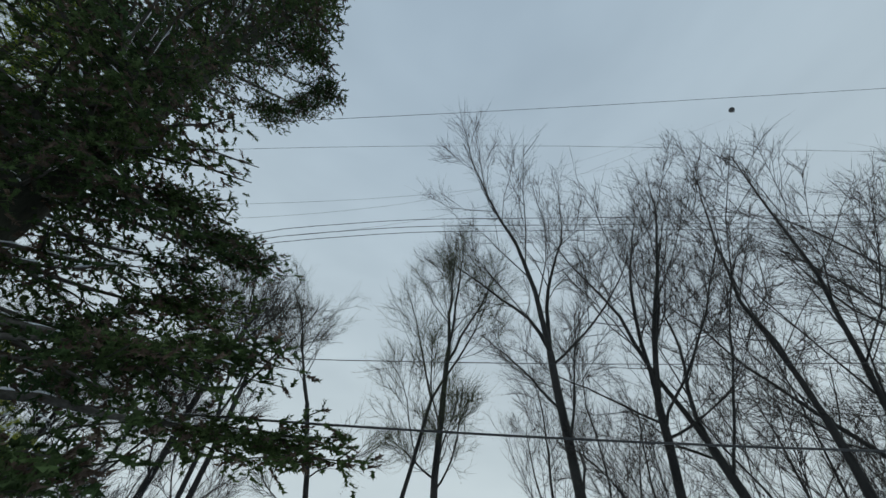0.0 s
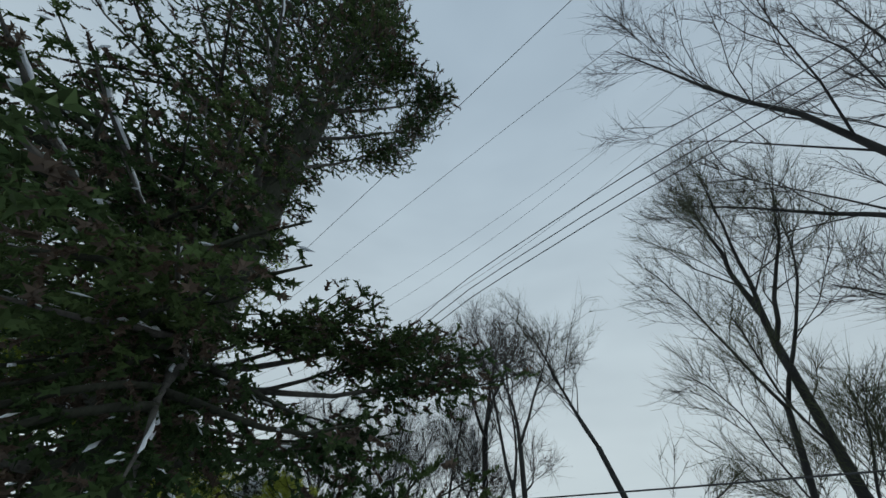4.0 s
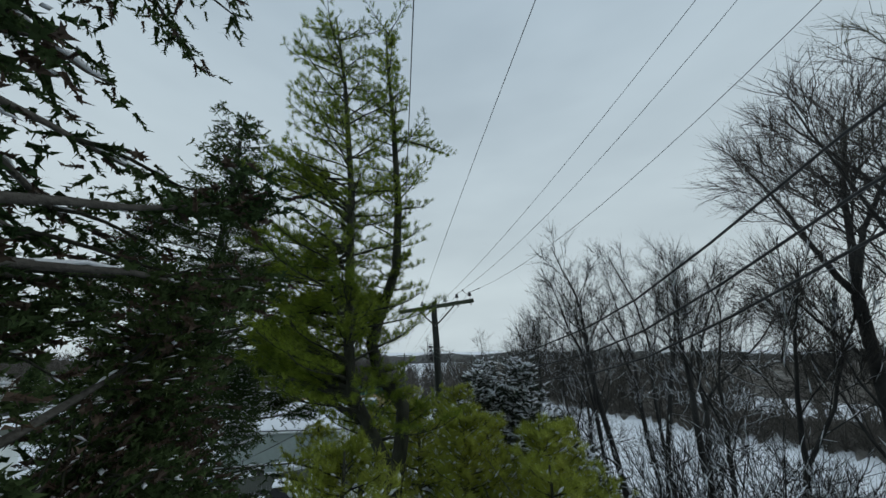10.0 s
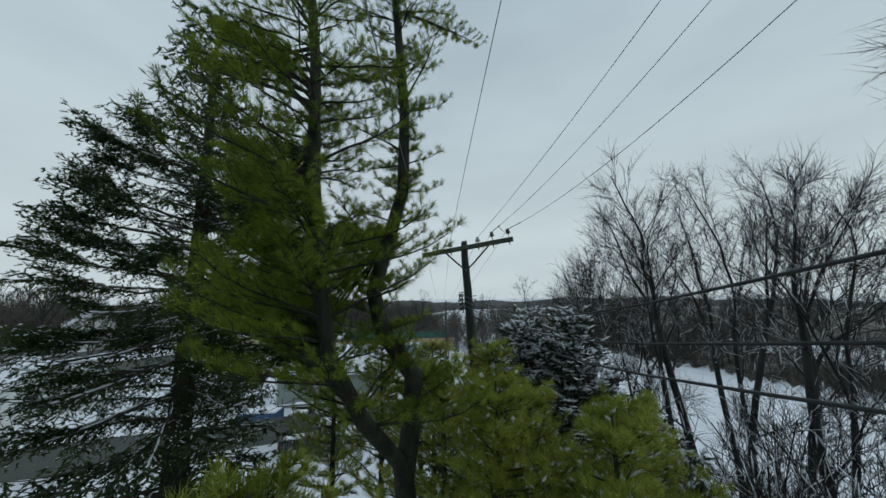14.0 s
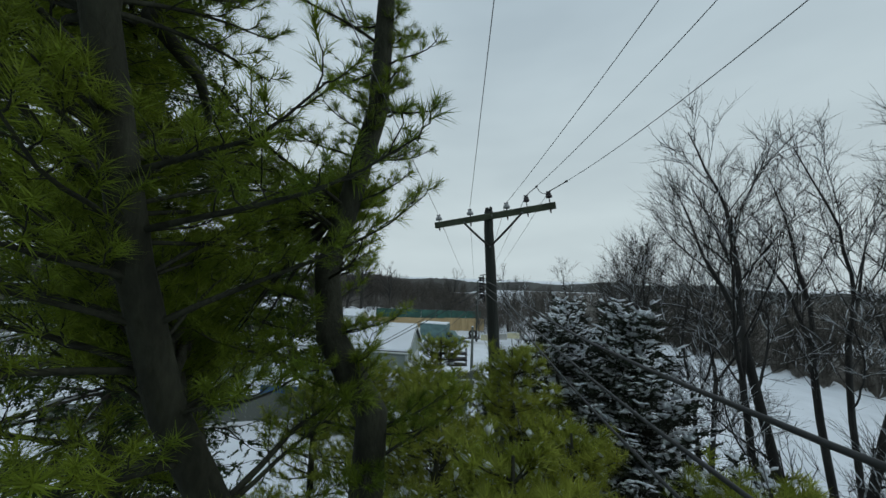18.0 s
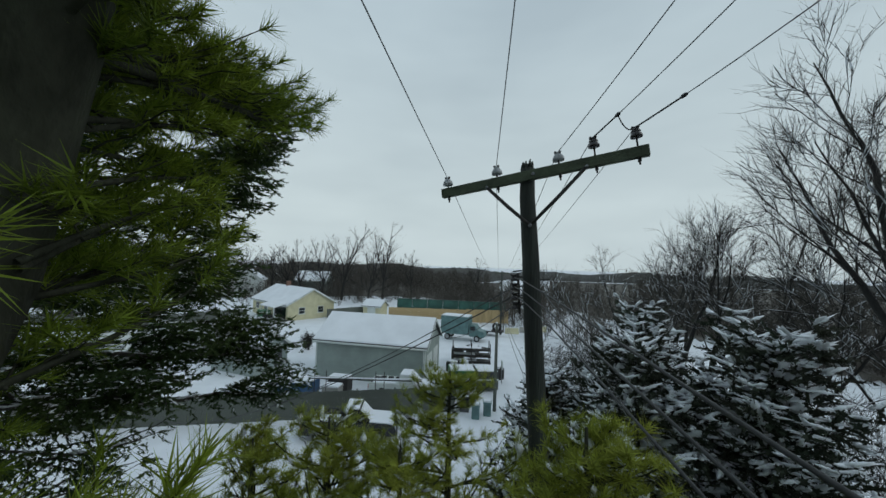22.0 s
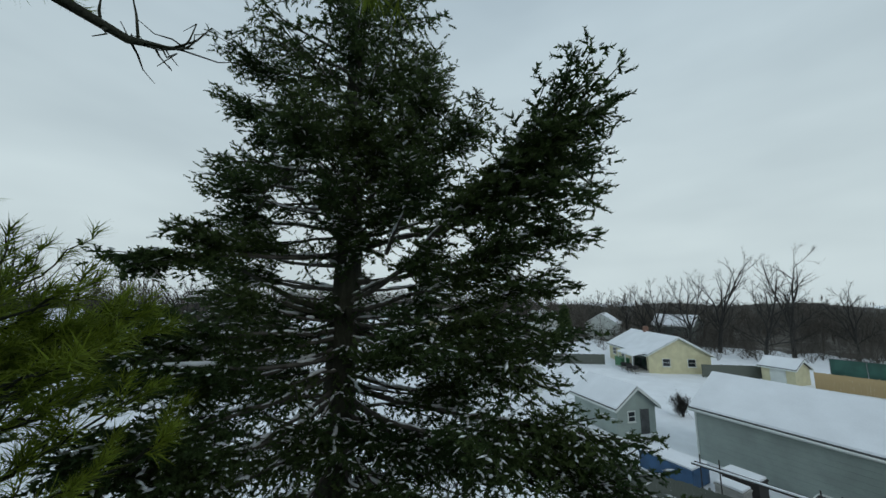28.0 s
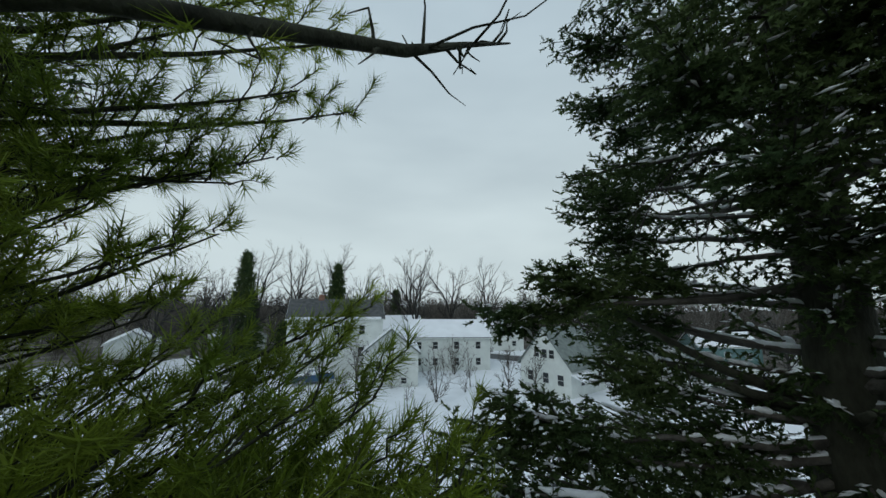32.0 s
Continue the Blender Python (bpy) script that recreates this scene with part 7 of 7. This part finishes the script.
# parked cars and hedges by the houses
for k, (x, y, rz, c) in enumerate(((-40.5, -58.5, -22, BLACKPAINT), (-47, -55.8, -22, WHITE), (14.5, -36, 40, BLUEP), (24, -34, 10, BLACKPAINT))):
    pickup((x, y, 0.05), rz, "parked pickup with snow on it by the houses", c)
for k, (x, y, h, r) in enumerate(((38.3, -49.7, 20, 4.2), (24.4, -59.4, 18.5, 3.8), (20, -84, 14, 2.4), (-95, -28, 9, 2.2), (33, -55, 7, 1.8))):
    conifer("distant dark spruce among bare trees", (x, y, 0), h, 0.16, (lambda z, a, h=h, r=r: r * (1 - z / h) + 0.1), 0.8, 520 + k, step=0.6, per=7, twig=spray(9, 0.28, 0.07, 0.95, np.random.RandomState(8), 0.8, 0.09), spacing=0.38, snow=0.1, hang=0.3, group="distant spruces", snow_size=4, finger=0.3, forks=False, apart=False)
# ivy-dark leaf litter and brush on the lane's edge
br = np.random.RandomState(88)
n = 900
bx = np.c_[-37 + 12 * br.rand(n), 4.0 * br.rand(n) ** 1.4]
bx[:, 1] += 18.2 + (-26 - bx[:, 0]) * 0.42
bx[:140] = np.array([-45, 27.6]) + br.randn(140, 2) * [1.6, 0.9]
bz = ground_z(bx[:, 0], bx[:, 1]) + 0.02
tagged(part("leaf_litter", scatter(lump(9, 0.25), np.c_[bx, bz], br.randn(n, 3) * [1, 1, 0.1], np.tile([0.0, 0, 1], (n, 1)), 0.10 + 0.16 * br.rand(n)), BARK, None, kind="stuff"), label="dark leaf litter and twigs through the snow", category="litter")
n = 150
a = br.rand(n) * 6.28
bx = np.c_[-44 + 34 * br.rand(n), 25.5 + 8 * br.rand(n)]
bx[:, 1] -= np.clip((bx[:, 0] + 30) * 0.5, 0, 9)
h = 1.2 + 2.2 * br.rand(n)
tagged(part("bank_brush", scatter(KINDS[4], np.c_[bx, ground_z(bx[:, 0], bx[:, 1]) - 0.1], np.stack([np.cos(a), np.sin(a), 0 * a], 1), np.tile([0.0, 0, 1], (n, 1)), np.stack([h * 1.2, h * 1.2, h], 1)), TWIG, None, kind="stuff"), label="tangled bare brush on the bank", category="brush")
